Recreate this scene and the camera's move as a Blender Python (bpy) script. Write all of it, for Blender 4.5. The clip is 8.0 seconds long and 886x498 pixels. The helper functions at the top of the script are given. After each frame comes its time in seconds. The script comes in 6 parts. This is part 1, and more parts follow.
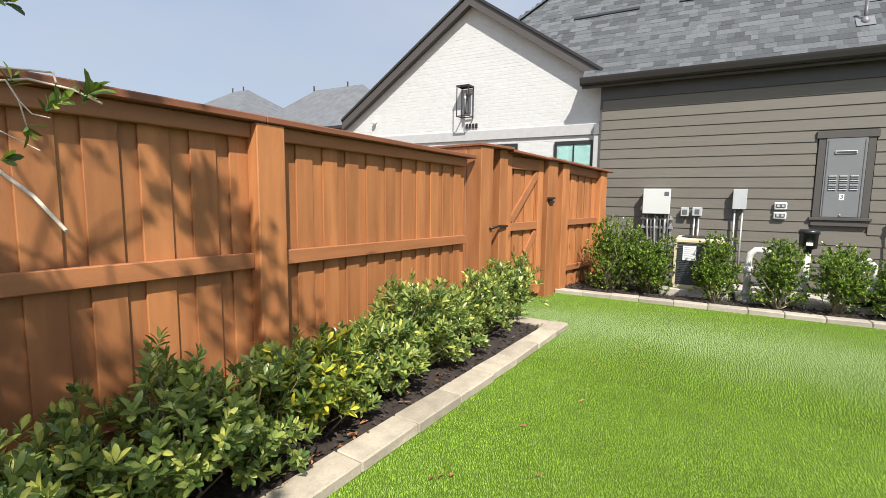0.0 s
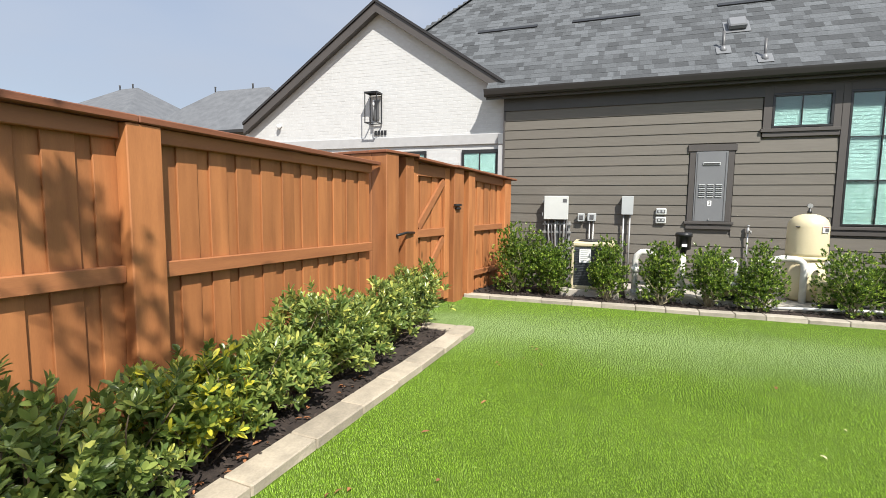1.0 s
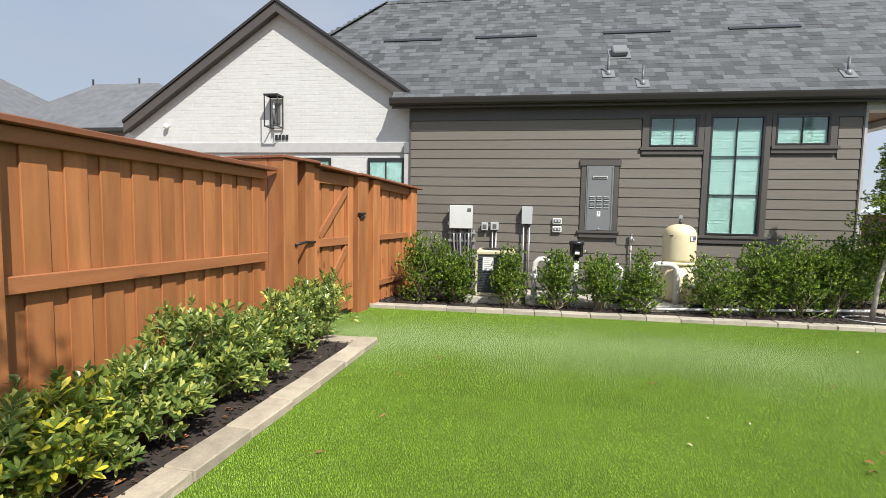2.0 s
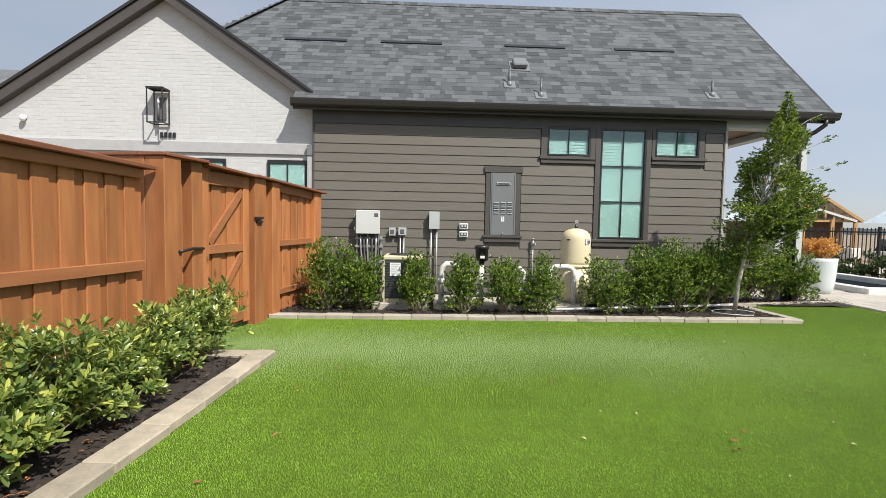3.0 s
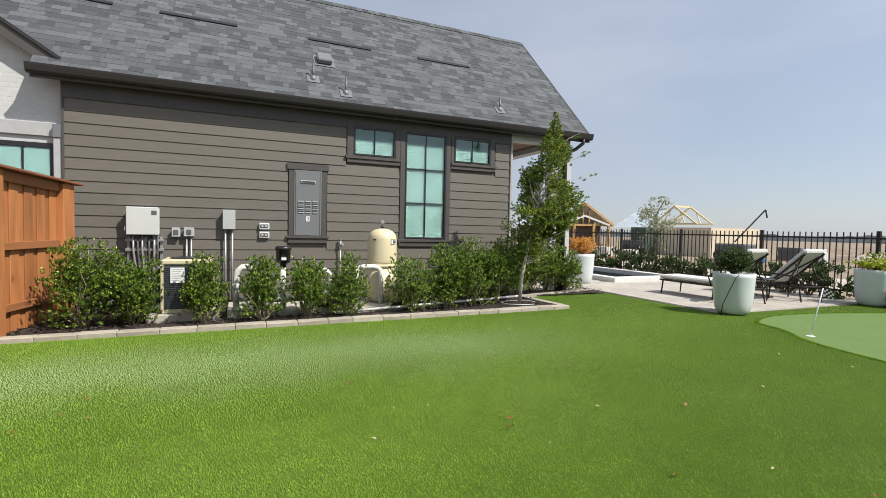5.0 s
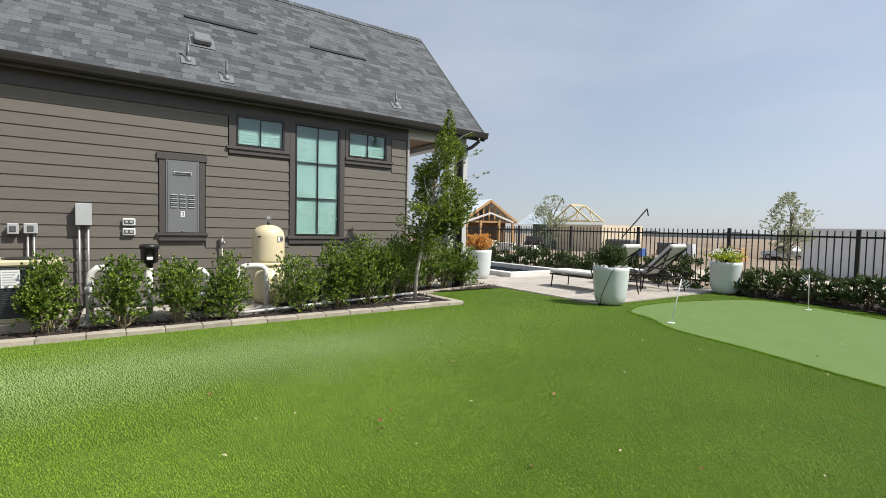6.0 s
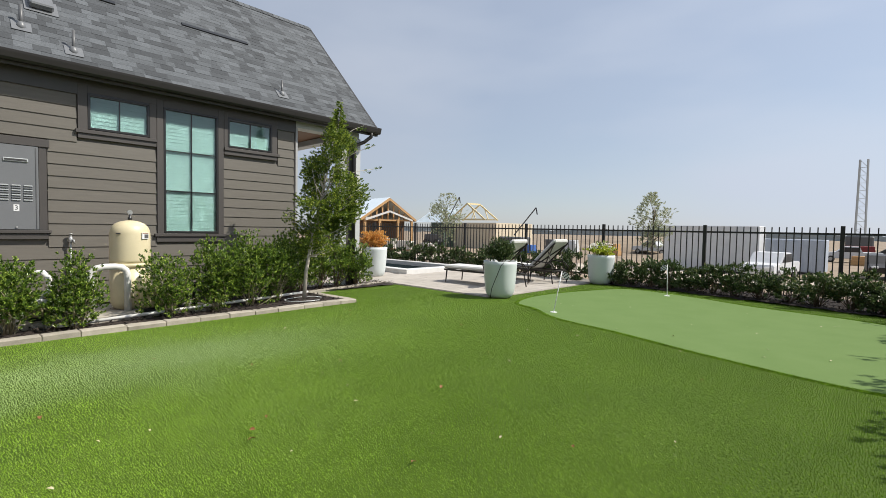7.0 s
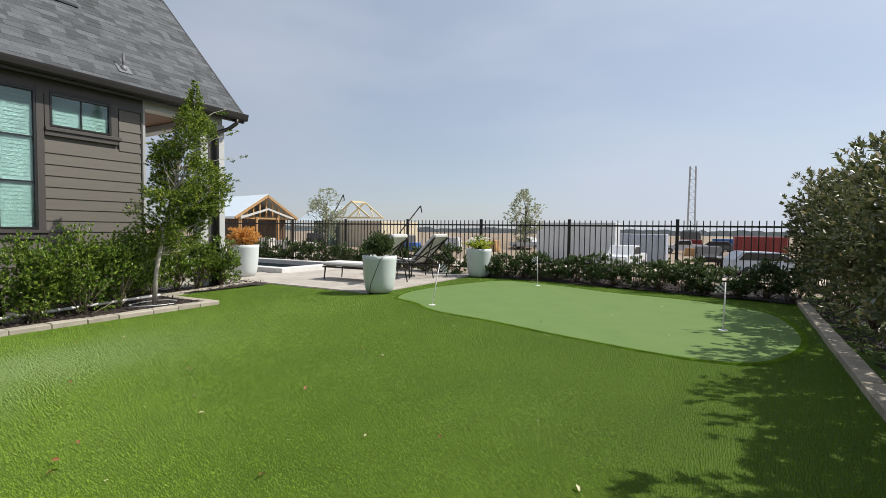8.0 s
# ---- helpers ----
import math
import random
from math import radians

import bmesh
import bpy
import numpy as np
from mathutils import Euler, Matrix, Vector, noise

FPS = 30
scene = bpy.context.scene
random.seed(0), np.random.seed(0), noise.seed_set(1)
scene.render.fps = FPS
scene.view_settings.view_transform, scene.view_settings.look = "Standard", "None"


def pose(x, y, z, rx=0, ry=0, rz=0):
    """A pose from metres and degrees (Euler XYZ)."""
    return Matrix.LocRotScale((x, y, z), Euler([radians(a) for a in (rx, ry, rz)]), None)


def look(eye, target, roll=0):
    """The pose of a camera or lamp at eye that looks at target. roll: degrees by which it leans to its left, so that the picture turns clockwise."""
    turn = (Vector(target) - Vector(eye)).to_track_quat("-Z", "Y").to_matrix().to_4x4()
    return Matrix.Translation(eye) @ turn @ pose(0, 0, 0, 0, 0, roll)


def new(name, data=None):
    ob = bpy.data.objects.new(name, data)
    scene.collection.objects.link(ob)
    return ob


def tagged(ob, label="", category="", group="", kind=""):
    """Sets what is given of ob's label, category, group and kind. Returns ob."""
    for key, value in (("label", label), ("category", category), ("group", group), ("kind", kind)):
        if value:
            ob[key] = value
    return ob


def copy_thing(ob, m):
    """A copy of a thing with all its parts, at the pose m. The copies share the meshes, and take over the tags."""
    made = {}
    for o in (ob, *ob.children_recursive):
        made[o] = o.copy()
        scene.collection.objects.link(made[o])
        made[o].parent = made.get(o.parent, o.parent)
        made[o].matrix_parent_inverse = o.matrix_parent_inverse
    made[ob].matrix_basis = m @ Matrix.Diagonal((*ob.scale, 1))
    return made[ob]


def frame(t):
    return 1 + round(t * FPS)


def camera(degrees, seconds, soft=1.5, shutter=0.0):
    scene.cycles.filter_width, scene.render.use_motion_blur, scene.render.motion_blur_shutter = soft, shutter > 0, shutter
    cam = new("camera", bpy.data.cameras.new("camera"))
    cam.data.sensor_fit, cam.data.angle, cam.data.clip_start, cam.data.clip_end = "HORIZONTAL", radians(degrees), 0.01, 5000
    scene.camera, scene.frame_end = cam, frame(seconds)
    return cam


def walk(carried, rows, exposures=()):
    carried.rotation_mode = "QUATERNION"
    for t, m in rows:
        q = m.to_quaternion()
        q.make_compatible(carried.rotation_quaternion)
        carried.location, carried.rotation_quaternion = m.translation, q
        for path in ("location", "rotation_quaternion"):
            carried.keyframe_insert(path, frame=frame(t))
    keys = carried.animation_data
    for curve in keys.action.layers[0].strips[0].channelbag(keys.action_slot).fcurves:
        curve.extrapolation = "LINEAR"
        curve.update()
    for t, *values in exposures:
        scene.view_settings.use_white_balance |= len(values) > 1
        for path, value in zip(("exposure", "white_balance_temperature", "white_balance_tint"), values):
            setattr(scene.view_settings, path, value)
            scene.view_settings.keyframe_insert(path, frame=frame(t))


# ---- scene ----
cam = camera(86.7, 8.0, soft=0.5)
PATH = [
    (0, (1.599, 0.652, 1.451), (0.622, 2.382, 1.226), 0.7),
    (0.5, (1.652, 0.691, 1.439), (0.816, 2.496, 1.236), 0.5),
    (1, (1.698, 0.717, 1.448), (1.04, 2.596, 1.257), 0.6),
    (1.5, (1.744, 0.743, 1.463), (1.266, 2.678, 1.289), 0.9),
    (3, (1.863, 0.891, 1.425), (1.936, 2.887, 1.311), 1.1),
    (3.5, (1.927, 0.925, 1.422), (2.184, 2.906, 1.317), 1.1),
    (4, (1.979, 0.963, 1.409), (2.419, 2.912, 1.311), 1.2),
    (4.5, (2.003, 1.013, 1.369), (2.635, 2.908, 1.282), 1.2),
    (6, (2.428, 0.958, 1.377), (3.565, 2.601, 1.287), 1.3),
    (6.5, (2.514, 0.959, 1.354), (3.819, 2.472, 1.265), 1.2),
    (7, (2.591, 0.952, 1.331), (4.048, 2.318, 1.244), 1.1),
    (7.5, (2.694, 0.943, 1.289), (4.296, 2.138, 1.206), 0.9),
    (8, (2.828, 0.937, 1.244), (4.569, 1.918, 1.159), 0.7),
]
walk(cam, [(t, look(eye, target, roll)) for t, eye, target, roll in PATH],
     exposures=[(0.0, 0.63), (1.5, 0.54), (3.5, 0.27), (6.5, 0.20), (8.0, 0.11)])

# ---------- sky and sun ----------
SUN_FROM = Vector((0.643, -0.766, 0.0)).normalized()
SUN_ELEV = radians(49)
sun_dir = Vector((SUN_FROM.x * math.cos(SUN_ELEV), SUN_FROM.y * math.cos(SUN_ELEV), math.sin(SUN_ELEV)))
sun_data = bpy.data.lights.new("sun", "SUN")
sun_data.energy, sun_data.angle, sun_data.color = 5.2, radians(0.6), (1.0, 0.95, 0.87)
sun = new("sun", sun_data)
sun.matrix_world = look(sun_dir * 30, (0, 0, 0))

world = bpy.data.worlds.new("world")
scene.world = world
world.use_nodes = True
wn, wl = world.node_tree.nodes, world.node_tree.links
wn.clear()
w_out = wn.new("ShaderNodeOutputWorld")
w_bg = wn.new("ShaderNodeBackground")
w_sky = wn.new("ShaderNodeTexSky")
w_sky.sky_type, w_sky.sun_disc = "NISHITA", False
w_sky.sun_elevation, w_sky.sun_rotation = SUN_ELEV, math.atan2(SUN_FROM.x, SUN_FROM.y)
w_sky.air_density, w_sky.dust_density, w_sky.ozone_density = 1.0, 0.5, 1.5
w_bg.inputs["Strength"].default_value = 0.10
# thin high cloud: a soft white veil, stretched along the horizon
w_co = wn.new("ShaderNodeTexCoord")
w_map = wn.new("ShaderNodeMapping")
w_map.inputs["Scale"].default_value = (1.0, 1.0, 3.2)
w_noise = wn.new("ShaderNodeTexNoise")
w_noise.inputs["Scale"].default_value, w_noise.inputs["Detail"].default_value = 1.7, 4.0
w_noise.inputs["Roughness"].default_value = 0.45
w_ramp = wn.new("ShaderNodeMapRange")
w_ramp.inputs["From Min"].default_value, w_ramp.inputs["From Max"].default_value = 0.36, 0.72
w_ramp.inputs["To Min"].default_value, w_ramp.inputs["To Max"].default_value = 0.55, 0.95
w_mix = wn.new("ShaderNodeMix")
w_mix.data_type = "RGBA"
# the veil scatters sunlight forward: brighter on the sun's side of the sky, duller away from it
w_dot = wn.new("ShaderNodeVectorMath")
w_dot.operation = "DOT_PRODUCT"
w_dot.inputs[1].default_value = sun_dir
w_glow = wn.new("ShaderNodeMapRange")
w_glow.inputs["From Min"].default_value, w_glow.inputs["From Max"].default_value = -1.0, 1.0
w_glow.inputs["To Min"].default_value, w_glow.inputs["To Max"].default_value = 0.48, 1.38
w_veil = wn.new("ShaderNodeVectorMath")
w_veil.operation = "SCALE"
w_veil.inputs[0].default_value = (4.85, 5.35, 6.30)
wl.new(w_co.outputs["Generated"], w_dot.inputs[0])
wl.new(w_dot.outputs["Value"], w_glow.inputs["Value"])
wl.new(w_glow.outputs["Result"], w_veil.inputs["Scale"])
wl.new(w_veil.outputs["Vector"], w_mix.inputs[7])
wl.new(w_co.outputs["Generated"], w_map.inputs["Vector"])
wl.new(w_map.outputs["Vector"], w_noise.inputs["Vector"])
wl.new(w_noise.outputs["Fac"], w_ramp.inputs["Value"])
wl.new(w_ramp.outputs["Result"], w_mix.inputs[0])
wl.new(w_sky.outputs["Color"], w_mix.inputs[6])
wl.new(w_mix.outputs[2], w_bg.inputs["Color"])
wl.new(w_bg.outputs["Background"], w_out.inputs["Surface"])


# ---------- materials ----------
def mat(name, a, b, rough=0.7, scale=6.0, fine=60.0, bump=0.15, metal=0.0, stretch=(1, 1, 1), island=0.0, objects=0.0,
        dist=0.01, spec=0.5, fine_mix=0.35, knots=0.0):
    """Two colours mixed by a broad and a fine noise, with a relief; island and objects vary the brightness piece by piece."""
    m = bpy.data.materials.new(name)
    m.use_nodes = True
    n, l = m.node_tree.nodes, m.node_tree.links
    p = n["Principled BSDF"]
    co = n.new("ShaderNodeTexCoord")
    mp = n.new("ShaderNodeMapping")
    mp.inputs["Scale"].default_value = stretch
    l.new(co.outputs["Object"], mp.inputs["Vector"])
    src = mp.outputs["Vector"]
    if objects or island:
        # shift the pattern from piece to piece
        add = n.new("ShaderNodeVectorMath")
        info = n.new("ShaderNodeObjectInfo") if objects else n.new("ShaderNodeNewGeometry")
        rnd = info.outputs["Random"] if objects else info.outputs["Random Per Island"]
        mul = n.new("ShaderNodeMath")
        mul.operation = "MULTIPLY"
        mul.inputs[1].default_value = 37.0
        l.new(rnd, mul.inputs[0])
        l.new(src, add.inputs[0])
        l.new(mul.outputs[0], add.inputs[1])
        src = add.outputs["Vector"]
    t1, t2 = n.new("ShaderNodeTexNoise"), n.new("ShaderNodeTexNoise")
    t1.inputs["Scale"].default_value, t1.inputs["Detail"].default_value = scale, 5
    t2.inputs["Scale"].default_value, t2.inputs["Detail"].default_value = fine, 3
    l.new(src, t1.inputs["Vector"])
    l.new(src, t2.inputs["Vector"])
    bl = n.new("ShaderNodeMix")
    bl.inputs[0].default_value = fine_mix
    l.new(t1.outputs["Fac"], bl.inputs[2])
    l.new(t2.outputs["Fac"], bl.inputs[3])
    rng = n.new("ShaderNodeMapRange")
    rng.inputs["From Min"].default_value, rng.inputs["From Max"].default_value = 0.32, 0.68
    l.new(bl.outputs[0], rng.inputs["Value"])
    mix = n.new("ShaderNodeMix")
    mix.data_type = "RGBA"
    mix.inputs[6].default_value, mix.inputs[7].default_value = (*a, 1), (*b, 1)
    l.new(rng.outputs["Result"], mix.inputs[0])
    col = mix.outputs[2]
    if objects or island:
        hsv = n.new("ShaderNodeHueSaturation")
        vr = n.new("ShaderNodeMapRange")
        k = objects or island
        vr.inputs["To Min"].default_value, vr.inputs["To Max"].default_value = 1 - k, 1 + k
        l.new(rnd, vr.inputs["Value"])
        l.new(vr.outputs["Result"], hsv.inputs["Value"])
        l.new(col, hsv.inputs["Color"])
        col = hsv.outputs["Color"]
    if knots:
        # small dark knots, drawn out along the board
        vo = n.new("ShaderNodeTexVoronoi")
        vo.inputs["Scale"].default_value = knots
        km = n.new("ShaderNodeMapping")
        km.inputs["Scale"].default_value = tuple(1.0 if q > 2 else 0.45 for q in stretch)
        l.new(co.outputs["Object"], km.inputs["Vector"])
        ka = n.new("ShaderNodeVectorMath")
        l.new(km.outputs["Vector"], ka.inputs[0])
        if objects or island:
            l.new(mul.outputs[0], ka.inputs[1])
        l.new(ka.outputs["Vector"], vo.inputs["Vector"])
        kr = n.new("ShaderNodeMapRange")
        kr.inputs["From Min"].default_value, kr.inputs["From Max"].default_value = 0.03, 0.10
        kr.inputs["To Min"].default_value, kr.inputs["To Max"].default_value = 0.45, 1.0
        l.new(vo.outputs["Distance"], kr.inputs["Value"])
        kh = n.new("ShaderNodeHueSaturation")
        l.new(kr.outputs["Result"], kh.inputs["Value"])
        l.new(col, kh.inputs["Color"])
        col = kh.outputs["Color"]
    l.new(col, p.inputs["Base Color"])
    p.inputs["Roughness"].default_value, p.inputs["Metallic"].default_value = rough, metal
    p.inputs["Specular IOR Level"].default_value = spec
    if bump:
        bp = n.new("ShaderNodeBump")
        bp.inputs["Strength"].default_value, bp.inputs["Distance"].default_value = bump, dist
        l.new(bl.outputs[0], bp.inputs["Height"])
        l.new(bp.outputs["Normal"], p.inputs["Normal"])
    return m


def leaf_mat(name, a, b, c, rough=0.42, trans=0.25, tips=0.12, patch=0.0, spec=0.45):
    """Leaves: hue from leaf to leaf between a and b, a share of them c, light shining through."""
    m = bpy.data.materials.new(name)
    m.use_nodes = True
    n, l = m.node_tree.nodes, m.node_tree.links
    p, out = n["Principled BSDF"], n["Material Output"]
    g = n.new("ShaderNodeNewGeometry")
    ramp = n.new("ShaderNodeValToRGB")
    e = ramp.color_ramp.elements
    e[0].position, e[0].color = 0.0, (*a, 1)
    e[1].position, e[1].color = 1.0 - tips, (*b, 1)
    x = e.new(min(0.995, 1.0 - tips * 0.6))
    x.color = (*c, 1)
    l.new(g.outputs["Random Per Island"], ramp.inputs["Fac"])
    col = ramp.outputs["Color"]
    if patch:
        # slow lighter and darker swaths: light on pile brushed another way, put into colour
        co = n.new("ShaderNodeTexCoord")
        mp = n.new("ShaderNodeMapping")
        mp.inputs["Scale"].default_value = (0.55, 1.0, 1.0)
        nz = n.new("ShaderNodeTexNoise")
        nz.inputs["Scale"].default_value, nz.inputs["Detail"].default_value = 0.9, 4.0
        mr = n.new("ShaderNodeMapRange")
        mr.inputs["From Min"].default_value, mr.inputs["From Max"].default_value = 0.3, 0.7
        mr.inputs["To Min"].default_value, mr.inputs["To Max"].default_value = 1 - patch, 1 + patch
        hs = n.new("ShaderNodeHueSaturation")
        l.new(co.outputs["Object"], mp.inputs["Vector"])
        l.new(mp.outputs["Vector"], nz.inputs["Vector"])
        l.new(nz.outputs["Fac"], mr.inputs["Value"])
        # mottling from tuft to tuft and hand to hand
        level = mr.outputs["Result"]
        for size, depth in ((42.0, 0.42), (6.0, 0.16)):
            fn, fr, pr = n.new("ShaderNodeTexNoise"), n.new("ShaderNodeMapRange"), n.new("ShaderNodeMath")
            fn.inputs["Scale"].default_value, fn.inputs["Detail"].default_value = size, 2.0
            fr.inputs["From Min"].default_value, fr.inputs["From Max"].default_value = 0.3, 0.7
            fr.inputs["To Min"].default_value, fr.inputs["To Max"].default_value = 1 - depth, 1 + depth
            pr.operation = "MULTIPLY"
            l.new(co.outputs["Object"], fn.inputs["Vector"])
            l.new(fn.outputs["Fac"], fr.inputs["Value"])
            l.new(level, pr.inputs[0])
            l.new(fr.outputs["Result"], pr.inputs[1])
            level = pr.outputs[0]
        l.new(level, hs.inputs["Value"])
        l.new(col, hs.inputs["Color"])
        col = hs.outputs["Color"]
    l.new(col, p.inputs["Base Color"])
    p.inputs["Roughness"].default_value = rough
    p.inputs["Specular IOR Level"].default_value = spec
    t = n.new("ShaderNodeBsdfTranslucent")
    hsv = n.new("ShaderNodeHueSaturation")
    hsv.inputs["Value"].default_value = 1.8
    l.new(ramp.outputs["Color"], hsv.inputs["Color"])
    l.new(hsv.outputs["Color"], t.inputs["Color"])
    ms = n.new("ShaderNodeMixShader")
    ms.inputs["Fac"].default_value = trans
    l.new(p.outputs[0], ms.inputs[1])
    l.new(t.outputs[0], ms.inputs[2])
    l.new(ms.outputs[0], out.inputs["Surface"])
    return m


M_cedar = mat("cedar_stain", (0.430, 0.174, 0.060), (0.280, 0.105, 0.036), 0.62, 1.6, 40, 0.15, stretch=(7, 7, 0.9), objects=0.17, dist=0.003, knots=3.0, fine_mix=0.2)
M_cedar_rail = mat("cedar_stain_rail", (0.370, 0.150, 0.057), (0.262, 0.100, 0.040), 0.6, 1.6, 40, 0.15, stretch=(0.7, 9, 9), objects=0.08, dist=0.004, knots=2.0)
M_cedar_cap = mat("cedar_stain_cap", (0.225, 0.084, 0.038), (0.145, 0.053, 0.026), 0.65, 2.6, 45, 0.3, stretch=(0.7, 9, 9), objects=0.12, dist=0.004)
M_siding = mat("taupe_siding_paint", (0.136, 0.123, 0.102), (0.111, 0.100, 0.083), 0.6, 3.0, 70, 0.25, stretch=(1.2, 6, 14), objects=0.03, dist=0.003)
M_trim = mat("taupe_trim_paint", (0.068, 0.060, 0.055), (0.058, 0.052, 0.048), 0.55, 4.0, 80, 0.12, dist=0.003)
M_gutter = mat("dark_bronze_metal", (0.034, 0.031, 0.030), (0.028, 0.026, 0.025), 0.45, 3.0, 40, 0.05, metal=0.2)
M_frieze = mat("dark_trim_paint", (0.062, 0.060, 0.058), (0.052, 0.050, 0.049), 0.55, 4.0, 80, 0.1)
M_brick = mat("white_painted_brick", (0.515, 0.52, 0.515), (0.45, 0.455, 0.45), 0.75, 9.0, 90, 0.35, island=0.03, dist=0.006)
M_brick_one = mat("white_painted_brick_single", (0.515, 0.52, 0.515), (0.45, 0.455, 0.45), 0.75, 9.0, 90, 0.35, objects=0.03, dist=0.006)
M_mortar = mat("white_painted_joint", (0.51, 0.51, 0.50), (0.455, 0.455, 0.445), 0.85, 14.0, 110, 0.3)
M_band = mat("pale_cast_stone", (0.40, 0.40, 0.40), (0.35, 0.35, 0.35), 0.8, 8.0, 80, 0.2)
M_shingle = mat("asphalt_shingle", (0.054, 0.059, 0.064), (0.094, 0.101, 0.107), 0.92, 40.0, 240, 0.5, island=0.42, dist=0.004)
M_shingle_one = mat("asphalt_shingle_single", (0.054, 0.059, 0.064), (0.094, 0.101, 0.107), 0.92, 40.0, 240, 0.5, objects=0.42, dist=0.004)
M_underlay = mat("roof_underlay", (0.04, 0.04, 0.042), (0.05, 0.05, 0.052), 0.95, 20, 90, 0.2)
M_turf = mat("turf_base", (0.045, 0.082, 0.006), (0.066, 0.112, 0.010), 0.85, 1.2, 160, 0.5, dist=0.01, spec=0.2)
M_green = mat("putting_turf", (0.106, 0.172, 0.048), (0.126, 0.194, 0.060), 0.9, 2.0, 320, 0.35, dist=0.004, spec=0.2)
M_dirt = mat("building_site_dirt", (0.30, 0.23, 0.16), (0.17, 0.13, 0.09), 0.95, 0.35, 5.0, 0.3, dist=0.05)
M_mulch = mat("dark_mulch", (0.018, 0.013, 0.011), (0.045, 0.032, 0.025), 0.95, 22.0, 110, 0.9, dist=0.02)
M_chip = mat("mulch_chips", (0.02, 0.014, 0.011), (0.06, 0.042, 0.032), 0.9, 20, 90, 0.3, island=0.5)
M_curb = mat("pale_stone_edging", (0.44, 0.375, 0.285), (0.27, 0.235, 0.18), 0.85, 7.0, 70, 0.6, objects=0.16, dist=0.008)
M_curb2 = mat("grey_stone_edging", (0.42, 0.375, 0.305), (0.29, 0.26, 0.21), 0.88, 8.0, 70, 0.6, objects=0.12, dist=0.008)
M_paver = mat("patio_paver", (0.42, 0.385, 0.335), (0.345, 0.31, 0.27), 0.85, 6.0, 60, 0.3, objects=0.08, dist=0.005)
M_joint = mat("paver_joint_sand", (0.36, 0.33, 0.285), (0.29, 0.26, 0.225), 0.95, 20, 90, 0.2)
M_coping = mat("white_plaster", (0.68, 0.67, 0.64), (0.58, 0.57, 0.55), 0.75, 5, 60, 0.15)
M_pot = mat("pale_glazed_planter", (0.60, 0.64, 0.63), (0.52, 0.565, 0.555), 0.42, 3.0, 60, 0.08)
M_iron = mat("black_iron_paint", (0.012, 0.012, 0.012), (0.018, 0.017, 0.016), 0.45, 8, 90, 0.1, metal=0.1)
M_frame = mat("black_window_frame", (0.014, 0.014, 0.014), (0.02, 0.02, 0.02), 0.35, 8, 60, 0.03)
M_metal_grey = mat("grey_painted_steel", (0.105, 0.106, 0.108), (0.09, 0.091, 0.094), 0.45, 4, 60, 0.05)
M_panel = mat("grey_panel_steel", (0.165, 0.170, 0.176), (0.145, 0.150, 0.156), 0.42, 4, 60, 0.05)
M_roof_far = mat("weathered_far_shingle", (0.085, 0.09, 0.098), (0.14, 0.147, 0.157), 0.92, 1.8, 14, 0.2)
M_box = mat("pale_grey_enclosure", (0.56, 0.58, 0.56), (0.50, 0.52, 0.50), 0.45, 4, 70, 0.04)
M_box2 = mat("light_grey_enclosure", (0.42, 0.44, 0.44), (0.37, 0.39, 0.39), 0.45, 4, 70, 0.05)
M_conduit = mat("galvanised_conduit", (0.42, 0.42, 0.41), (0.33, 0.33, 0.32), 0.38, 6, 80, 0.08, metal=0.5)
M_pvc = mat("white_pvc", (0.70, 0.69, 0.66), (0.60, 0.59, 0.55), 0.45, 6, 60, 0.04)
M_cream = mat("cream_fibreglass", (0.66, 0.58, 0.38), (0.60, 0.52, 0.33), 0.42, 5, 60, 0.04)
M_cream_metal = mat("cream_steel", (0.58, 0.51, 0.34), (0.50, 0.44, 0.29), 0.5, 5, 60, 0.04)
M_grille = mat("dark_coil_grille", (0.045, 0.050, 0.058), (0.07, 0.077, 0.086), 0.5, 30, 120, 0.3)
M_black = mat("black_plastic", (0.013, 0.013, 0.014), (0.02, 0.02, 0.021), 0.35, 8, 60, 0.05)
M_white = mat("white_label", (0.75, 0.75, 0.74), (0.70, 0.70, 0.69), 0.6, 8, 60, 0.02)
M_ink = mat("dark_print", (0.03, 0.03, 0.03), (0.04, 0.04, 0.04), 0.7, 8, 60, 0)
M_conc = mat("bare_concrete", (0.44, 0.41, 0.35), (0.33, 0.30, 0.255), 0.9, 6, 70, 0.3)
M_cushion = mat("pale_grey_cushion", (0.62, 0.61, 0.58), (0.54, 0.53, 0.51), 0.9, 5, 300, 0.3, dist=0.003)
M_lounge = mat("dark_bronze_frame", (0.022, 0.018, 0.015), (0.03, 0.025, 0.021), 0.4, 8, 60, 0.05, metal=0.3)
M_bark = mat("grey_bark", (0.30, 0.26, 0.21), (0.17, 0.14, 0.11), 0.9, 14, 80, 0.6, stretch=(1, 1, 0.3), dist=0.006)
M_twig = mat("shrub_stem", (0.20, 0.14, 0.09), (0.11, 0.08, 0.05), 0.85, 20, 90, 0.3)
M_pale_twig = mat("pale_dry_twig", (0.55, 0.47, 0.38), (0.42, 0.35, 0.27), 0.8, 30, 120, 0.4, dist=0.003)
M_blind = mat("pale_window_blind", (0.195, 0.285, 0.272), (0.172, 0.256, 0.245), 0.9, 3, 40, 0.03, spec=0.1)
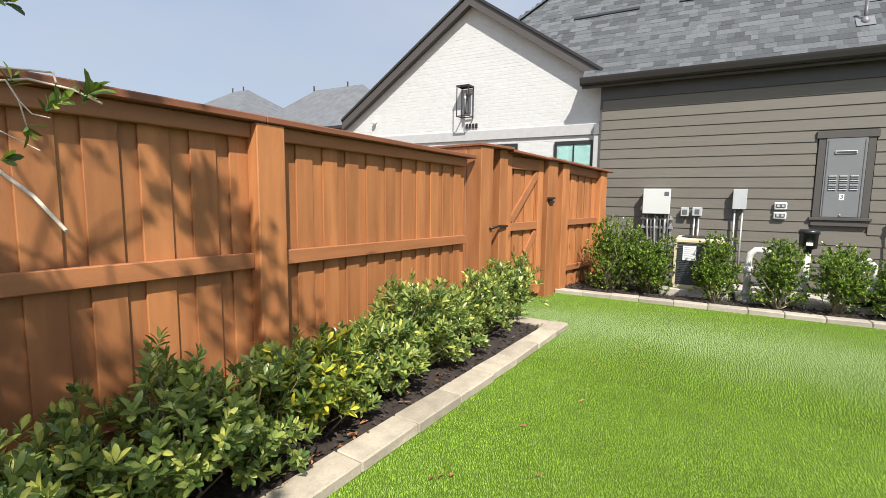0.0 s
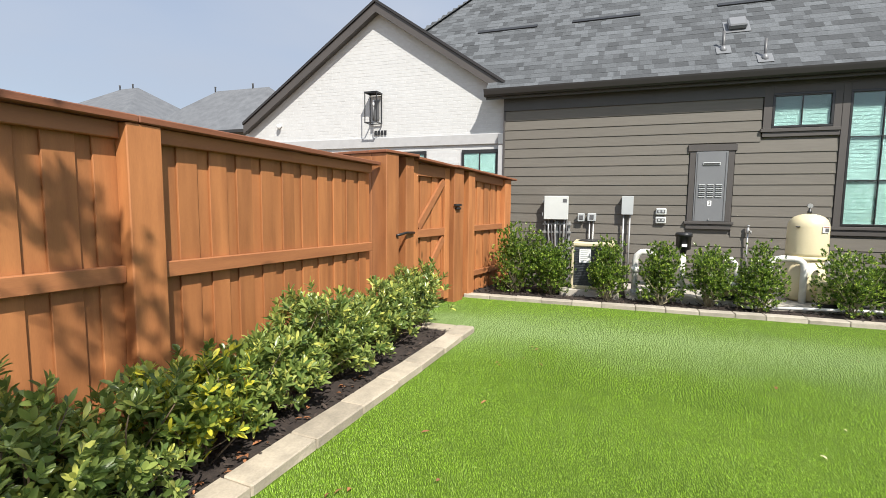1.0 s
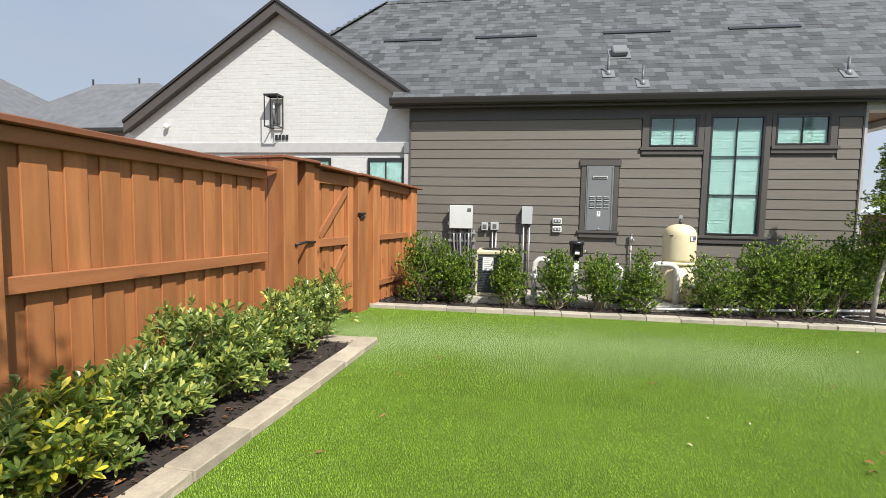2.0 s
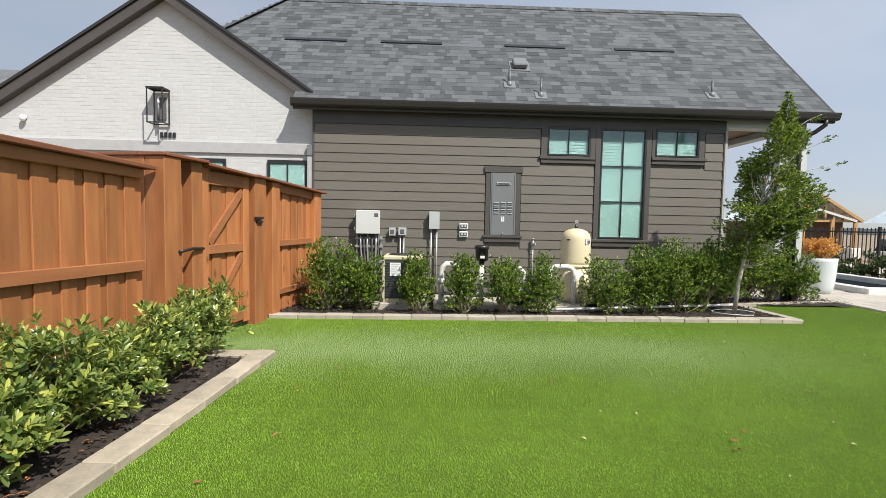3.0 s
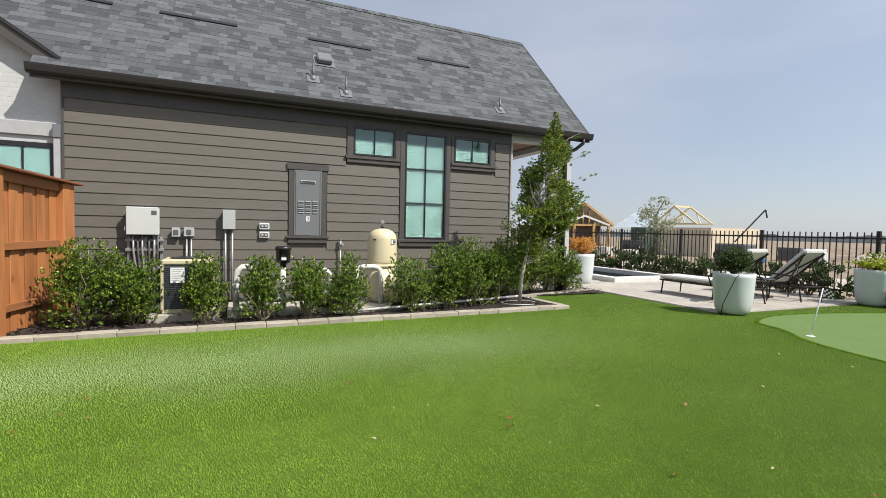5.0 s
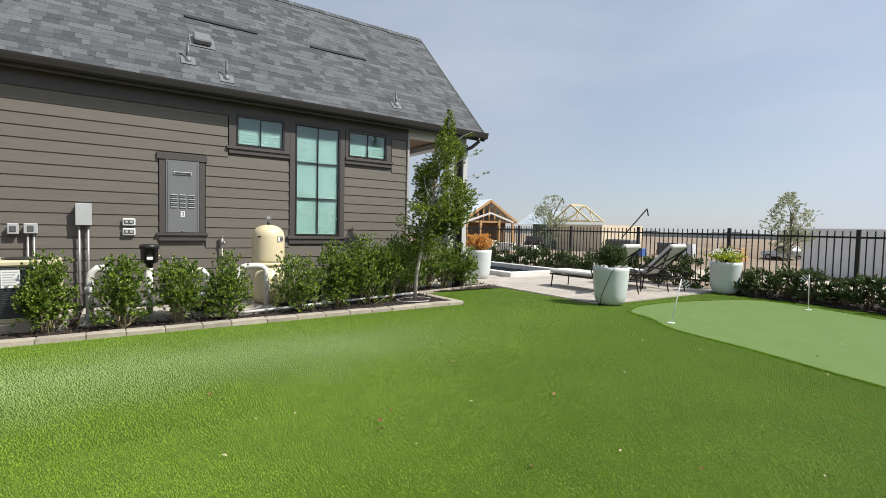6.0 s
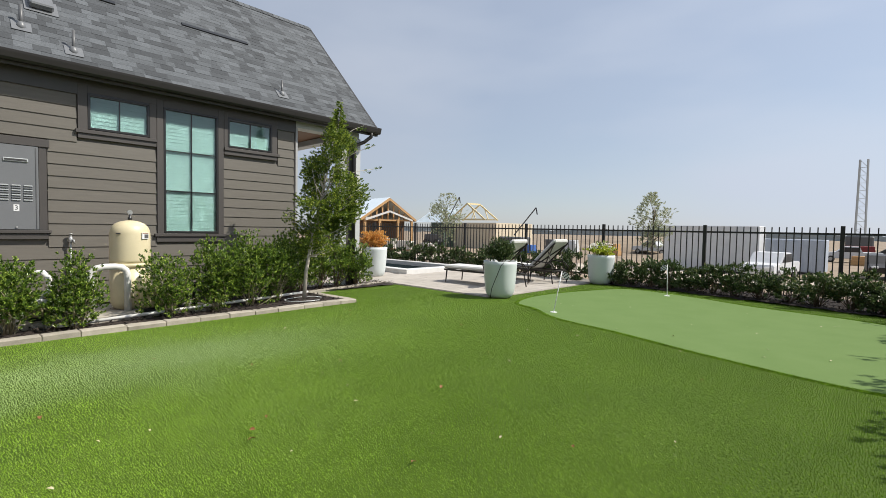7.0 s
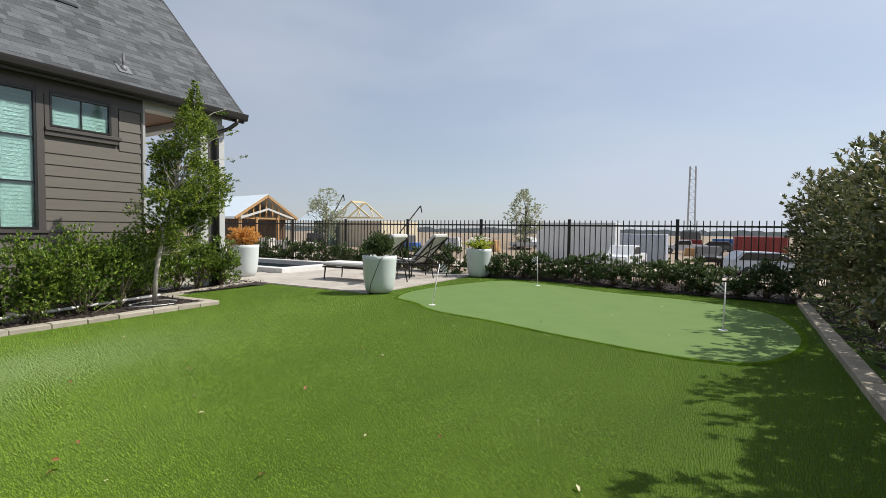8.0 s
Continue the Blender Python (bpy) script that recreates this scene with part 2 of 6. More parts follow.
M_wood_new = mat("new_timber", (0.50, 0.30, 0.13), (0.40, 0.23, 0.10), 0.75, 6, 60, 0.1)
M_ceil_wood = mat("brown_ceiling_boards", (0.20, 0.10, 0.045), (0.13, 0.065, 0.03), 0.6, 5, 60, 0.1, stretch=(6, 0.7, 6))
M_water = mat("pool_water", (0.012, 0.018, 0.020), (0.016, 0.022, 0.025), 0.30, 3, 12, 0.3, dist=0.02, spec=0.0)
M_dry_leaf = mat("dry_brown_leaf", (0.36, 0.15, 0.06), (0.22, 0.09, 0.04), 0.7, 30, 90, 0.1, objects=0.3)

L_bed = leaf_mat("leathery_leaf", (0.062, 0.112, 0.028), (0.265, 0.325, 0.085), (0.46, 0.47, 0.11), 0.28, 0.26, 0.18)
L_yew = leaf_mat("shrub_leaf", (0.020, 0.050, 0.008), (0.135, 0.222, 0.028), (0.33, 0.42, 0.07), 0.28, 0.22, 0.26)
L_hedge = leaf_mat("dark_hedge_leaf", (0.028, 0.054, 0.016), (0.095, 0.140, 0.042), (0.20, 0.20, 0.08), 0.46, 0.15, 0.10, 0.0, 0.32)
L_tall = leaf_mat("brownish_hedge_leaf", (0.052, 0.064, 0.026), (0.160, 0.172, 0.070), (0.31, 0.25, 0.13), 0.36, 0.18, 0.16)
L_tree = leaf_mat("young_tree_leaf", (0.026, 0.058, 0.009), (0.155, 0.225, 0.028), (0.36, 0.41, 0.06), 0.40, 0.24, 0.24, 0.0, 0.35)
L_far = leaf_mat("silvery_leaf", (0.20, 0.23, 0.13), (0.33, 0.35, 0.23), (0.42, 0.42, 0.30), 0.6, 0.25, 0.3)
L_orange = leaf_mat("orange_leaf", (0.46, 0.21, 0.04), (0.60, 0.33, 0.09), (0.66, 0.44, 0.14), 0.5, 0.25, 0.2)
L_yellow = leaf_mat("yellow_green_leaf", (0.20, 0.28, 0.02), (0.38, 0.42, 0.04), (0.55, 0.50, 0.05), 0.45, 0.3, 0.2)
L_flower = leaf_mat("white_petal", (0.70, 0.70, 0.66), (0.78, 0.78, 0.74), (0.8, 0.8, 0.6), 0.6, 0.2, 0.1)
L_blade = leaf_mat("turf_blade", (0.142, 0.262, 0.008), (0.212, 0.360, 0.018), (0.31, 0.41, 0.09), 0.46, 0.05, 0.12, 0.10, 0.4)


def sheen_strip(m, pale):
    """Pale sheen painted into the pile colour: a ragged strip before the house bed."""
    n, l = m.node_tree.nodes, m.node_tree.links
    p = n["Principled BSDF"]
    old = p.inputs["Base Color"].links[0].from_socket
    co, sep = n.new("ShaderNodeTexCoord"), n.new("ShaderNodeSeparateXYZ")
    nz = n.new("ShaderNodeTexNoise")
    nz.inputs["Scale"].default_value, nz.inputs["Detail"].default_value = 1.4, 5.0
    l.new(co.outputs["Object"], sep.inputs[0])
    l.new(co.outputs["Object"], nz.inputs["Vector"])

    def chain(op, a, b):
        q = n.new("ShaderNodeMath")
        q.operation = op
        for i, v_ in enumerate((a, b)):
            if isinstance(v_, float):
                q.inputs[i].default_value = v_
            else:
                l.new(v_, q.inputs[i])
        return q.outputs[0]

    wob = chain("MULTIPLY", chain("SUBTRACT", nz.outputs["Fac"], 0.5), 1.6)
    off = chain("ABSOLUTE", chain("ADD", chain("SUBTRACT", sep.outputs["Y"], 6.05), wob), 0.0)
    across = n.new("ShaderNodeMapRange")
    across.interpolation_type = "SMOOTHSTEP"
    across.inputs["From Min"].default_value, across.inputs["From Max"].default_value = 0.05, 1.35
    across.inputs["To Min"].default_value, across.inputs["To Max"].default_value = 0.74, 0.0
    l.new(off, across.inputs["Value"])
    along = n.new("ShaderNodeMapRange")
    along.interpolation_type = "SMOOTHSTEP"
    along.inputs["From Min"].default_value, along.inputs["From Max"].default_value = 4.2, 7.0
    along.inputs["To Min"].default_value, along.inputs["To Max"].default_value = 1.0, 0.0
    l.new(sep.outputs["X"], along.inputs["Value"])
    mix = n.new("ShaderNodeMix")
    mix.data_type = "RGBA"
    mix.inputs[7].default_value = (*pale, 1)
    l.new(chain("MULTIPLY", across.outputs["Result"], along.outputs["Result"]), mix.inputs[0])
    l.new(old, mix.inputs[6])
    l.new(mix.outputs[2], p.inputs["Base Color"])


sheen_strip(L_blade, (0.33, 0.44, 0.20))


def glass_mat():
    m = bpy.data.materials.new("window_glass")
    m.use_nodes = True
    n, l = m.node_tree.nodes, m.node_tree.links
    p, out = n["Principled BSDF"], n["Material Output"]
    p.inputs["Base Color"].default_value = (0.86, 0.97, 0.95, 1)
    p.inputs["Roughness"].default_value = 0.02
    p.inputs["Metallic"].default_value = 0.0
    p.inputs["Transmission Weight"].default_value = 1.0
    p.inputs["IOR"].default_value = 1.5
    return m


M_glass = glass_mat()


# ---------- building helpers ----------
def box(bm, x0, x1, y0, y1, z0, z1, bevel=0.0):
    vs = [bm.verts.new((x, y, z)) for x in (x0, x1) for y in (y0, y1) for z in (z0, z1)]
    fs = []
    for q in ((0, 1, 3, 2), (4, 6, 7, 5), (0, 4, 5, 1), (2, 3, 7, 6), (0, 2, 6, 4), (1, 5, 7, 3)):
        fs.append(bm.faces.new([vs[i] for i in q]))
    if bevel:
        es = {e for f in fs for e in f.edges}
        bmesh.ops.bevel(bm, geom=list(es), offset=bevel, segments=1, affect="EDGES", profile=0.5)
    return bm


def B(x0, x1, y0, y1, z0, z1, bevel=0.0):
    return box(bmesh.new(), x0, x1, y0, y1, z0, z1, bevel)


def poly_prism(pts, lo, hi, axis="z"):
    """A prism over a polygon; axis is the one along which it is drawn out."""
    bm = bmesh.new()
    put = {"z": lambda a, b, h: (a, b, h), "y": lambda a, b, h: (a, h, b), "x": lambda a, b, h: (h, a, b)}[axis]
    va = [bm.verts.new(put(a, b, lo)) for a, b in pts]
    vb = [bm.verts.new(put(a, b, hi)) for a, b in pts]
    k = len(pts)
    bm.faces.new(va[::-1])
    bm.faces.new(vb)
    for i in range(k):
        bm.faces.new((va[i], va[(i + 1) % k], vb[(i + 1) % k], vb[i]))
    bmesh.ops.recalc_face_normals(bm, faces=bm.faces)
    return bm


def lathe(profile, n=32, bm=None, at=(0, 0, 0)):
    """A turned solid from (radius, height) pairs."""
    bm = bm or bmesh.new()
    rings = []
    for r, h in profile:
        rings.append([bm.verts.new((at[0] + r * math.cos(2 * math.pi * i / n), at[1] + r * math.sin(2 * math.pi * i / n), at[2] + h)) for i in range(n)])
    for a, b in zip(rings, rings[1:]):
        for i in range(n):
            f = bm.faces.new((a[i], a[(i + 1) % n], b[(i + 1) % n], b[i]))
            f.smooth = True
    bm.faces.new(rings[0][::-1])
    bm.faces.new(rings[-1])
    return bm


def tube(points, r, n=8, bm=None, taper=None):
    """A round bar along points; taper gives a radius for each point."""
    bm = bm or bmesh.new()
    pts = [Vector(p) for p in points]
    rings = []
    for i, p in enumerate(pts):
        d = (pts[min(i + 1, len(pts) - 1)] - pts[max(i - 1, 0)]).normalized()
        u = d.orthogonal().normalized() if i == 0 else (u - d * u.dot(d)).normalized()
        v = d.cross(u)
        rr = taper[i] if taper else r
        rings.append([bm.verts.new(p + (u * math.cos(2 * math.pi * k / n) + v * math.sin(2 * math.pi * k / n)) * rr) for k in range(n)])
    for a, b in zip(rings, rings[1:]):
        for k in range(n):
            f = bm.faces.new((a[k], a[(k + 1) % n], b[(k + 1) % n], b[k]))
            f.smooth = True
    bm.faces.new(rings[0][::-1])
    bm.faces.new(rings[-1])
    return bm


def bar(bm, a, b, w, h):
    """A straight bar of w by h from a to b."""
    a, b = Vector(a), Vector(b)
    d = (b - a)
    m = Matrix.Translation((a + b) / 2) @ d.to_track_quat("X", "Z").to_matrix().to_4x4()
    L = d.length / 2
    vs = [bm.verts.new(m @ Vector((x * L, y * w / 2, z * h / 2))) for x in (-1, 1) for y in (-1, 1) for z in (-1, 1)]
    for q in ((0, 1, 3, 2), (4, 6, 7, 5), (0, 4, 5, 1), (2, 3, 7, 6), (0, 2, 6, 4), (1, 5, 7, 3)):
        bm.faces.new([vs[i] for i in q])
    return bm


def mesh_of(name, bm, material):
    me = bpy.data.meshes.new(name)
    bm.to_mesh(me)
    bm.free()
    me.materials.append(material)
    return me


def part(name, bm, material, parent, label="", m=None):
    ob = new(name, mesh_of(name, bm, material))
    ob.parent = parent
    if m is not None:
        ob.matrix_basis = m
    if label:
        ob["label"] = label
    return ob


def piece(name, me, parent, m):
    ob = new(name, me)
    ob.parent = parent
    ob.matrix_basis = m
    return ob


def thing(name, m, label, category, group="", kind=""):
    ob = new(name)
    ob.empty_display_size = 0.1
    ob.matrix_basis = m
    return tagged(ob, label, category, group, kind)


def solid(name, bm, material, label, category="", kind="structure", m=None, group=""):
    ob = new(name, mesh_of(name, bm, material))
    if m is not None:
        ob.matrix_basis = m
    return tagged(ob, label, category, group, kind)


def mesh_np(name, verts, faces, material, flat=True):
    """A mesh from arrays of corners and of faces with equal corner counts."""
    me = bpy.data.meshes.new(name)
    k = faces.shape[1]
    me.vertices.add(len(verts))
    me.vertices.foreach_set("co", np.ascontiguousarray(verts, dtype=np.float32).ravel())
    me.loops.add(faces.size)
    me.loops.foreach_set("vertex_index", np.ascontiguousarray(faces, dtype=np.int32).ravel())
    me.polygons.add(len(faces))
    me.polygons.foreach_set("loop_start", np.arange(0, faces.size, k, dtype=np.int32))
    me.update(calc_edges=True)
    me.validate()
    if flat:
        me.shade_flat()
    else:
        me.shade_smooth()
    me.materials.append(material)
    return me


def leaves(name, pos, direc, up, length, width, material, fold=0.25, droop=0.15, plain=False):
    """Folded pointed leaves: one at each place, along a direction; plain ones have a simpler outline, for plants farther off."""
    d = direc / np.linalg.norm(direc, axis=1, keepdims=True)
    s = np.cross(d, up)
    s /= np.linalg.norm(s, axis=1, keepdims=True) + 1e-9
    n = np.cross(s, d)
    L, W = length[:, None], width[:, None] / 2
    base = pos
    tip = pos + d * L - n * L * droop
    mid = pos + d * L * 0.52 - n * L * droop * 0.2
    if plain:
        side = [pos + d * L * 0.55 + s * (sg * W) + n * (W * fold - L * droop * 0.2) for sg in (1, -1)]
        v = np.stack([base, side[0], tip, side[1], mid], axis=1).reshape(-1, 3)
        i = np.arange(len(pos))[:, None] * 5
        return mesh_np(name, v, np.concatenate([i + np.array([q]) for q in ([0, 4, 2, 1], [0, 3, 2, 4])], axis=0), material, False)
    rim = []
    for sg in (1, -1):
        rim.append(pos + d * L * 0.22 + s * (sg * W * 0.46) + n * W * fold * 0.5)
        rim.append(pos + d * L * 0.52 + s * (sg * W) + n * (W * fold - L * droop * 0.2))
        rim.append(pos + d * L * 0.84 + s * (sg * W * 0.70) + n * (W * fold * 0.6 - L * droop * 0.6))
    v = np.stack([base, rim[0], rim[1], rim[2], tip, rim[5], rim[4], rim[3], mid], axis=1).reshape(-1, 3)
    i = np.arange(len(pos))[:, None] * 9
    f = np.concatenate([i + np.array([q]) for q in ([0, 8, 2, 1], [8, 4, 3, 2], [0, 7, 6, 8], [8, 6, 5, 4])], axis=0)
    return mesh_np(name, v, f, material, False)


def unit(rng, n):
    v = rng.normal(size=(n, 3))
    return v / np.linalg.norm(v, axis=1, keepdims=True)


def rosettes(rng, tips, axes, per, length, spread=0.9):
    """Leaf places and directions: a whorl of leaves round each shoot tip."""
    n = len(tips)
    a = rng.uniform(0, 2 * np.pi, (n, 1)) + np.arange(per)[None, :] * 2.4
    ref = np.where(np.abs(axes[:, 2:3]) > 0.9, [[1.0, 0, 0]], [[0, 0, 1.0]])
    u = np.cross(axes, ref)
    u /= np.linalg.norm(u, axis=1, keepdims=True)
    w = np.cross(axes, u)
    k = np.linspace(0.25, 1.25, per)[None, :, None] * spread + rng.normal(0, 0.15, (n, per, 1))
    d = axes[:, None, :] + (u[:, None, :] * np.cos(a)[..., None] + w[:, None, :] * np.sin(a)[..., None]) * k
    p = tips[:, None, :] - axes[:, None, :] * (np.linspace(0, 0.9, per)[None, :, None] * length)
    up = np.broadcast_to(axes[:, None, :], d.shape)
    return p.reshape(-1, 3), d.reshape(-1, 3), up.reshape(-1, 3)


# ---------- ground ----------
def land_z(x):
    k = min(1.0, max(0.0, (x - 16.5) / 9.0))
    return -0.06 - 1.55 * k * k * (3 - 2 * k)


bm = bmesh.new()
xs = [-1500, -300, -60, -10, 0, 10, 16.5] + [16.5 + i * 0.75 for i in range(1, 13)] + [30, 40, 60, 100, 300, 1500]
ys = [-1500, -300, -60, -20, 0, 20, 60, 300, 1500]
grid = [[bm.verts.new((x, y, land_z(x))) for y in ys] for x in xs]
for i in range(len(xs) - 1):
    for j in range(len(ys) - 1):
        bm.faces.new((grid[i][j], grid[i + 1][j], grid[i + 1][j + 1], grid[i][j + 1]))
solid("ground", bm, M_dirt, "bare brown building site dirt reaching the horizon", "ground")


# edge lines of the garden
def curb_x(y):
    """Outer edge of the stone edging along the fence."""
    return 0.08 + 0.0635 * (y - 2.1)


LAWN = [(-0.9, -2.0), (14.4, -2.0), (14.4, 6.35), (10.6, 6.42), (9.9, 6.9), (9.8, 10.2), (-0.95, 9.7)]
solid("lawn", poly_prism(LAWN, -0.05, 0.0), M_turf, "bright green artificial turf lawn", "lawn")


def closed_curve(anchors, n=10):
    """A smooth closed outline through anchor points."""
    k, out = len(anchors), []
    for i in range(k):
        p0, p1, p2, p3 = (Vector(anchors[(i + j) % k]) for j in (-1, 0, 1, 2))
        for s in range(n):
            t = s / n
            out.append(tuple(0.5 * ((2 * p1) + (p2 - p0) * t + (2 * p0 - 5 * p1 + 4 * p2 - p3) * t * t + (3 * p1 - p0 - 3 * p2 + p3) * t ** 3)))
    return out


GREEN = closed_curve([(9.45, 5.2), (9.75, 5.75), (10.8, 6.0), (12.3, 5.75), (13.45, 5.2), (13.25, 3.9), (12.70, 2.6), (12.40, 1.2), (11.75, 0.22), (10.8, -0.05),
                      (9.4, -0.02), (8.26, 0.42), (8.00, 1.05), (8.30, 2.35), (8.66, 3.4), (8.95, 4.5)])
solid("putting_green", poly_prism(GREEN, -0.02, 0.006), M_green, "smooth pale green putting green with short turf", "putting green")

# ---------- planting beds ----------
rng = np.random.default_rng(5)


def bed(name, x0, x1, y0, y1, label, z=0.03, slant=0.0, skew=0.0):
    bm = bmesh.new()
    nx, ny = max(2, int((x1 - x0) / 0.07)), max(2, int((y1 - y0) / 0.07))
    g = [[bm.verts.new((x0 + (x1 - x0) * i / nx, y0 + (y1 - y0) * j / ny,
                        z + 0.03 * noise.noise(((x0 + i * 0.07) * 4, (y0 + j * 0.07) * 4, 0)) + 0.012 * noise.noise((i * 0.9, j * 0.9, 3)))) for j in range(ny + 1)] for i in range(nx + 1)]
    for i in range(nx):
        for j in range(ny):
            bm.faces.new((g[i][j], g[i + 1][j], g[i + 1][j + 1], g[i][j + 1])).smooth = True
    for v in bm.verts:
        v.co.x += slant * (v.co.y - 2.1) * (v.co.x - x0) / (x1 - x0) - skew * max(0.0, 4.2 - v.co.y) * (x1 - v.co.x) / (x1 - x0)
    ob = solid(name, bm, M_mulch, label, "mulch")
    n = int((x1 - x0) * (y1 - y0) * 420)
    pos = np.column_stack([rng.uniform(x0, x1, n), rng.uniform(y0, y1, n), np.full(n, z + 0.022) + rng.uniform(-0.01, 0.012, n)])
    pos[:, 0] += slant * (pos[:, 1] - 2.1) * (pos[:, 0] - x0) / (x1 - x0) - skew * np.maximum(0, 4.2 - pos[:, 1]) * (x1 - pos[:, 0]) / (x1 - x0)
    d = unit(rng, n)
    d[:, 2] *= 0.35
    up = np.tile([[0, 0, 1.0]], (n, 1)) + rng.normal(0, 0.4, (n, 3))
    chips = new("mulch_chips", leaves("mulch_chips", pos, d, up, rng.uniform(0.025, 0.075, n), rng.uniform(0.008, 0.022, n), M_chip, 0.1, 0.0))
    tagged(chips, "dark shredded bark chips lying on the bed", "mulch", kind="stuff")
    return ob


bed("bed_fence", -0.88, -0.125, -1.6, 5.60, "dark bark mulch bed beneath the fence shrubs", 0.03, 0.0635)
bed("bed_house", -0.38, 7.45, 7.80, 9.69, "dark bark mulch bed along the house wall")
bed("bed_side", 7.45, 9.75, 9.15, 9.9, "dark bark mulch strip beside the patio column")
bed("bed_iron_fence", 13.85, 15.2, -0.6, 6.2, "dark bark mulch bed beneath the boundary hedge", 0.025, 0.0, 0.22)
bed("bed_hedge", 3.0, 14.2, -1.7, -0.5, "dark bark mulch bed beneath the tall hedge", 0.0)


def stone_row(root, a, b, width, h, lengths, material, side=1, wob=0.006):
    """Edging stones laid end to end from a to b; width to the given side."""
    a, b = Vector((*a, 0)), Vector((*b, 0))
    d = (b - a)
    total, ang = d.length, math.degrees(math.atan2(d.y, d.x))
    at, r = 0.0, random.Random(int(total * 100))
    while at < total - 0.05:
        L = min(lengths * r.uniform(0.85, 1.15), total - at)
        if total - at - L < lengths * 0.4:
            L = total - at
        bm = B(0.0015, L - 0.0015, 0 if side > 0 else -width, width if side > 0 else 0, -0.05, h * r.uniform(0.93, 1.07), 0.009)
        for v in bm.verts:
            v.co += Vector((0, r.uniform(-wob, wob), r.uniform(-wob, wob) * 0.7))
        p = a + d.normalized() * at
        part("edging_stone", bm, material, root, m=pose(p.x, p.y, 0, 0, 0, ang + r.uniform(-0.5, 0.5)))
        at += L


edge = thing("stone_edging", pose(0, 0, 0), "pale limestone edging blocks round the fence bed", "edging", kind="structure")
stone_row(edge, (curb_x(-1.6), -1.6), (curb_x(5.78), 5.78), 0.20, 0.06, 0.46, M_curb)
stone_row(edge, (curb_x(5.78) - 0.21, 5.78), (-0.70, 5.78), 0.19, 0.06, 0.4, M_curb)
edge2 = thing("stone_edging", pose(0, 0, 0), "grey stone edging blocks along the house bed", "edging", kind="structure")
stone_row(edge2, (-0.38, 7.64), (7.58, 7.70), 0.16, 0.06, 0.40, M_curb2)
stone_row(edge2, (7.58, 7.86), (7.50, 9.1), 0.16, 0.06, 0.40, M_curb2)
stone_row(edge2, (7.50, 9.08), (9.8, 9.55), 0.13, 0.055, 0.45, M_curb2)
edge3 = thing("stone_edging", pose(0, 0, 0), "pale stone edging blocks along the tall hedge", "edging", kind="structure")
stone_row(edge3, (4.2, 0.02), (13.9, -0.50), 0.15, 0.075, 0.42, M_curb, side=-1)

# ---------- patio and pool ----------
solid("patio", poly_prism([(9.86, 6.55), (10.6, 6.42), (14.5, 6.4), (14.5, 20), (7.5, 20), (7.5, 9.95), (9.86, 9.95)], -0.05, 0.008), M_joint,
      "sand-jointed base of the paved terrace", "patio")

# ---------- the house ----------
WY = 9.70
house = thing("house", pose(0, 0, 0), "single-storey house with taupe lap siding and shingle roof", "house")
X0, X1, ZT = -0.25, 7.50, 3.20
wall = part("wall", B(X0 + 0.02, X1 - 0.02, WY + 0.02, WY + 0.24, -0.05, 3.5), M_siding, house, "taupe lap siding wall")
part("wall", B(X1 - 0.26, X1, WY + 0.25, 14.6, -0.05, 3.5), M_brick, house, "white painted side wall")
part("wall", B(-6.9, X1 - 0.3, 14.4, 14.65, -0.05, 3.5), M_siding, house)

OPEN = [(4.10, 4.91, 2.71, 3.25), (5.11, 5.98, 1.17, 3.24), (6.15, 6.99, 2.73, 3.27)]   # windows
BLOCK = [(3.97, 5.01, 2.58, 3.4), (5.01, 6.08, 1.04, 3.4), (6.08, 7.12, 2.60, 3.4), (2.95, 3.63, 1.08, 2.48)]   # windows and panel with trim
EXPO = 0.172


def plank_mesh(L):
    """A lap board: thin at its top, proud at its foot."""
    bm = bmesh.new()
    pr = [(0.016, -0.012), (0.0, -0.012), (0.0, EXPO + 0.012), (0.005, EXPO + 0.012), (0.019, -0.008)]
    ends = []
    for x in (0.0, L):
        ends.append([bm.verts.new((x, -d, z)) for d, z in pr])
    k = len(pr)
    for i in range(k):
        bm.faces.new((ends[0][i], ends[0][(i + 1) % k], ends[1][(i + 1) % k], ends[1][i]))
    bm.faces.new(ends[0])
    bm.faces.new(ends[1][::-1])
    bmesh.ops.recalc_face_normals(bm, faces=bm.faces)
    return mesh_of("siding_board", bm, M_siding)


boards = {}
z = ZT - EXPO
while z > -0.05:
    cuts = [(X0 + 0.035, X1 - 0.03)]
    for bx0, bx1, bz0, bz1 in BLOCK:
        if z + EXPO > bz0 + 0.02 and z < bz1 - 0.02:
            nxt = []
            for c0, c1 in cuts:
                if bx1 <= c0 or bx0 >= c1:
                    nxt.append((c0, c1))
                else:
                    if bx0 - c0 > 0.02:
                        nxt.append((c0, bx0))
                    if c1 - bx1 > 0.02:
                        nxt.append((bx1, c1))
            cuts = nxt
    for c0, c1 in cuts:
        # rows run unbroken between the trims
        key = round(c1 - c0, 3)
        if key not in boards:
            boards[key] = plank_mesh(c1 - c0 - 0.002)
        piece("siding_board", boards[key], wall, pose(c0, WY + 0.002, z))
    z -= EXPO

# corner boards, frieze and window trim
for a, b in ((X0, X0 + 0.035), (X1 - 0.03, X1)):
    part("corner_board", B(a, b, WY - 0.024, WY + 0.02, -0.05, ZT, 0.004), M_trim, house)
part("frieze_board", B(X0, X1, WY - 0.028, WY + 0.02, ZT, 3.48, 0.004), M_frieze, house)


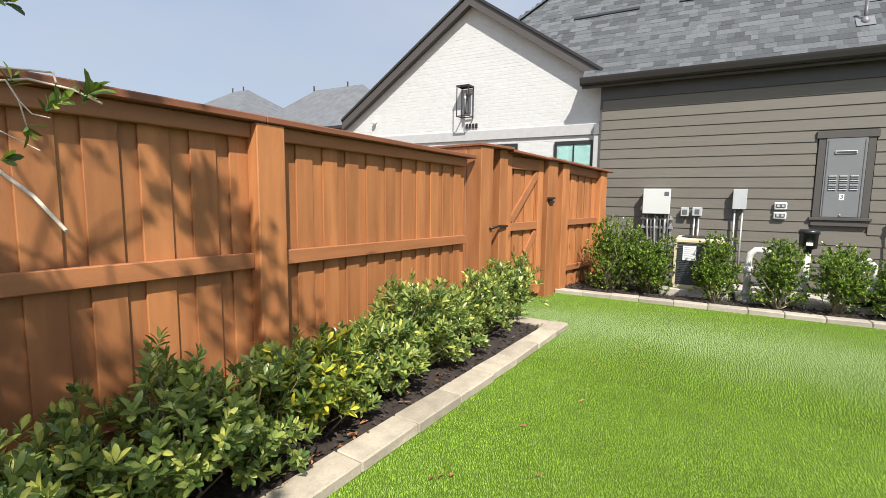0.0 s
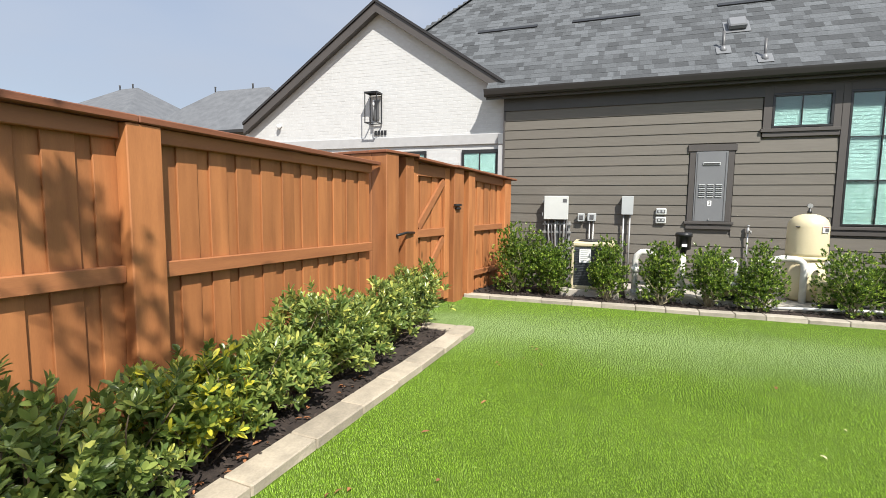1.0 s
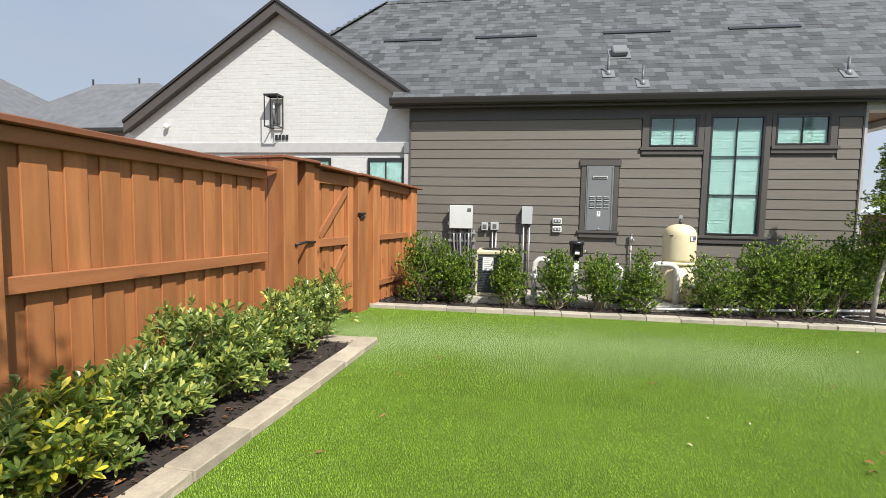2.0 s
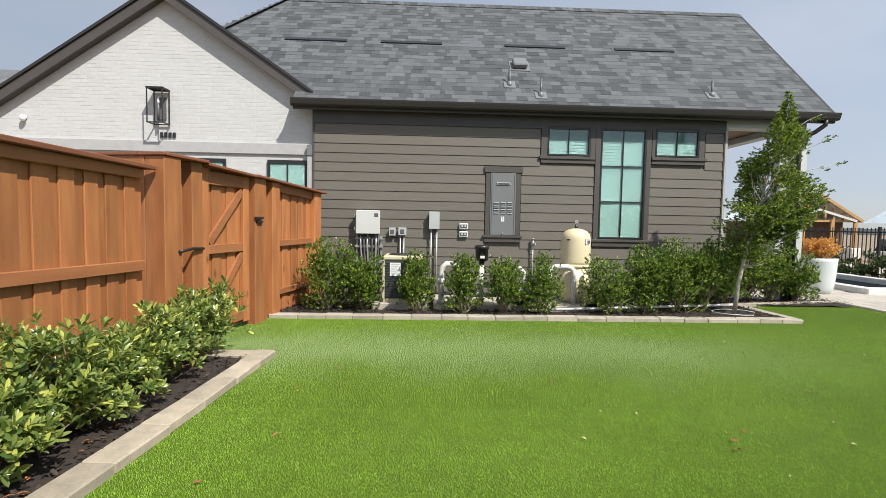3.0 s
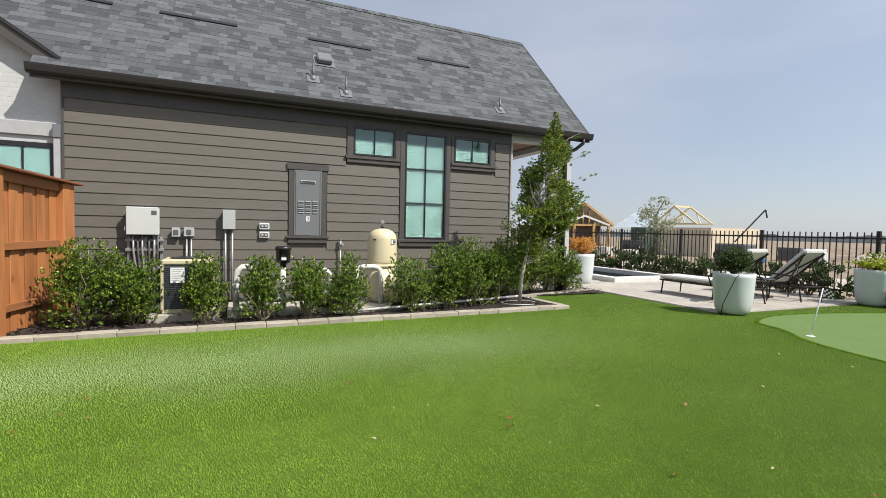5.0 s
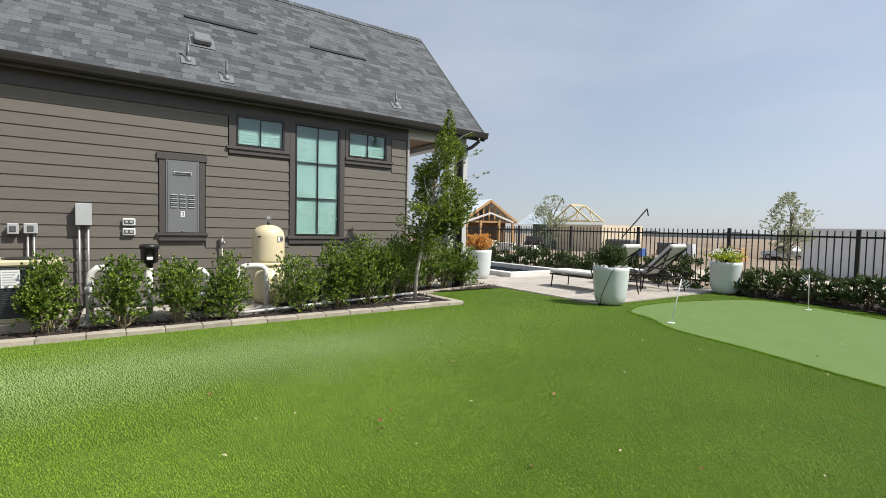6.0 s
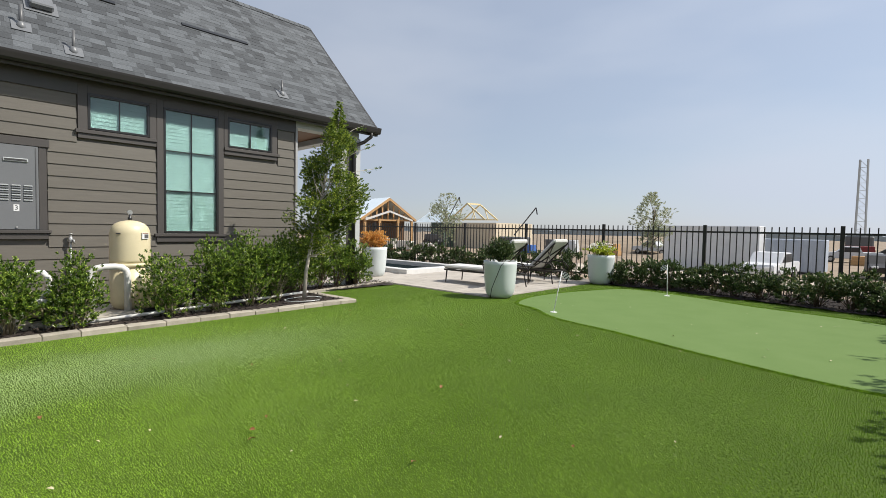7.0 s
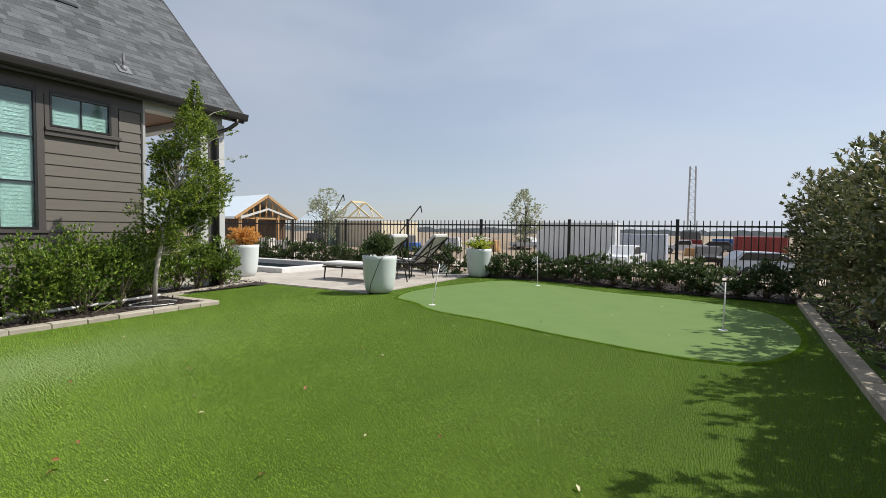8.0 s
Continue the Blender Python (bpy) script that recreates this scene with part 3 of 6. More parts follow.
def window(x0, x1, z0, z1, cols, rows_, label):
    w = part("window", B(x0, x1, WY - 0.02, WY + 0.02, z0 - 0.001, z0 + 0.001), M_frame, house, label)
    t = 0.034
    bm = bmesh.new()
    for q in ((x0, x1, z0, z0 + t), (x0, x1, z1 - t, z1), (x0, x0 + t, z0 + t, z1 - t), (x1 - t, x1, z0 + t, z1 - t)):
        box(bm, q[0], q[1], WY - 0.034, WY + 0.03, q[2], q[3], 0.004)
    part("frame", bm, M_frame, w, "black window frame")
    gx = [x0 + t + (x1 - x0 - 2 * t) * i / cols for i in range(cols + 1)]
    gz = [z0 + t + (z1 - z0 - 2 * t) * i / rows_ for i in range(rows_ + 1)]
    for i in range(1, cols):
        part("glazing_bar", B(gx[i] - 0.006, gx[i] + 0.006, WY - 0.022, WY + 0.006, z0 + t, z1 - t), M_frame, w)
    for i in range(1, rows_):
        part("glazing_bar", B(x0 + t, x1 - t, WY - 0.023, WY + 0.005, gz[i] - 0.007, gz[i] + 0.007), M_frame, w)
    pane = part("pane", B(x0 + t, x1 - t, WY - 0.010, WY - 0.005, z0 + t, z1 - t), M_glass, w, "greenish tinted glass")
    pane.visible_shadow = False
    # slatted blind close behind the glass
    zz = z0 + t
    while zz < z1 - t - 0.02:
        bm = bmesh.new()
        bar(bm, (x0 + t, WY + 0.012, zz + 0.03), (x1 - t, WY + 0.012, zz + 0.03), 0.003, 0.062)
        bmesh.ops.rotate(bm, verts=bm.verts, cent=((x0 + x1) / 2, WY + 0.012, zz + 0.03), matrix=Matrix.Rotation(radians(-5), 3, "X"))
        part("blind_slat", bm, M_blind, w)
        zz += 0.057
    return w


window(*OPEN[0], 2, 1, "small black-framed window with closed pale blinds")
window(*OPEN[1], 2, 3, "tall black-framed window with closed pale blinds")
window(*OPEN[2], 2, 1, "small black-framed window with closed pale blinds")


def trim(x0, x1, z0, z1, d=0.030, b=0.004):
    part("trim", B(x0, x1, WY - d, WY + 0.02, z0, z1, b), M_trim, house)


trim(3.98, 4.10, 2.70, 3.36)
trim(4.10, 5.01, 3.25, 3.36)
trim(4.91, 5.01, 2.70, 3.25)
trim(3.95, 5.005, 2.645, 2.70, 0.055)
trim(3.98, 5.005, 2.57, 2.645, 0.034)
trim(5.012, 5.11, 1.16, 3.36, 0.032)
trim(5.11, 5.98, 3.24, 3.36)
trim(5.98, 6.078, 1.16, 3.36, 0.032)
trim(4.97, 6.12, 1.11, 1.16, 0.058)
trim(5.0, 6.09, 1.02, 1.11, 0.036)
trim(6.085, 6.15, 2.72, 3.36)
trim(6.15, 7.10, 3.27, 3.36)
trim(6.99, 7.10, 2.72, 3.27)
trim(6.085, 7.14, 2.665, 2.72, 0.055)
trim(6.085, 7.10, 2.59, 2.665, 0.034)
# panel surround
trim(2.93, 3.65, 2.37, 2.48, 0.045)
trim(2.96, 3.05, 1.20, 2.37)
trim(3.53, 3.62, 1.20, 2.37)
trim(2.92, 3.66, 1.155, 1.20, 0.06)
trim(2.95, 3.63, 1.07, 1.155, 0.036)

# ---------- the roof ----------
EAVE_Y, EAVE_Z, RIDGE_Y = 9.50, 3.60, 12.40
RX0, RX1 = -0.55, 9.42
SL = 1.04
RIDGE_Z = EAVE_Z + SL * (RIDGE_Y - EAVE_Y)
HIPX = -1.5
roof = part("roof", poly_prism([(EAVE_Y, EAVE_Z - 0.02), (RIDGE_Y, RIDGE_Z - 0.02), (2 * RIDGE_Y - EAVE_Y, EAVE_Z - 0.02), (2 * RIDGE_Y - EAVE_Y, EAVE_Z - 0.14), (RIDGE_Y, RIDGE_Z - 0.16), (EAVE_Y, EAVE_Z - 0.14)], RX0, RX1, "x"),
            M_underlay, house, "grey asphalt shingle roof")
# the part of the roof that runs on behind the white gable, ending in a hip
bm = bmesh.new()
va = [bm.verts.new(p) for p in ((RX0, EAVE_Y + 0.36, EAVE_Z + 0.36 * SL - 0.02), (RX0, RIDGE_Y, RIDGE_Z - 0.02), (HIPX, RIDGE_Y, RIDGE_Z - 0.02), (-3.75, EAVE_Y + 0.36, EAVE_Z + 0.36 * SL - 0.02),
                                (RX0, 2 * RIDGE_Y - EAVE_Y, EAVE_Z), (-3.75, 2 * RIDGE_Y - EAVE_Y, EAVE_Z))]
bm.faces.new((va[0], va[1], va[2], va[3]))
bm.faces.new((va[3], va[2], va[5]))
bm.faces.new((va[1], va[4], va[5], va[2]))
bm.faces.new((va[0], va[3], va[5], va[4]))
part("roof", bm, M_underlay, house, "hipped end of the shingle roof")

# shingles: courses up the slope, tabs of uneven width and tone
U = 0.142 / math.sqrt(1 + SL * SL)
rs = random.Random(3)
sh_v, sh_f, near = [], [], []


def shingle_box(x0, x1, course, lift):
    y0 = EAVE_Y - 0.03 + course * U
    y1 = y0 + U * 1.25
    z0, z1 = EAVE_Z + SL * (y0 - EAVE_Y), EAVE_Z + SL * (y1 - EAVE_Y)
    n = Vector((0, -SL, 1)).normalized()
    lo, hi = n * (0.0045 + lift * 0.6), n * 0.002
    a = [Vector((x0, y0, z0)) + lo, Vector((x1, y0, z0)) + lo, Vector((x1, y1, z1)) + hi, Vector((x0, y1, z1)) + hi]
    b = [Vector((x0, y0, z0)) - n * 0.008, Vector((x1, y0, z0)) - n * 0.008]
    return a + b


NF = [(0, 1, 2, 3), (0, 4, 5, 1), (0, 3, 4, 4), (1, 5, 2, 2)]
courses = int((RIDGE_Y - EAVE_Y) / U) + 1
for c in range(courses):
    left = RX0 if c * U < 0.38 else max(HIPX - (RIDGE_Y - EAVE_Y - c * U) * 1.0, -3.7)
    x = left + rs.uniform(-0.25, 0)
    while x < RX1 - 0.02:
        w = rs.choice((0.10, 0.14, 0.17, 0.20, 0.26, 0.32))
        a, b = max(x, left), min(x + w, RX1)
        if b - a > 0.03:
            q = shingle_box(a, b - 0.0015, c, rs.choice((0.0, 0.0, 0.004)))
            if 2.3 < x < 6.6 and 1 <= c < 21 and len(near) < 300:
                near.append(q)
            else:
                k = len(sh_v)
                sh_v += [tuple(p) for p in q]
                sh_f += [(k, k + 1, k + 2, k + 3), (k, k + 4, k + 5, k + 1)]
        x += w
me = mesh_np("shingles", np.array(sh_v), np.array(sh_f), M_shingle)
ob = new("shingles", me)
ob.parent = roof
tagged(ob, "grey blended asphalt shingles", kind="stuff")
for q in near:
    me = bpy.data.meshes.new("shingle")
    me.from_pydata([tuple(p) for p in q], [], [(0, 1, 2, 3), (0, 4, 5, 1)])
    me.shade_flat()
    me.materials.append(M_shingle_one)
    piece("shingle", me, roof, Matrix.Identity(4))
# hip and back slopes carry a plain shingle skin
bm = bmesh.new()
q = [bm.verts.new(p) for p in ((HIPX, RIDGE_Y, RIDGE_Z + 0.01), (-3.77, EAVE_Y + 0.36, EAVE_Z + 0.36 * SL), (-3.77, 2 * RIDGE_Y - EAVE_Y, EAVE_Z + 0.02))]
bm.faces.new(q)
part("roof", bm, M_shingle, house)
# ridge caps
for i in range(int((RX1 - HIPX) / 0.145)):
    x = HIPX + i * 0.145
    bm = bmesh.new()
    c = [bm.verts.new(p) for p in ((x, RIDGE_Y - 0.11, RIDGE_Z - 0.085), (x, RIDGE_Y, RIDGE_Z + 0.03), (x, RIDGE_Y + 0.11, RIDGE_Z - 0.085),
                                   (x + 0.2, RIDGE_Y - 0.11, RIDGE_Z - 0.097), (x + 0.2, RIDGE_Y, RIDGE_Z + 0.016), (x + 0.2, RIDGE_Y + 0.11, RIDGE_Z - 0.097))]
    bm.faces.new((c[0], c[3], c[4], c[1]))
    bm.faces.new((c[1], c[4], c[5], c[2]))
    part("ridge_cap", bm, M_shingle_one, roof)
# caps down the hip
ha, hb = Vector((HIPX, RIDGE_Y, RIDGE_Z + 0.005)), Vector((-3.77, EAVE_Y + 0.36, EAVE_Z + 0.36 * SL + 0.005))
for i in range(21):
    a, b = ha.lerp(hb, i / 24), ha.lerp(hb, min(1.0, (i + 1.3) / 24))
    bm = bmesh.new()
    bar(bm, a + Vector((0, 0, 0.012)), b + Vector((0, 0, 0.002)), 0.24, 0.012)
    part("ridge_cap", bm, M_shingle_one, roof)
# gutter, fascia and soffit
pr = [(0.0, -0.13), (-0.085, -0.13), (-0.105, -0.10), (-0.125, -0.03), (-0.13, 0.0), (-0.115, 0.0), (-0.10, -0.02), (0.0, -0.02)]
gut = poly_prism([(EAVE_Y - 0.01 + a, EAVE_Z - 0.03 + b) for a, b in pr], RX0 - 0.02, RX1 + 0.03, "x")
part("gutter", gut, M_gutter, house, "dark bronze eave gutter")
part("fascia", B(RX0, RX1, EAVE_Y - 0.008, EAVE_Y + 0.03, EAVE_Z - 0.20, EAVE_Z - 0.04), M_frieze, house)
part("soffit", B(RX0, RX1 - 0.02, EAVE_Y + 0.031, WY - 0.03, EAVE_Z - 0.12, EAVE_Z - 0.10), M_trim, house)
# rake board on the open gable end
bm = poly_prism([(EAVE_Y - 0.02, EAVE_Z - 0.20), (RIDGE_Y, RIDGE_Z - 0.18), (RIDGE_Y, RIDGE_Z + 0.01), (EAVE_Y - 0.02, EAVE_Z - 0.01)], RX1 - 0.03, RX1 + 0.015, "x")
part("rake_board", bm, M_gutter, house)
bm = poly_prism([(2 * RIDGE_Y - EAVE_Y, EAVE_Z - 0.20), (RIDGE_Y, RIDGE_Z - 0.18), (RIDGE_Y, RIDGE_Z + 0.01), (2 * RIDGE_Y - EAVE_Y, EAVE_Z - 0.01)], RX1 - 0.03, RX1 + 0.015, "x")
part("rake_board", bm, M_gutter, house)
part("gable_wall", poly_prism([(9.75, 3.5), (RIDGE_Y, RIDGE_Z - 0.2), (14.65, 3.5)], 9.0, 9.08, "x"), M_siding, house)

# slot vents high on the slope
for x in (-1.14, 0.85, 3.46, 5.82):
    y = 11.0
    zv = EAVE_Z + SL * (y - EAVE_Y)
    bm = bmesh.new()
    bar(bm, (0, 0, 0), (1.28, 0, 0), 0.09, 0.03)
    part("slot_vent", bm, M_frame, roof, "dark low slot vent", pose(x, y, zv + 0.018, 45))

# pipe vents and a box vent
for x, y, hgt, r in ((3.40, 9.94, 0.31, 0.026), (3.95, 9.70, 0.31, 0.022), (7.27, 9.82, 0.28, 0.022)):
    zv = EAVE_Z + SL * (y - EAVE_Y)
    pv = part("pipe_vent", lathe([(r, -0.08), (r, hgt), (r * 0.8, hgt)], 14), M_metal_grey, roof, "grey plumbing vent pipe", pose(x, y, zv))
    part("flashing", B(-0.11, 0.11, -0.13, 0.11, 0.0, 0.008, 0.002), M_panel, pv, m=pose(0, 0, 0.012, 45))
    part("boot", lathe([(0.06, -0.05), (0.055, 0.02), (0.036, 0.06), (0.028, 0.07)], 16), M_panel, pv)
bv = part("box_vent", B(-0.14, 0.14, -0.16, 0.12, 0.02, 0.12, 0.02), M_panel, roof, "grey square exhaust vent", pose(3.67, 10.45, EAVE_Z + SL * (10.45 - EAVE_Y), 45))
part("flashing", B(-0.20, 0.20, -0.22, 0.17, 0.008, 0.016, 0.002), M_panel, bv)

# ---------- open corner of the house: beam, column, ceiling ----------
part("beam", B(X1 + 0.002, 9.06, WY - 0.02, WY + 0.26, 3.31, 3.44, 0.005), M_box2, house, "pale grey header beam over the open corner")
part("beam", B(8.8, 9.06, WY + 0.27, 14.4, 3.31, 3.44, 0.005), M_box2, house)
part("beam", B(X1 + 0.002, 8.79, 13.2, 13.45, 3.10, 3.44, 0.005), M_box2, house)
part("ceiling_boards", B(X1, 9.05, WY + 0.1, 14.4, 3.45, 3.47), M_ceil_wood, house, "brown boarded porch ceiling")
part("column", B(8.93, 9.10, WY - 0.03, WY + 0.22, -0.05, 3.308, 0.006), M_brick, house, "white painted brick column")
# plain dark strip added between the columns for the downspout's dark line
part("pilaster", B(8.74, 8.925, WY - 0.01, WY + 0.2, -0.05, 3.308, 0.006), M_trim, house, "dark grey strip between the white columns")
part("column", B(8.57, 8.735, WY - 0.02, WY + 0.2, -0.05, 3.308, 0.006), M_brick, house)
part("corner_board", B(X1 + 0.002, X1 + 0.05, WY - 0.01, WY + 0.2, -0.05, 3.308, 0.004), M_band, house, "pale corner board at the open corner")
part("downspout", tube([(9.22, EAVE_Y - 0.06, EAVE_Z - 0.15), (9.22, EAVE_Y - 0.06, EAVE_Z - 0.24), (9.12, EAVE_Y + 0.06, EAVE_Z - 0.36), (8.93, WY - 0.07, EAVE_Z - 0.46), (8.90, WY - 0.07, EAVE_Z - 0.58), (8.90, WY - 0.07, 0.02)], 0.04, 10),
     M_gutter, house, "dark bronze downspout bending to the column")
part("column", B(8.8, 9.08, 13.1, 13.4, -0.05, 3.1, 0.006), M_brick, house)

# ---------- white brick gable ----------
GY = 9.80
AX, AZ, GS = -2.93, 5.38, 0.672       # apex of the wall under the roof, and the slope
GL, GR = -6.6, X0 - 0.0


def gable_top(x):
    return AZ - GS * abs(x - AX)


gw = part("wall", poly_prism([(GL, -0.05), (GR, -0.05), (GR, gable_top(GR)), (AX, AZ), (GL, gable_top(GL))], GY + 0.012, GY + 0.25, "y"), M_mortar, house, "white painted brick gable wall")
WOPEN = [(-1.10, -0.36, 1.35, 2.52), (-2.62, -1.86, 1.35, 2.52)]
BZ = 0.0685
bv_, bf_ = [], []
br_mesh = {}
count = 0
rb = random.Random(9)
c = 0
z = 1.30
while z < AZ:
    x = GL + (0.1 if c % 2 else 0.0)
    while x < GR:
        a, b = x + 0.005, min(x + 0.198, GR)
        lim = min(gable_top(a), gable_top(b)) - 0.02
        hid = any(o[0] - 0.04 < (a + b) / 2 < o[1] + 0.04 and o[2] < z < o[3] for o in WOPEN) or 2.60 < z + 0.03 < 2.82
        if z + BZ < lim and b - a > 0.04 and not hid:
            pr_ = rb.uniform(0.0025, 0.0045)
            if b - a > 0.19 and -3.9 < x < -0.5 and z > 2.8 and count < 300:
                count += 1
                key = round(pr_ * 500)
                if key not in br_mesh:
                    br_mesh[key] = mesh_of("brick", B(0, 0.193, 0.014 - pr_, 0.02, 0, BZ - 0.011, 0.003), M_brick_one)
                piece("brick", br_mesh[key], gw, pose(a, GY, z + rb.uniform(-0.001, 0.001)))
            else:
                k = len(bv_)
                y0, y1 = GY + 0.014 - pr_, GY + 0.02
                z0, z1 = z, z + BZ - 0.011
                e = 0.003
                bv_ += [(a, y1, z0), (b, y1, z0), (b, y1, z1), (a, y1, z1), (a + e, y0, z0 + e), (b - e, y0, z0 + e), (b - e, y0, z1 - e), (a + e, y0, z1 - e)]
                bf_ += [(k + 4, k + 5, k + 6, k + 7), (k, k + 1, k + 5, k + 4), (k + 1, k + 2, k + 6, k + 5), (k + 2, k + 3, k + 7, k + 6), (k + 3, k, k + 4, k + 7)]
        x += 0.2032
    z += BZ
    c += 1
ob = new("bricks", mesh_np("bricks", np.array(bv_), np.array(bf_), M_brick))
ob.parent = gw
tagged(ob, "white painted bricks of the gable", kind="stuff")
part("stone_band", B(GL, GR - 0.02, GY - 0.03, GY + 0.012, 2.62, 2.82, 0.006), M_band, house, "pale grey stone band")
part("band_return", B(X0 - 0.105, X0 - 0.001, GY - 0.115, GY - 0.031, 2.602, 2.80, 0.004), M_panel, house, "grey end block of the stone band")
part("corner_strip", B(X0 - 0.10, X0 - 0.001, GY - 0.10, GY + 0.0, -0.05, 2.60, 0.004), M_band, house)
for x0, x1, z0, z1 in WOPEN:
    w = part("window", B(x0, x1, GY - 0.004, GY + 0.0, z0, z1), M_frame, house, "black-framed window in the white wall")
    bm = bmesh.new()
    for q in ((x0, x1, z0, z0 + 0.05), (x0, x1, z1 - 0.07, z1), (x0, x0 + 0.05, z0 + 0.05, z1 - 0.07), (x1 - 0.05, x1, z0 + 0.05, z1 - 0.07), ((x0 + x1) / 2 - 0.012, (x0 + x1) / 2 + 0.012, z0 + 0.05, z1 - 0.07)):
        box(bm, q[0], q[1], GY - 0.03, GY - 0.005, q[2], q[3], 0.003)
    part("frame", bm, M_frame, w)
    part("blind", B(x0 + 0.05, x1 - 0.05, GY - 0.012, GY - 0.008, z0 + 0.05, z1 - 0.07), M_blind, w)
    pn = part("pane", B(x0 + 0.05, x1 - 0.05, GY - 0.020, GY - 0.016, z0 + 0.05, z1 - 0.07), M_glass, w)
    pn.visible_shadow = False
# gable roof: two slopes with thick rakes
RF = 9.63
RAX, RAZ, RG = -2.93, 5.56, 0.672
for sgn, ext in ((-1, 3.42), (1, 2.70)):
    bm = bmesh.new()
    x1 = RAX + sgn * ext
    pts = [(RAX, RAZ), (x1, RAZ - RG * ext), (x1, RAZ - RG * ext - 0.05), (RAX, RAZ - 0.05)]
    part("roof", poly_prism(pts, RF + 0.03, 15.0, "y"), M_shingle, house, "shingled slope of the white gable")
    pts = [(RAX, RAZ - 0.052), (x1, RAZ - RG * ext - 0.052), (x1, RAZ - RG * ext - 0.24), (RAX, RAZ - 0.24)]
    part("rake_board", poly_prism(pts, RF, RF + 0.05, "y"), M_trim, house, "taupe rake board")
    pts = [(RAX, RAZ + 0.012), (x1, RAZ - RG * ext + 0.012), (x1, RAZ - RG * ext - 0.045), (RAX, RAZ - 0.045)]
    part("drip_edge", poly_prism(pts, RF - 0.03, RF + 0.028, "y"), M_gutter, house, "dark drip edge")
    pts = [(RAX, RAZ - 0.20), (x1, RAZ - RG * ext - 0.20), (x1, RAZ - RG * ext - 0.22), (RAX, RAZ - 0.22)]
    part("soffit", poly_prism(pts, RF + 0.052, GY, "y"), M_trim, house)

# ---------- wooden fence ----------
def fence_boards(root, s0, s1, z0, z1, pitch=0.127, y=0.0, r=None):
    """Board on board: every second board stands proud of its neighbours."""
    r = r or random.Random(4)
    n = max(2, round((s1 - s0) / pitch))
    pitch = (s1 - s0) / n
    for i in range(n):
        proud = i % 2 == 0
        w = pitch * (1.22 if proud else 1.26)
        c = s0 + (i + 0.5) * pitch + r.uniform(-0.008, 0.008) * (0 < i < n - 1)
        d = 0.0 if proud else 0.017
        top = z1 + r.uniform(-0.004, 0.004)
        part("board", B(max(c - w / 2, s0), min(c + w / 2, s1), y + d, y + d + 0.016, z0, top, 0.003), M_cedar, root)


def post(root, s, w, d0, d1, z1, name="post"):
    return part(name, B(s - w / 2, s + w / 2, d0, d1, -0.05, z1, 0.006), M_cedar, root)


fence = thing("wooden_fence", pose(-0.88, 0, 0, 0, 0, 90), "orange-brown stained cedar board fence with a flat cap", "fence")
FT = 1.92
fence_boards(fence, -2.6, 5.55, 0.04, FT - 0.06)
for s in (-2.0, 0.25, 2.70):
    post(fence, s, 0.215, -0.095, 0.0 - 0.002, FT - 0.045)
for a, b in ((-1.89, 0.14), (0.36, 2.59), (2.81, 5.50)):
    part("rail", B(a, b, -0.045, -0.003, FT - 0.135, FT - 0.045, 0.005), M_cedar_rail, fence)
    mid_rail = B(a, b, -0.045, -0.003, 0.985, 1.083, 0.005)
    for v in mid_rail.verts:
        v.co.z -= 0.028 * (v.co.x - 2.7)
    part("rail", mid_rail, M_cedar_rail, fence)
    part("rail", B(a, b, -0.045, -0.003, 0.22, 0.31, 0.005), M_cedar_rail, fence)
for a, b in ((-2.6, 0.25), (0.254, 2.66), (2.664, 5.60)):
    part("cap", B(a, b, -0.108, 0.07, FT - 0.042, FT, 0.006), M_cedar_cap, fence)

P0 = Vector((-0.80, 5.75))
ANG = math.degrees(math.atan2(3.70, 0.80))
GT = 2.00
gatefence = thing("wooden_fence", pose(P0.x, P0.y, 0, 0, 0, ANG), "orange-brown cedar fence section beside the gate", "fence")
post(gatefence, 0.0, 0.235, -0.12, 0.10, GT + 0.025)
post(gatefence, 0.43, 0.17, -0.06, 0.10, GT + 0.025)
post(gatefence, 1.66, 0.28, -0.07, 0.10, GT - 0.036)
post(gatefence, 2.06, 0.20, -0.07, 0.10, GT - 0.054)
post(gatefence, 3.43, 0.26, -0.07, 0.10, GT - 0.112)
fence_boards(gatefence, 0.14, 0.32, 0.04, GT - 0.05, y=0.02)
fence_boards(gatefence, 1.80, 1.96, 0.04, GT - 0.05, y=0.02)
fence_boards(gatefence, 2.16, 3.30, 0.04, GT - 0.09, y=0.02)
for zz in ((GT - 0.20, GT - 0.078), (1.02, 1.115), (0.30, 0.39)):
    rl_ = B(2.165, 3.295, -0.025, 0.017, zz[0], zz[1], 0.005)
    for v in rl_.verts:
        v.co.z -= 0.043 * (v.co.x - 2.65) if zz[0] > 1.5 else 0.0
    part("rail", rl_, M_cedar_rail, gatefence)
part("cap", B(-0.14, 0.53, -0.14, 0.13, GT + 0.027, GT + 0.06, 0.006), M_cedar_cap, gatefence)
for a, b, z1, mid_s in ((0.532, 1.50, GT, 1.4), (1.502, 3.68, GT - 0.04, 2.6)):
    sloped = B(a, b, -0.13, 0.13, z1 - 0.033, z1, 0.006)
    for v in sloped.verts:
        v.co.z -= 0.043 * (v.co.x - mid_s)
    part("cap", sloped, M_cedar_cap, gatefence)
part("cap", B(-0.14, 0.13, 0.132, 0.75, GT + 0.027, GT + 0.06, 0.006), M_cedar_cap, gatefence)
part("board", B(-0.12, -0.10, 0.101, 0.75, 0.04, GT + 0.025, 0.003), M_cedar, gatefence)

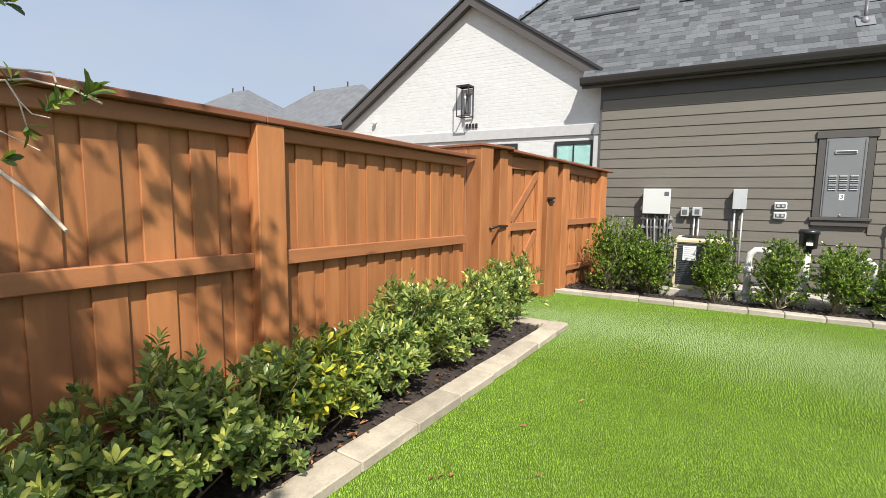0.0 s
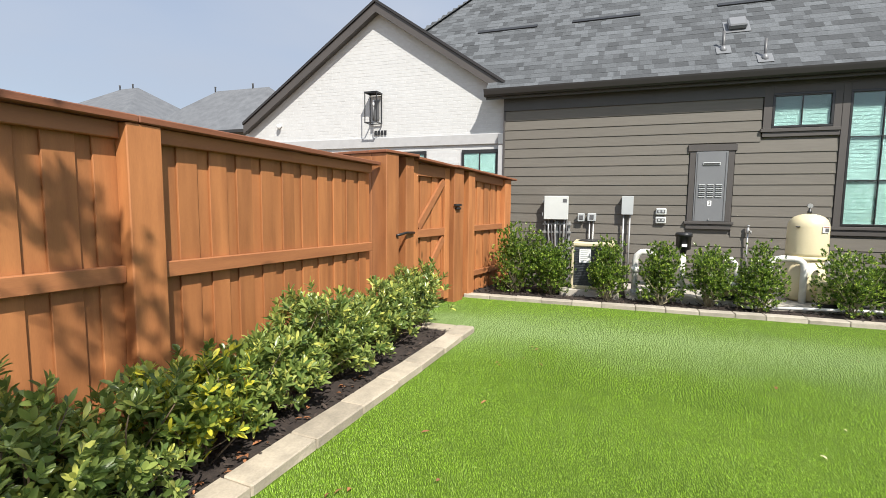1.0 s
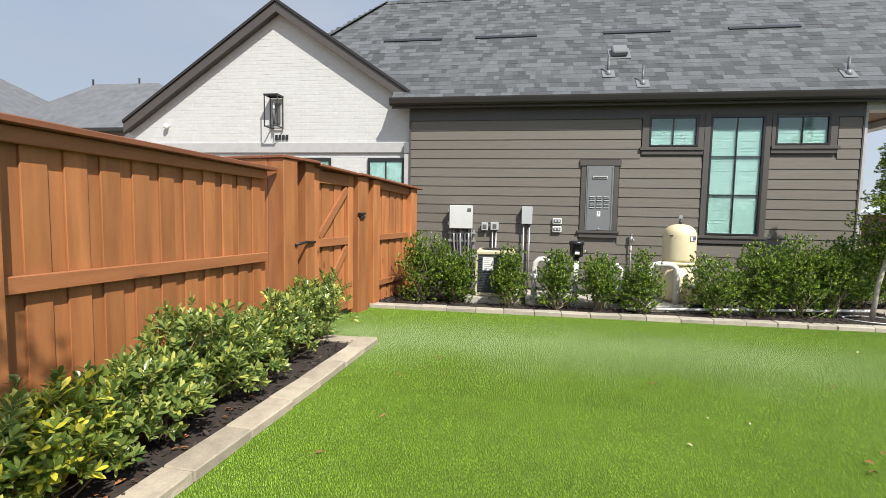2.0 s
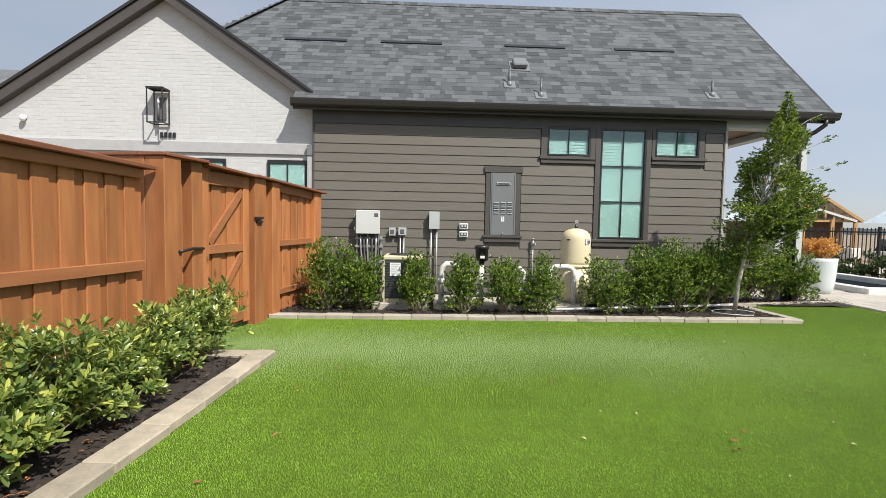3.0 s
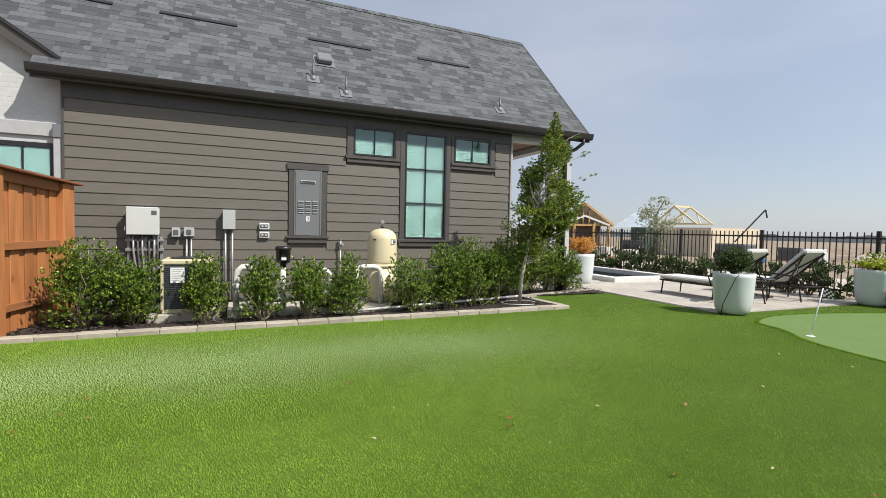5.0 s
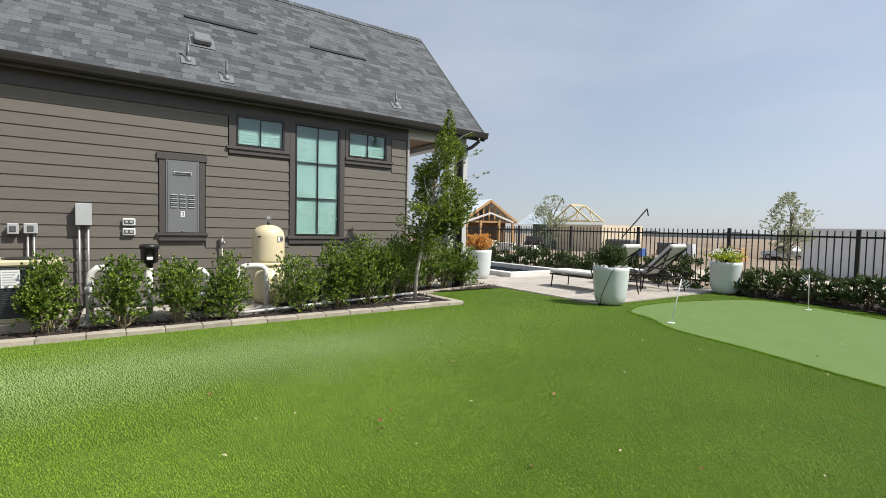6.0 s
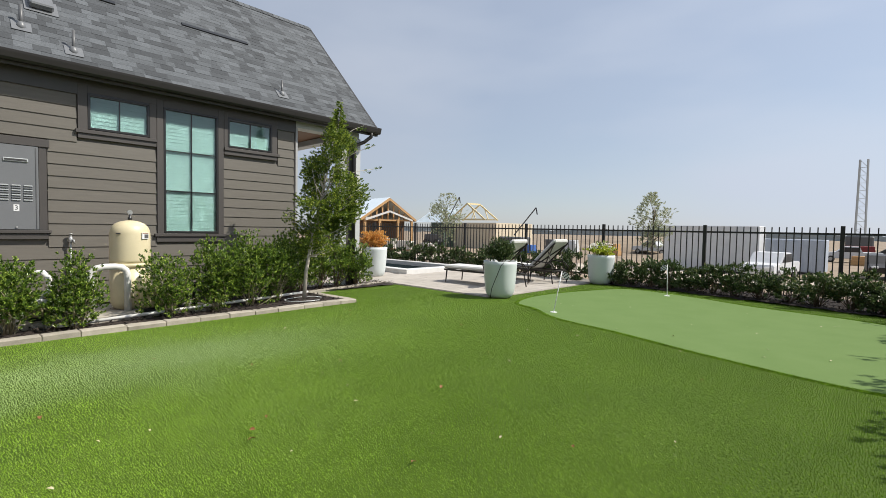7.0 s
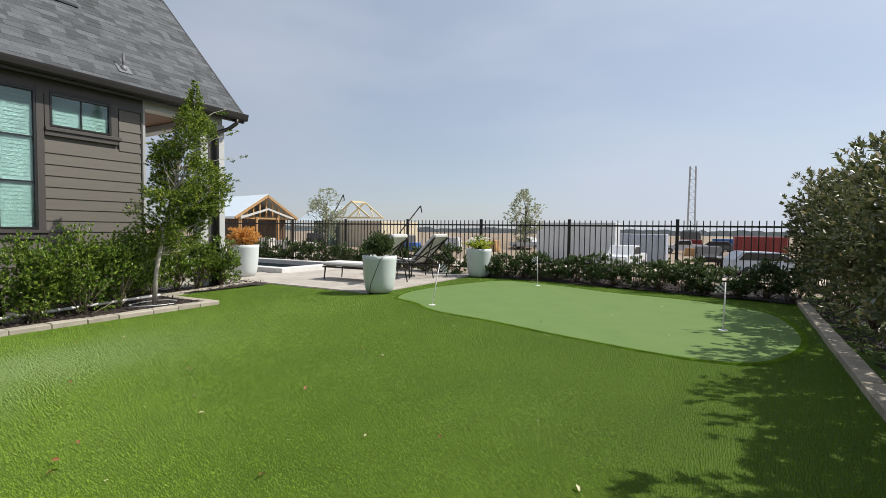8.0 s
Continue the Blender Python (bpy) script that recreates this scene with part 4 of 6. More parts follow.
gate = thing("wooden_gate", pose(P0.x, P0.y, 0, 0, 0, ANG), "closed cedar gate with diagonal braces and black hardware", "gate")
fence_boards(gate, 0.55, 1.49, 0.06, GT - 0.012, y=0.035)
for s in (0.62, 1.42):
    part("stile", B(s - 0.065, s + 0.065, -0.01, 0.033, 0.07, GT - (0.002 if s < 1 else 0.036), 0.005), M_cedar, gate)
for zz in ((GT - 0.19, GT - 0.038), (1.00, 1.11), (0.10, 0.21)):
    part("rail", B(0.687, 1.353, -0.008, 0.033, zz[0], zz[1], 0.005), M_cedar_rail, gate)
for a, b in (((0.70, 1.13), (1.34, 1.77)), ((0.70, 0.24), (1.34, 0.96))):
    bm = bmesh.new()
    bar(bm, (a[0], 0.012, a[1]), (b[0], 0.012, b[1]), 0.036, 0.09)
    part("brace", bm, M_cedar_rail, gate)
part("gate_bar", tube([(0.06, -0.135, 1.07), (0.30, -0.10, 1.09), (0.50, -0.075, 1.08)], 0.016, 8), M_black, gate, "black gate closer bar")
part("latch", B(1.50, 1.66, -0.115, -0.071, 1.42, 1.45, 0.004), M_black, gate, "black latch")
part("latch", B(1.54, 1.66, -0.105, -0.071, 1.37, 1.40, 0.004), M_black, gate)

# ---------- iron fence ----------
IX, IT = 14.70, 1.50
iron = thing("iron_fence", pose(IX, 0, 0, 0, 0, 90), "black iron picket fence along the boundary", "fence")
posts = [-5.78 + 2.44 * i for i in range(12)]
for s in posts:
    p_ = part("post", B(s - 0.035, s + 0.035, -0.035, 0.035, -0.1, IT + 0.03, 0.004), M_iron, iron)
pk = mesh_of("picket", B(-0.010, 0.010, -0.010, 0.010, 0.06, IT), M_iron)
for a, b in zip(posts, posts[1:]):
    for zz in (IT - 0.13, 0.18):
        part("rail", B(a + 0.036, b - 0.036, -0.018, 0.018, zz - 0.02, zz + 0.02), M_iron, iron)
    for i in range(1, 19):
        piece("picket", pk, iron, pose(a + 2.44 * i / 19, 0, 0))


# ---------- shrubs and trees ----------
def stems(name, base, tips, r0, material, parent, rng, bend=0.06, n=6):
    bm = bmesh.new()
    for t in tips:
        a = Vector(base) + Vector((rng.uniform(-0.04, 0.04), rng.uniform(-0.04, 0.04), 0))
        b = Vector(t)
        m1 = a.lerp(b, 0.4) + Vector((rng.normal(0, bend), rng.normal(0, bend), 0.02))
        m2 = a.lerp(b, 0.75) + Vector((rng.normal(0, bend), rng.normal(0, bend), 0.02))
        tube([a, m1, m2, b], r0, n, bm, [r0, r0 * 0.75, r0 * 0.5, r0 * 0.25])
    return part(name, bm, material, parent)


def shrub(m, seed, rx, ry, h, shoots, per, leaf, width, material, label, name="shrub", group="", z0=0.12, lift=0.7, top=1.0, spread=0.9, stem_n=7, fold=0.25, stem=None,
          plain=True, tuft=0.17, crowd=16):
    """A bush: stems from the ground that carry loose tufts of shoots with whorls of leaves, with gaps between them and an uneven outline."""
    rng = np.random.default_rng(seed)
    t = thing(name, m, label, "shrub", group)
    k = max(12, shoots // crowd)
    dc = unit(rng, k)
    az = np.arctan2(dc[:, 1], dc[:, 0])
    ph = rng.uniform(0, 6.28, 3)
    lump = 1 + 0.14 * np.sin(3 * az + ph[0]) + 0.12 * np.sin(5 * az + ph[1] + 4 * dc[:, 2]) + 0.10 * np.sin(7 * dc[:, 2] + ph[2])
    centre = dc * (rng.uniform(0.2, 1.0, k) ** 0.5 * lump * 0.92)[:, None]
    own = rng.integers(0, k, shoots)
    p = centre[own] + rng.normal(0, tuft, (shoots, 3)) * np.array([[1.0, 1.0, 0.8]])
    far = np.linalg.norm(p, axis=1, keepdims=True)
    p = np.where(far > 1.12, p * 1.12 / far, p)
    d = p / np.maximum(far, 1e-6)
    # fuller towards the ground than a ball
    full = np.maximum(0.2, 1 - np.minimum(1, np.abs(p[:, 2:3])) ** 2) ** np.where(p[:, 2:3] < 0, -0.30, -0.10)
    p = p * np.concatenate([full, full, np.ones_like(full)], axis=1)
    hz = (h - z0) / 2
    tips = np.column_stack([p[:, 0] * rx, p[:, 1] * ry, z0 + hz + p[:, 2] * hz * 0.95 * top])
    tips[:, 2] = np.maximum(tips[:, 2], z0 * rng.uniform(0.6, 1.4, shoots))
    # a few leading shoots stand out above
    tips[:, 2] += h * 0.16 * rng.uniform(0, 1, k)[own] ** 6 * (d[:, 2] > 0.3)
    axes = d * np.array([[0.75, 0.75, 0.5]]) + np.array([[0, 0, lift]]) + rng.normal(0, 0.28, (shoots, 3))
    axes /= np.linalg.norm(axes, axis=1, keepdims=True)
    pos, dr, up = rosettes(rng, tips, axes, per, leaf * 0.7, spread)
    n = len(pos)
    ob = new("foliage", leaves("foliage", pos, dr, up + rng.normal(0, 0.2, (n, 3)), leaf * rng.uniform(0.6, 1.15, n), width * rng.uniform(0.7, 1.15, n), material, fold, plain=plain))
    ob.parent = t
    pick = tips[rng.choice(shoots, min(stem_n * 3, shoots), replace=False)]
    stems("branching", (0, 0, -0.03), pick, 0.008, stem or M_twig, t, rng, 0.04, 5)
    return t


random.seed(11)
# broad-leaved bushes along the wooden fence
BUSH = [(-0.42, -0.7, 0.50, 0.70, 0), (-0.42, 0.2, 0.50, 0.70, 0), (-0.42, 0.95, 0.42, 0.70, 0), (-0.40, 1.38, 0.34, 0.54, 0), (-0.42, 1.75, 0.37, 0.75, 0), (-0.40, 2.12, 0.33, 0.70, 0),
        (-0.36, 2.55, 0.31, 0.68, 1), (-0.40, 2.95, 0.30, 0.62, 0), (-0.38, 3.28, 0.28, 0.56, 0), (-0.40, 3.62, 0.31, 0.78, 0), (-0.38, 3.98, 0.28, 0.68, 0), (-0.40, 4.40, 0.32, 0.66, 0),
        (-0.38, 4.85, 0.32, 0.70, 0), (-0.40, 5.28, 0.33, 0.72, 0), (-0.34, 5.66, 0.36, 0.78, 0)]
L_bed2 = leaf_mat("leathery_leaf_yellowing", (0.070, 0.125, 0.026), (0.24, 0.30, 0.060), (0.52, 0.48, 0.05), 0.30, 0.25, 0.30)
for i, (x, y, r, h, yel) in enumerate(BUSH):
    shrub(pose(x + 0.02, y, 0.03), 40 + i, r * 0.95, r * 0.98, h * 0.93, 250, 9, 0.070, 0.027, L_bed2 if yel else L_bed,
          "leafy green shrub with yellowing leaves in the mulch bed" if yel else "glossy broad-leaved green shrub in the mulch bed", group="shrubs along the wooden fence", z0=0.07,
          lift=0.8, spread=1.2, plain=False, tuft=0.22, crowd=6)
M_stem = mat("pale_green_stem", (0.42, 0.37, 0.24), (0.30, 0.26, 0.16), 0.8, 20, 90, 0.3)
# finer shrubs along the house
ROW = [(0.34, 8.25, 0.40, 1.00), (0.86, 8.30, 0.36, 0.86), (1.72, 8.10, 0.26, 0.84), (2.45, 8.10, 0.28, 0.86), (3.06, 8.10, 0.30, 0.84), (3.68, 8.10, 0.28, 0.84),
       (4.72, 8.15, 0.36, 0.86), (5.42, 8.25, 0.36, 0.98), (5.95, 8.30, 0.38, 1.06), (6.45, 8.45, 0.36, 1.02)]
for i, (x, y, r, h) in enumerate(ROW):
    thin = 1.4 < x < 5
    shrub(pose(x, y, 0.03), 70 + i, r * 1.04, r * 0.98, h * 1.02, 860 if thin else 1350, 9, 0.043, 0.019, L_yew, "sparse upright green shrub with pale stems" if thin else "dense bright green shrub beside the house",
          group="shrubs along the house", z0=0.06, lift=0.9, top=1.05, spread=0.85, stem=M_stem, tuft=0.20, crowd=12 if thin else 18)
for i, (x, y, r, h) in enumerate([(6.95, 9.05, 0.36, 1.12), (7.45, 9.35, 0.36, 1.10), (7.95, 9.50, 0.36, 1.05), (8.42, 9.58, 0.34, 1.0), (8.9, 9.52, 0.34, 0.95)]):
    shrub(pose(x, y, 0.03), 90 + i, r, r * 0.9, h, 900, 9, 0.046, 0.020, L_yew, "dense bright green shrub beside the house", group="shrubs along the house", z0=0.08, lift=0.9, spread=0.8)
# low hedge before the iron fence
for i in range(15):
    y = -0.5 + i * 0.46
    shrub(pose(14.25 - 0.22 * max(0.0, 4.2 - y) + 0.05 * math.sin(i * 2.1), y, 0.0), 120 + i, 0.38, 0.40, 0.66 + 0.07 * math.sin(i * 1.7), 260, 8, 0.072, 0.032, L_hedge, "dark green clipped shrub before the iron fence",
          group="hedge along the iron fence", z0=0.03)
for i in range(16):
    y = 7.0 + i * 0.55
    shrub(pose(14.35 + 0.05 * math.sin(i * 1.3), y, 0.0), 140 + i, 0.36, 0.44, 0.80 + 0.08 * math.sin(i * 2.3), 170, 8, 0.085, 0.036, L_hedge, "dark green clipped shrub before the iron fence",
          group="hedge along the iron fence", z0=0.03)
# tall hedge on the far side of the lawn
for i, x in enumerate((3.6, 5.0, 6.35, 7.8, 9.3, 10.8, 12.3, 13.7)):
    shrub(pose(x, -0.88 - 0.02 * i, 0.0), 170 + i, 0.86, 0.72, 2.40 + 0.12 * math.sin(i * 1.9), 1000, 8, 0.095, 0.042, L_tall, "tall dark evergreen shrub with large leaves",
          group="tall hedge", z0=0.06, top=1.02, lift=0.4, stem_n=8)


M_pale_bark = mat("pale_smooth_bark", (0.56, 0.51, 0.44), (0.40, 0.35, 0.29), 0.85, 14, 80, 0.5, stretch=(1, 1, 0.3), dist=0.005)


def tree(m, seed, trunk, r0, crown, shoots, per, leaf, width, material, label, name="tree", limb=26, bark=None, lean=0.03, aside=0.0, tufts=70):
    """A tapered trunk, limbs reaching into the crown, and whorls of leaves at the shoots; crown gives (height, radius) pairs."""
    rng = np.random.default_rng(seed)
    t = thing(name, m, label, "tree")
    hs = np.linspace(0, trunk, 7)
    path = [(0.02 * math.sin(2.1 * i) * (i > 0) + lean * max(0.0, z - 0.5) + aside * min(1.0, max(0.0, (z - 0.3) / 2.6)), 0.03 * math.cos(1.7 * i) * (i > 0), z) for i, z in enumerate(hs)]
    part("trunk", tube(path, r0, 10, None, [r0 * (1.15 - 0.95 * i / 6) for i in range(7)]), bark or M_bark, t)
    ch, cr = np.array([c[0] for c in crown]), np.array([c[1] for c in crown])
    z = rng.uniform(ch[0], ch[-1], shoots * 3)
    keep = rng.uniform(0, 1, shoots * 3) < (np.interp(z, ch, cr) / cr.max()) ** 1.3
    z = z[keep][:shoots]
    n = len(z)
    # shoots gather in tufts along the limbs
    k = tufts
    zc, ac, rc = rng.uniform(ch[0], ch[-1], k), rng.uniform(0, 2 * np.pi, k), rng.uniform(0.1, 1.15, k) ** 0.7
    own = np.array([rng.choice(np.argsort(np.abs(zc - q))[:10]) for q in z])
    z = np.clip(zc[own] + rng.normal(0, 0.10, n), ch[0] - 0.05, ch[-1])
    az = ac[own] + rng.normal(0, 0.35, n)
    rad = np.interp(z, ch, cr) * np.clip(rc[own] + rng.normal(0, 0.16, n), 0.03, 1.25) * (1 + 0.14 * np.sin(3 * az + 5 * z))
    gap = np.sin(2.3 * az + 4.1 * z + seed) + np.sin(5.2 * z - 1.5 * az) > -0.65
    z, az, rad = z[gap], az[gap], rad[gap]
    n = len(z)
    tips = np.column_stack([rad * np.cos(az) + lean * np.maximum(0, z - 0.5) + aside * np.clip((z - 0.5) / 0.45, 0, 1), rad * np.sin(az), z])
    axes = np.column_stack([np.cos(az), np.sin(az), np.full(n, 0.5)]) + rng.normal(0, 0.4, (n, 3))
    axes /= np.linalg.norm(axes, axis=1, keepdims=True)
    pos, dr, up = rosettes(rng, tips, axes, per, leaf * 0.9, 0.8)
    k = len(pos)
    ob = new("crown", leaves("crown", pos, dr, up + rng.normal(0, 0.3, (k, 3)), leaf * rng.uniform(0.6, 1.2, k), width * rng.uniform(0.7, 1.2, k), material, plain=True))
    ob.parent = t
    order = rng.choice(n, min(limb, n), replace=False)
    bm = bmesh.new()
    for i in order:
        b = Vector(tips[i])
        az_ = max(0.25 * trunk, min(b.z * 0.8 - 0.1 * rad[i], trunk * 0.95))
        a = Vector((lean * max(0.0, az_ - 0.5) + aside * min(1.0, max(0.0, (az_ - 0.3) / 2.6)), 0, az_))
        mid = a.lerp(b, 0.5) + Vector((rng.normal(0, 0.03), rng.normal(0, 0.03), -0.03))
        tube([a, mid, b], 0.01, 5, bm, [r0 * 0.42, r0 * 0.26, r0 * 0.10])
    part("branching", bm, bark or M_bark, t)
    return t


tree(pose(6.82, 8.17, 0.06), 7, 3.0, 0.030, [(0.80, 0.24), (1.05, 0.44), (1.5, 0.56), (1.95, 0.52), (2.25, 0.36), (2.55, 0.38), (2.85, 0.30), (3.1, 0.13), (3.5, 0.04)], 9000, 8, 0.040, 0.017, L_tree,
     "slender young evergreen tree with pale trunk in the bed", limb=46, bark=M_pale_bark, lean=0.15, aside=0.24, tufts=150)
# stray leafy sprigs that stand out of the young tree
spr = np.random.default_rng(19)
sprig_tree = [o for o in bpy.data.objects if o.name.startswith("tree")][-1]
for z_, ax_, ln_ in ((2.15, (0.95, -0.25, 0.28), 0.85), (1.95, (0.9, -0.3, 0.12), 0.70), (2.45, (0.8, -0.35, 0.45), 0.72), (2.6, (-0.7, -0.2, 0.6), 0.45), (1.5, (-0.85, -0.3, 0.3), 0.5), (2.9, (0.8, -0.1, 0.5), 0.5)):
    ax_ = Vector(ax_).normalized()
    base = Vector((0.18 * (z_ - 0.5) + 0.34, 0, z_))
    pts = [base, base + ax_ * ln_ * 0.5 + Vector((0, 0, 0.03)), base + ax_ * ln_]
    sp = part("sprig", tube(pts, 0.005, 5, None, [0.007, 0.005, 0.003]), M_pale_bark, sprig_tree)
    tt = np.array([tuple(base + ax_ * ln_ * q) for q in (0.7, 0.8, 0.9, 1.0)]) + spr.normal(0, 0.03, (4, 3))
    pos, dr, up = rosettes(spr, tt, np.tile([tuple(ax_)], (4, 1)), 6, 0.05, 0.8)
    ob = new("leaf", leaves("leaf", pos, dr, up, np.full(len(pos), 0.055), np.full(len(pos), 0.022), L_tree))
    ob.parent = sp
    tagged(ob, "small green leaves at the sprig end", kind="stuff")
# small trees beyond the fence
tree(pose(16.1, 5.65, -0.06), 21, 2.1, 0.03, [(0.9, 0.25), (1.5, 0.42), (2.0, 0.46), (2.5, 0.2)], 900, 8, 0.06, 0.022, L_far, "young silvery-leaved tree beyond the fence")
tree(pose(16.1, 13.5, -0.06), 23, 2.3, 0.03, [(0.9, 0.3), (1.6, 0.55), (2.1, 0.6), (2.75, 0.25)], 900, 8, 0.065, 0.024, L_far, "young silvery-leaved tree beyond the fence")

# ornamental tree in the fence bed whose twigs hang over
rng = np.random.default_rng(77)
yard = thing("tree", pose(-0.15, 0.10, 0.02), "small tree over the fence bed with pale bare twigs", "tree")
part("trunk", tube([(0, 0, 0), (0.03, 0.02, 0.8), (0.0, -0.03, 1.6), (0.20, 0.08, 2.6), (0.6, 0.35, 3.7)], 0.05, 12, None, [0.055, 0.045, 0.035, 0.018, 0.008]), M_bark, yard)
n = 2700
d = unit(rng, n)
tips = d * (rng.uniform(0.1, 1, n) ** 0.5)[:, None] * np.array([[1.25, 1.40, 0.75]]) + np.array([[0.98, -0.58, 3.95]])
keep = np.sin(tips[:, 0] * 4.1 + 1) + np.sin(tips[:, 1] * 4.7 + tips[:, 2] * 3) > -0.45
tips, d = tips[keep], d[keep]
ax = d + np.array([[0, 0, 0.4]])
ax /= np.linalg.norm(ax, axis=1, keepdims=True)
pos, dr, up = rosettes(rng, tips, ax, 7, 0.05, 0.9)
k = len(pos)
ob = new("crown", leaves("crown", pos, dr, up, 0.065 * rng.uniform(0.7, 1.2, k), 0.028 * rng.uniform(0.7, 1.2, k), L_tree))
ob.parent = yard
bm = bmesh.new()
for i in range(16):
    b = Vector(tips[i * 7])
    a = Vector((0.2 + 0.02 * i, 0.1 + 0.01 * i, 2.6 + 0.05 * i))
    tube([a, a.lerp(b, 0.5) + Vector((0, 0, 0.08)), b], 0.01, 5, bm, [0.008, 0.005, 0.002])
part("branching", bm, M_bark, yard)
# low twigs: thin leafy ones and a thicker bare broken one
def hang(*pts):
    return [(x + 0.15, y - 0.10, z - 0.02) for x, y, z in pts]


for pts, r in ((hang((-0.13, 0.12, 1.50), (0.05, 0.75, 1.585), (0.33, 1.05, 1.49), (0.48, 1.05, 1.44), (0.60, 1.05, 1.38)), 0.0044),
               (hang((-0.13, 0.12, 1.60), (0.05, 0.72, 1.68), (0.375, 1.05, 1.665), (0.495, 1.05, 1.655), (0.66, 1.05, 1.62), (0.75, 1.05, 1.59)), 0.0022),
               (hang((0.05, 0.72, 1.68), (0.38, 1.06, 1.69), (0.57, 1.06, 1.66), (0.595, 1.06, 1.605)), 0.0020),
               (hang((0.40, 1.05, 1.663), (0.45, 1.05, 1.62), (0.475, 1.05, 1.57)), 0.0016),
               (hang((0.02, 0.70, 1.60), (0.35, 1.05, 1.57), (0.52, 1.05, 1.525)), 0.0014),
               (hang((0.45, 1.05, 1.62), (0.50, 1.05, 1.592), (0.57, 1.05, 1.58)), 0.0012)):
    part("twig", tube(pts, r, 7, None, [r * (1.2 - 0.4 * i / (len(pts) - 1)) for i in range(len(pts))]), M_pale_twig, yard, "pale bare twig")
tw = np.array(hang((0.725, 1.05, 1.612), (0.70, 1.05, 1.605), (0.61, 1.05, 1.605), (0.57, 1.05, 1.60), (0.48, 1.05, 1.565), (0.43, 1.05, 1.66), (0.36, 1.05, 1.515), (0.44, 1.05, 1.80), (0.40, 1.05, 1.81)))
axs = np.array([(0.6, 0.2, 0.5), (0.3, 0.2, 0.7), (0.5, 0.1, 0.3), (0.1, 0.3, 0.6), (0.3, 0.1, -0.6), (0.2, 0.3, 0.8), (0.6, 0.2, 0.1), (0.6, 0.1, 0.1), (0.3, 0.1, 0.5)])
axs = axs / np.linalg.norm(axs, axis=1, keepdims=True)
pos, dr, up = rosettes(rng, tw, axs, 6, 0.015, 0.9)
ob = new("leaf", leaves("leaf", pos, dr, up, 0.034 * rng.uniform(0.7, 1.2, len(pos)), 0.013 * rng.uniform(0.7, 1.2, len(pos)), L_tree))
ob.parent = yard
tagged(ob, "few small green leaves on the twigs", kind="stuff")

# ---------- pool equipment and wall boxes ----------
FY = WY - 0.022       # face of the siding


def wall_box(x0, x1, z0, z1, d, material, label, category="electrical box", bevel=0.012):
    t = thing("utility_box", pose((x0 + x1) / 2, FY, z0), label, category)
    w, h = (x1 - x0) / 2, z1 - z0
    part("body", B(-w, w, -d, 0, 0, h, bevel), material, t)
    part("cover", B(-w - 0.006, w + 0.006, -d - 0.012, -d * 0.8, -0.004, h + 0.006, bevel * 0.7), material, t)
    return t


t = wall_box(0.585, 1.005, 1.19, 1.61, 0.17, M_box, "pale grey pool control enclosure on the siding")
part("label", B(0.12, 0.19, -0.186, -0.183, 0.31, 0.375), M_metal_grey, t, "small dark label")
part("hinge", B(-0.245, -0.236, -0.15, -0.11, 0.3, 0.36, 0.003), M_box2, t)
part("hinge", B(-0.245, -0.236, -0.15, -0.11, 0.06, 0.12, 0.003), M_box2, t)
rack = thing("conduit_rack", pose(0.81, FY, 0.05), "steel strut rack with conduits below the enclosure", "conduit rack")
for x in (-0.22, 0.0, 0.22):
    part("strut", B(x - 0.02, x + 0.02, -0.045, -0.002, 0, 1.10, 0.004), M_conduit, rack)
for z in (0.35, 0.62, 0.9, 1.05):
    part("strut", B(-0.26, 0.26, -0.085, -0.046, z - 0.02, z + 0.02, 0.004), M_conduit, rack)
for x, r in ((-0.15, 0.016), (-0.09, 0.013), (-0.03, 0.016), (0.06, 0.013), (0.13, 0.018), (0.18, 0.012)):
    part("conduit", tube([(x, -0.10, 1.13), (x, -0.105, 0.9), (x * 0.8 + 0.02, -0.11, 0.5), (x * 0.8 + 0.02, -0.11, -0.02)], r, 8), M_conduit if r > 0.014 else M_metal_grey, rack)
for x0, x1, z0, z1, d in ((1.18, 1.29, 1.16, 1.30, 0.07), (1.35, 1.49, 1.17, 1.305, 0.075)):
    t = wall_box(x0, x1, z0, z1, d, M_box2, "small grey weatherproof outlet box on siding", "outlet")
    part("door", B(-0.035, 0.035, -d - 0.02, -d - 0.011, 0.03, 0.11, 0.004), M_metal_grey, t, "dark flip cover")
    if x0 > 1.3:
        for dx in (-0.035, 0.03):
            part("conduit", tube([(dx, -0.04, 0.0), (dx, -0.04, -1.12)], 0.013, 8), M_conduit, t)
t = wall_box(1.92, 2.10, 1.30, 1.61, 0.11, M_box2, "grey disconnect box with two conduits below", "electrical box", 0.006)
for dx in (-0.055, 0.05):
    part("conduit", tube([(dx, -0.06, 0.0), (dx, -0.06, -1.25)], 0.016, 8), M_conduit, t)
for z0 in (1.30, 1.15):
    t = thing("outlet", pose(2.56, FY, z0), "pale grey horizontal weatherproof outlet cover", "outlet", "twin outlets")
    part("cover", B(-0.085, 0.085, -0.045, 0, 0, 0.115, 0.014), M_box, t)
    part("socket", B(-0.062, 0.062, -0.052, -0.044, 0.03, 0.088, 0.006), M_metal_grey, t, "recessed dark grey socket")
    for dx in (-0.03, 0.03):
        part("socket", B(dx - 0.017, dx + 0.017, -0.056, -0.051, 0.04, 0.078, 0.004), M_box2, t)

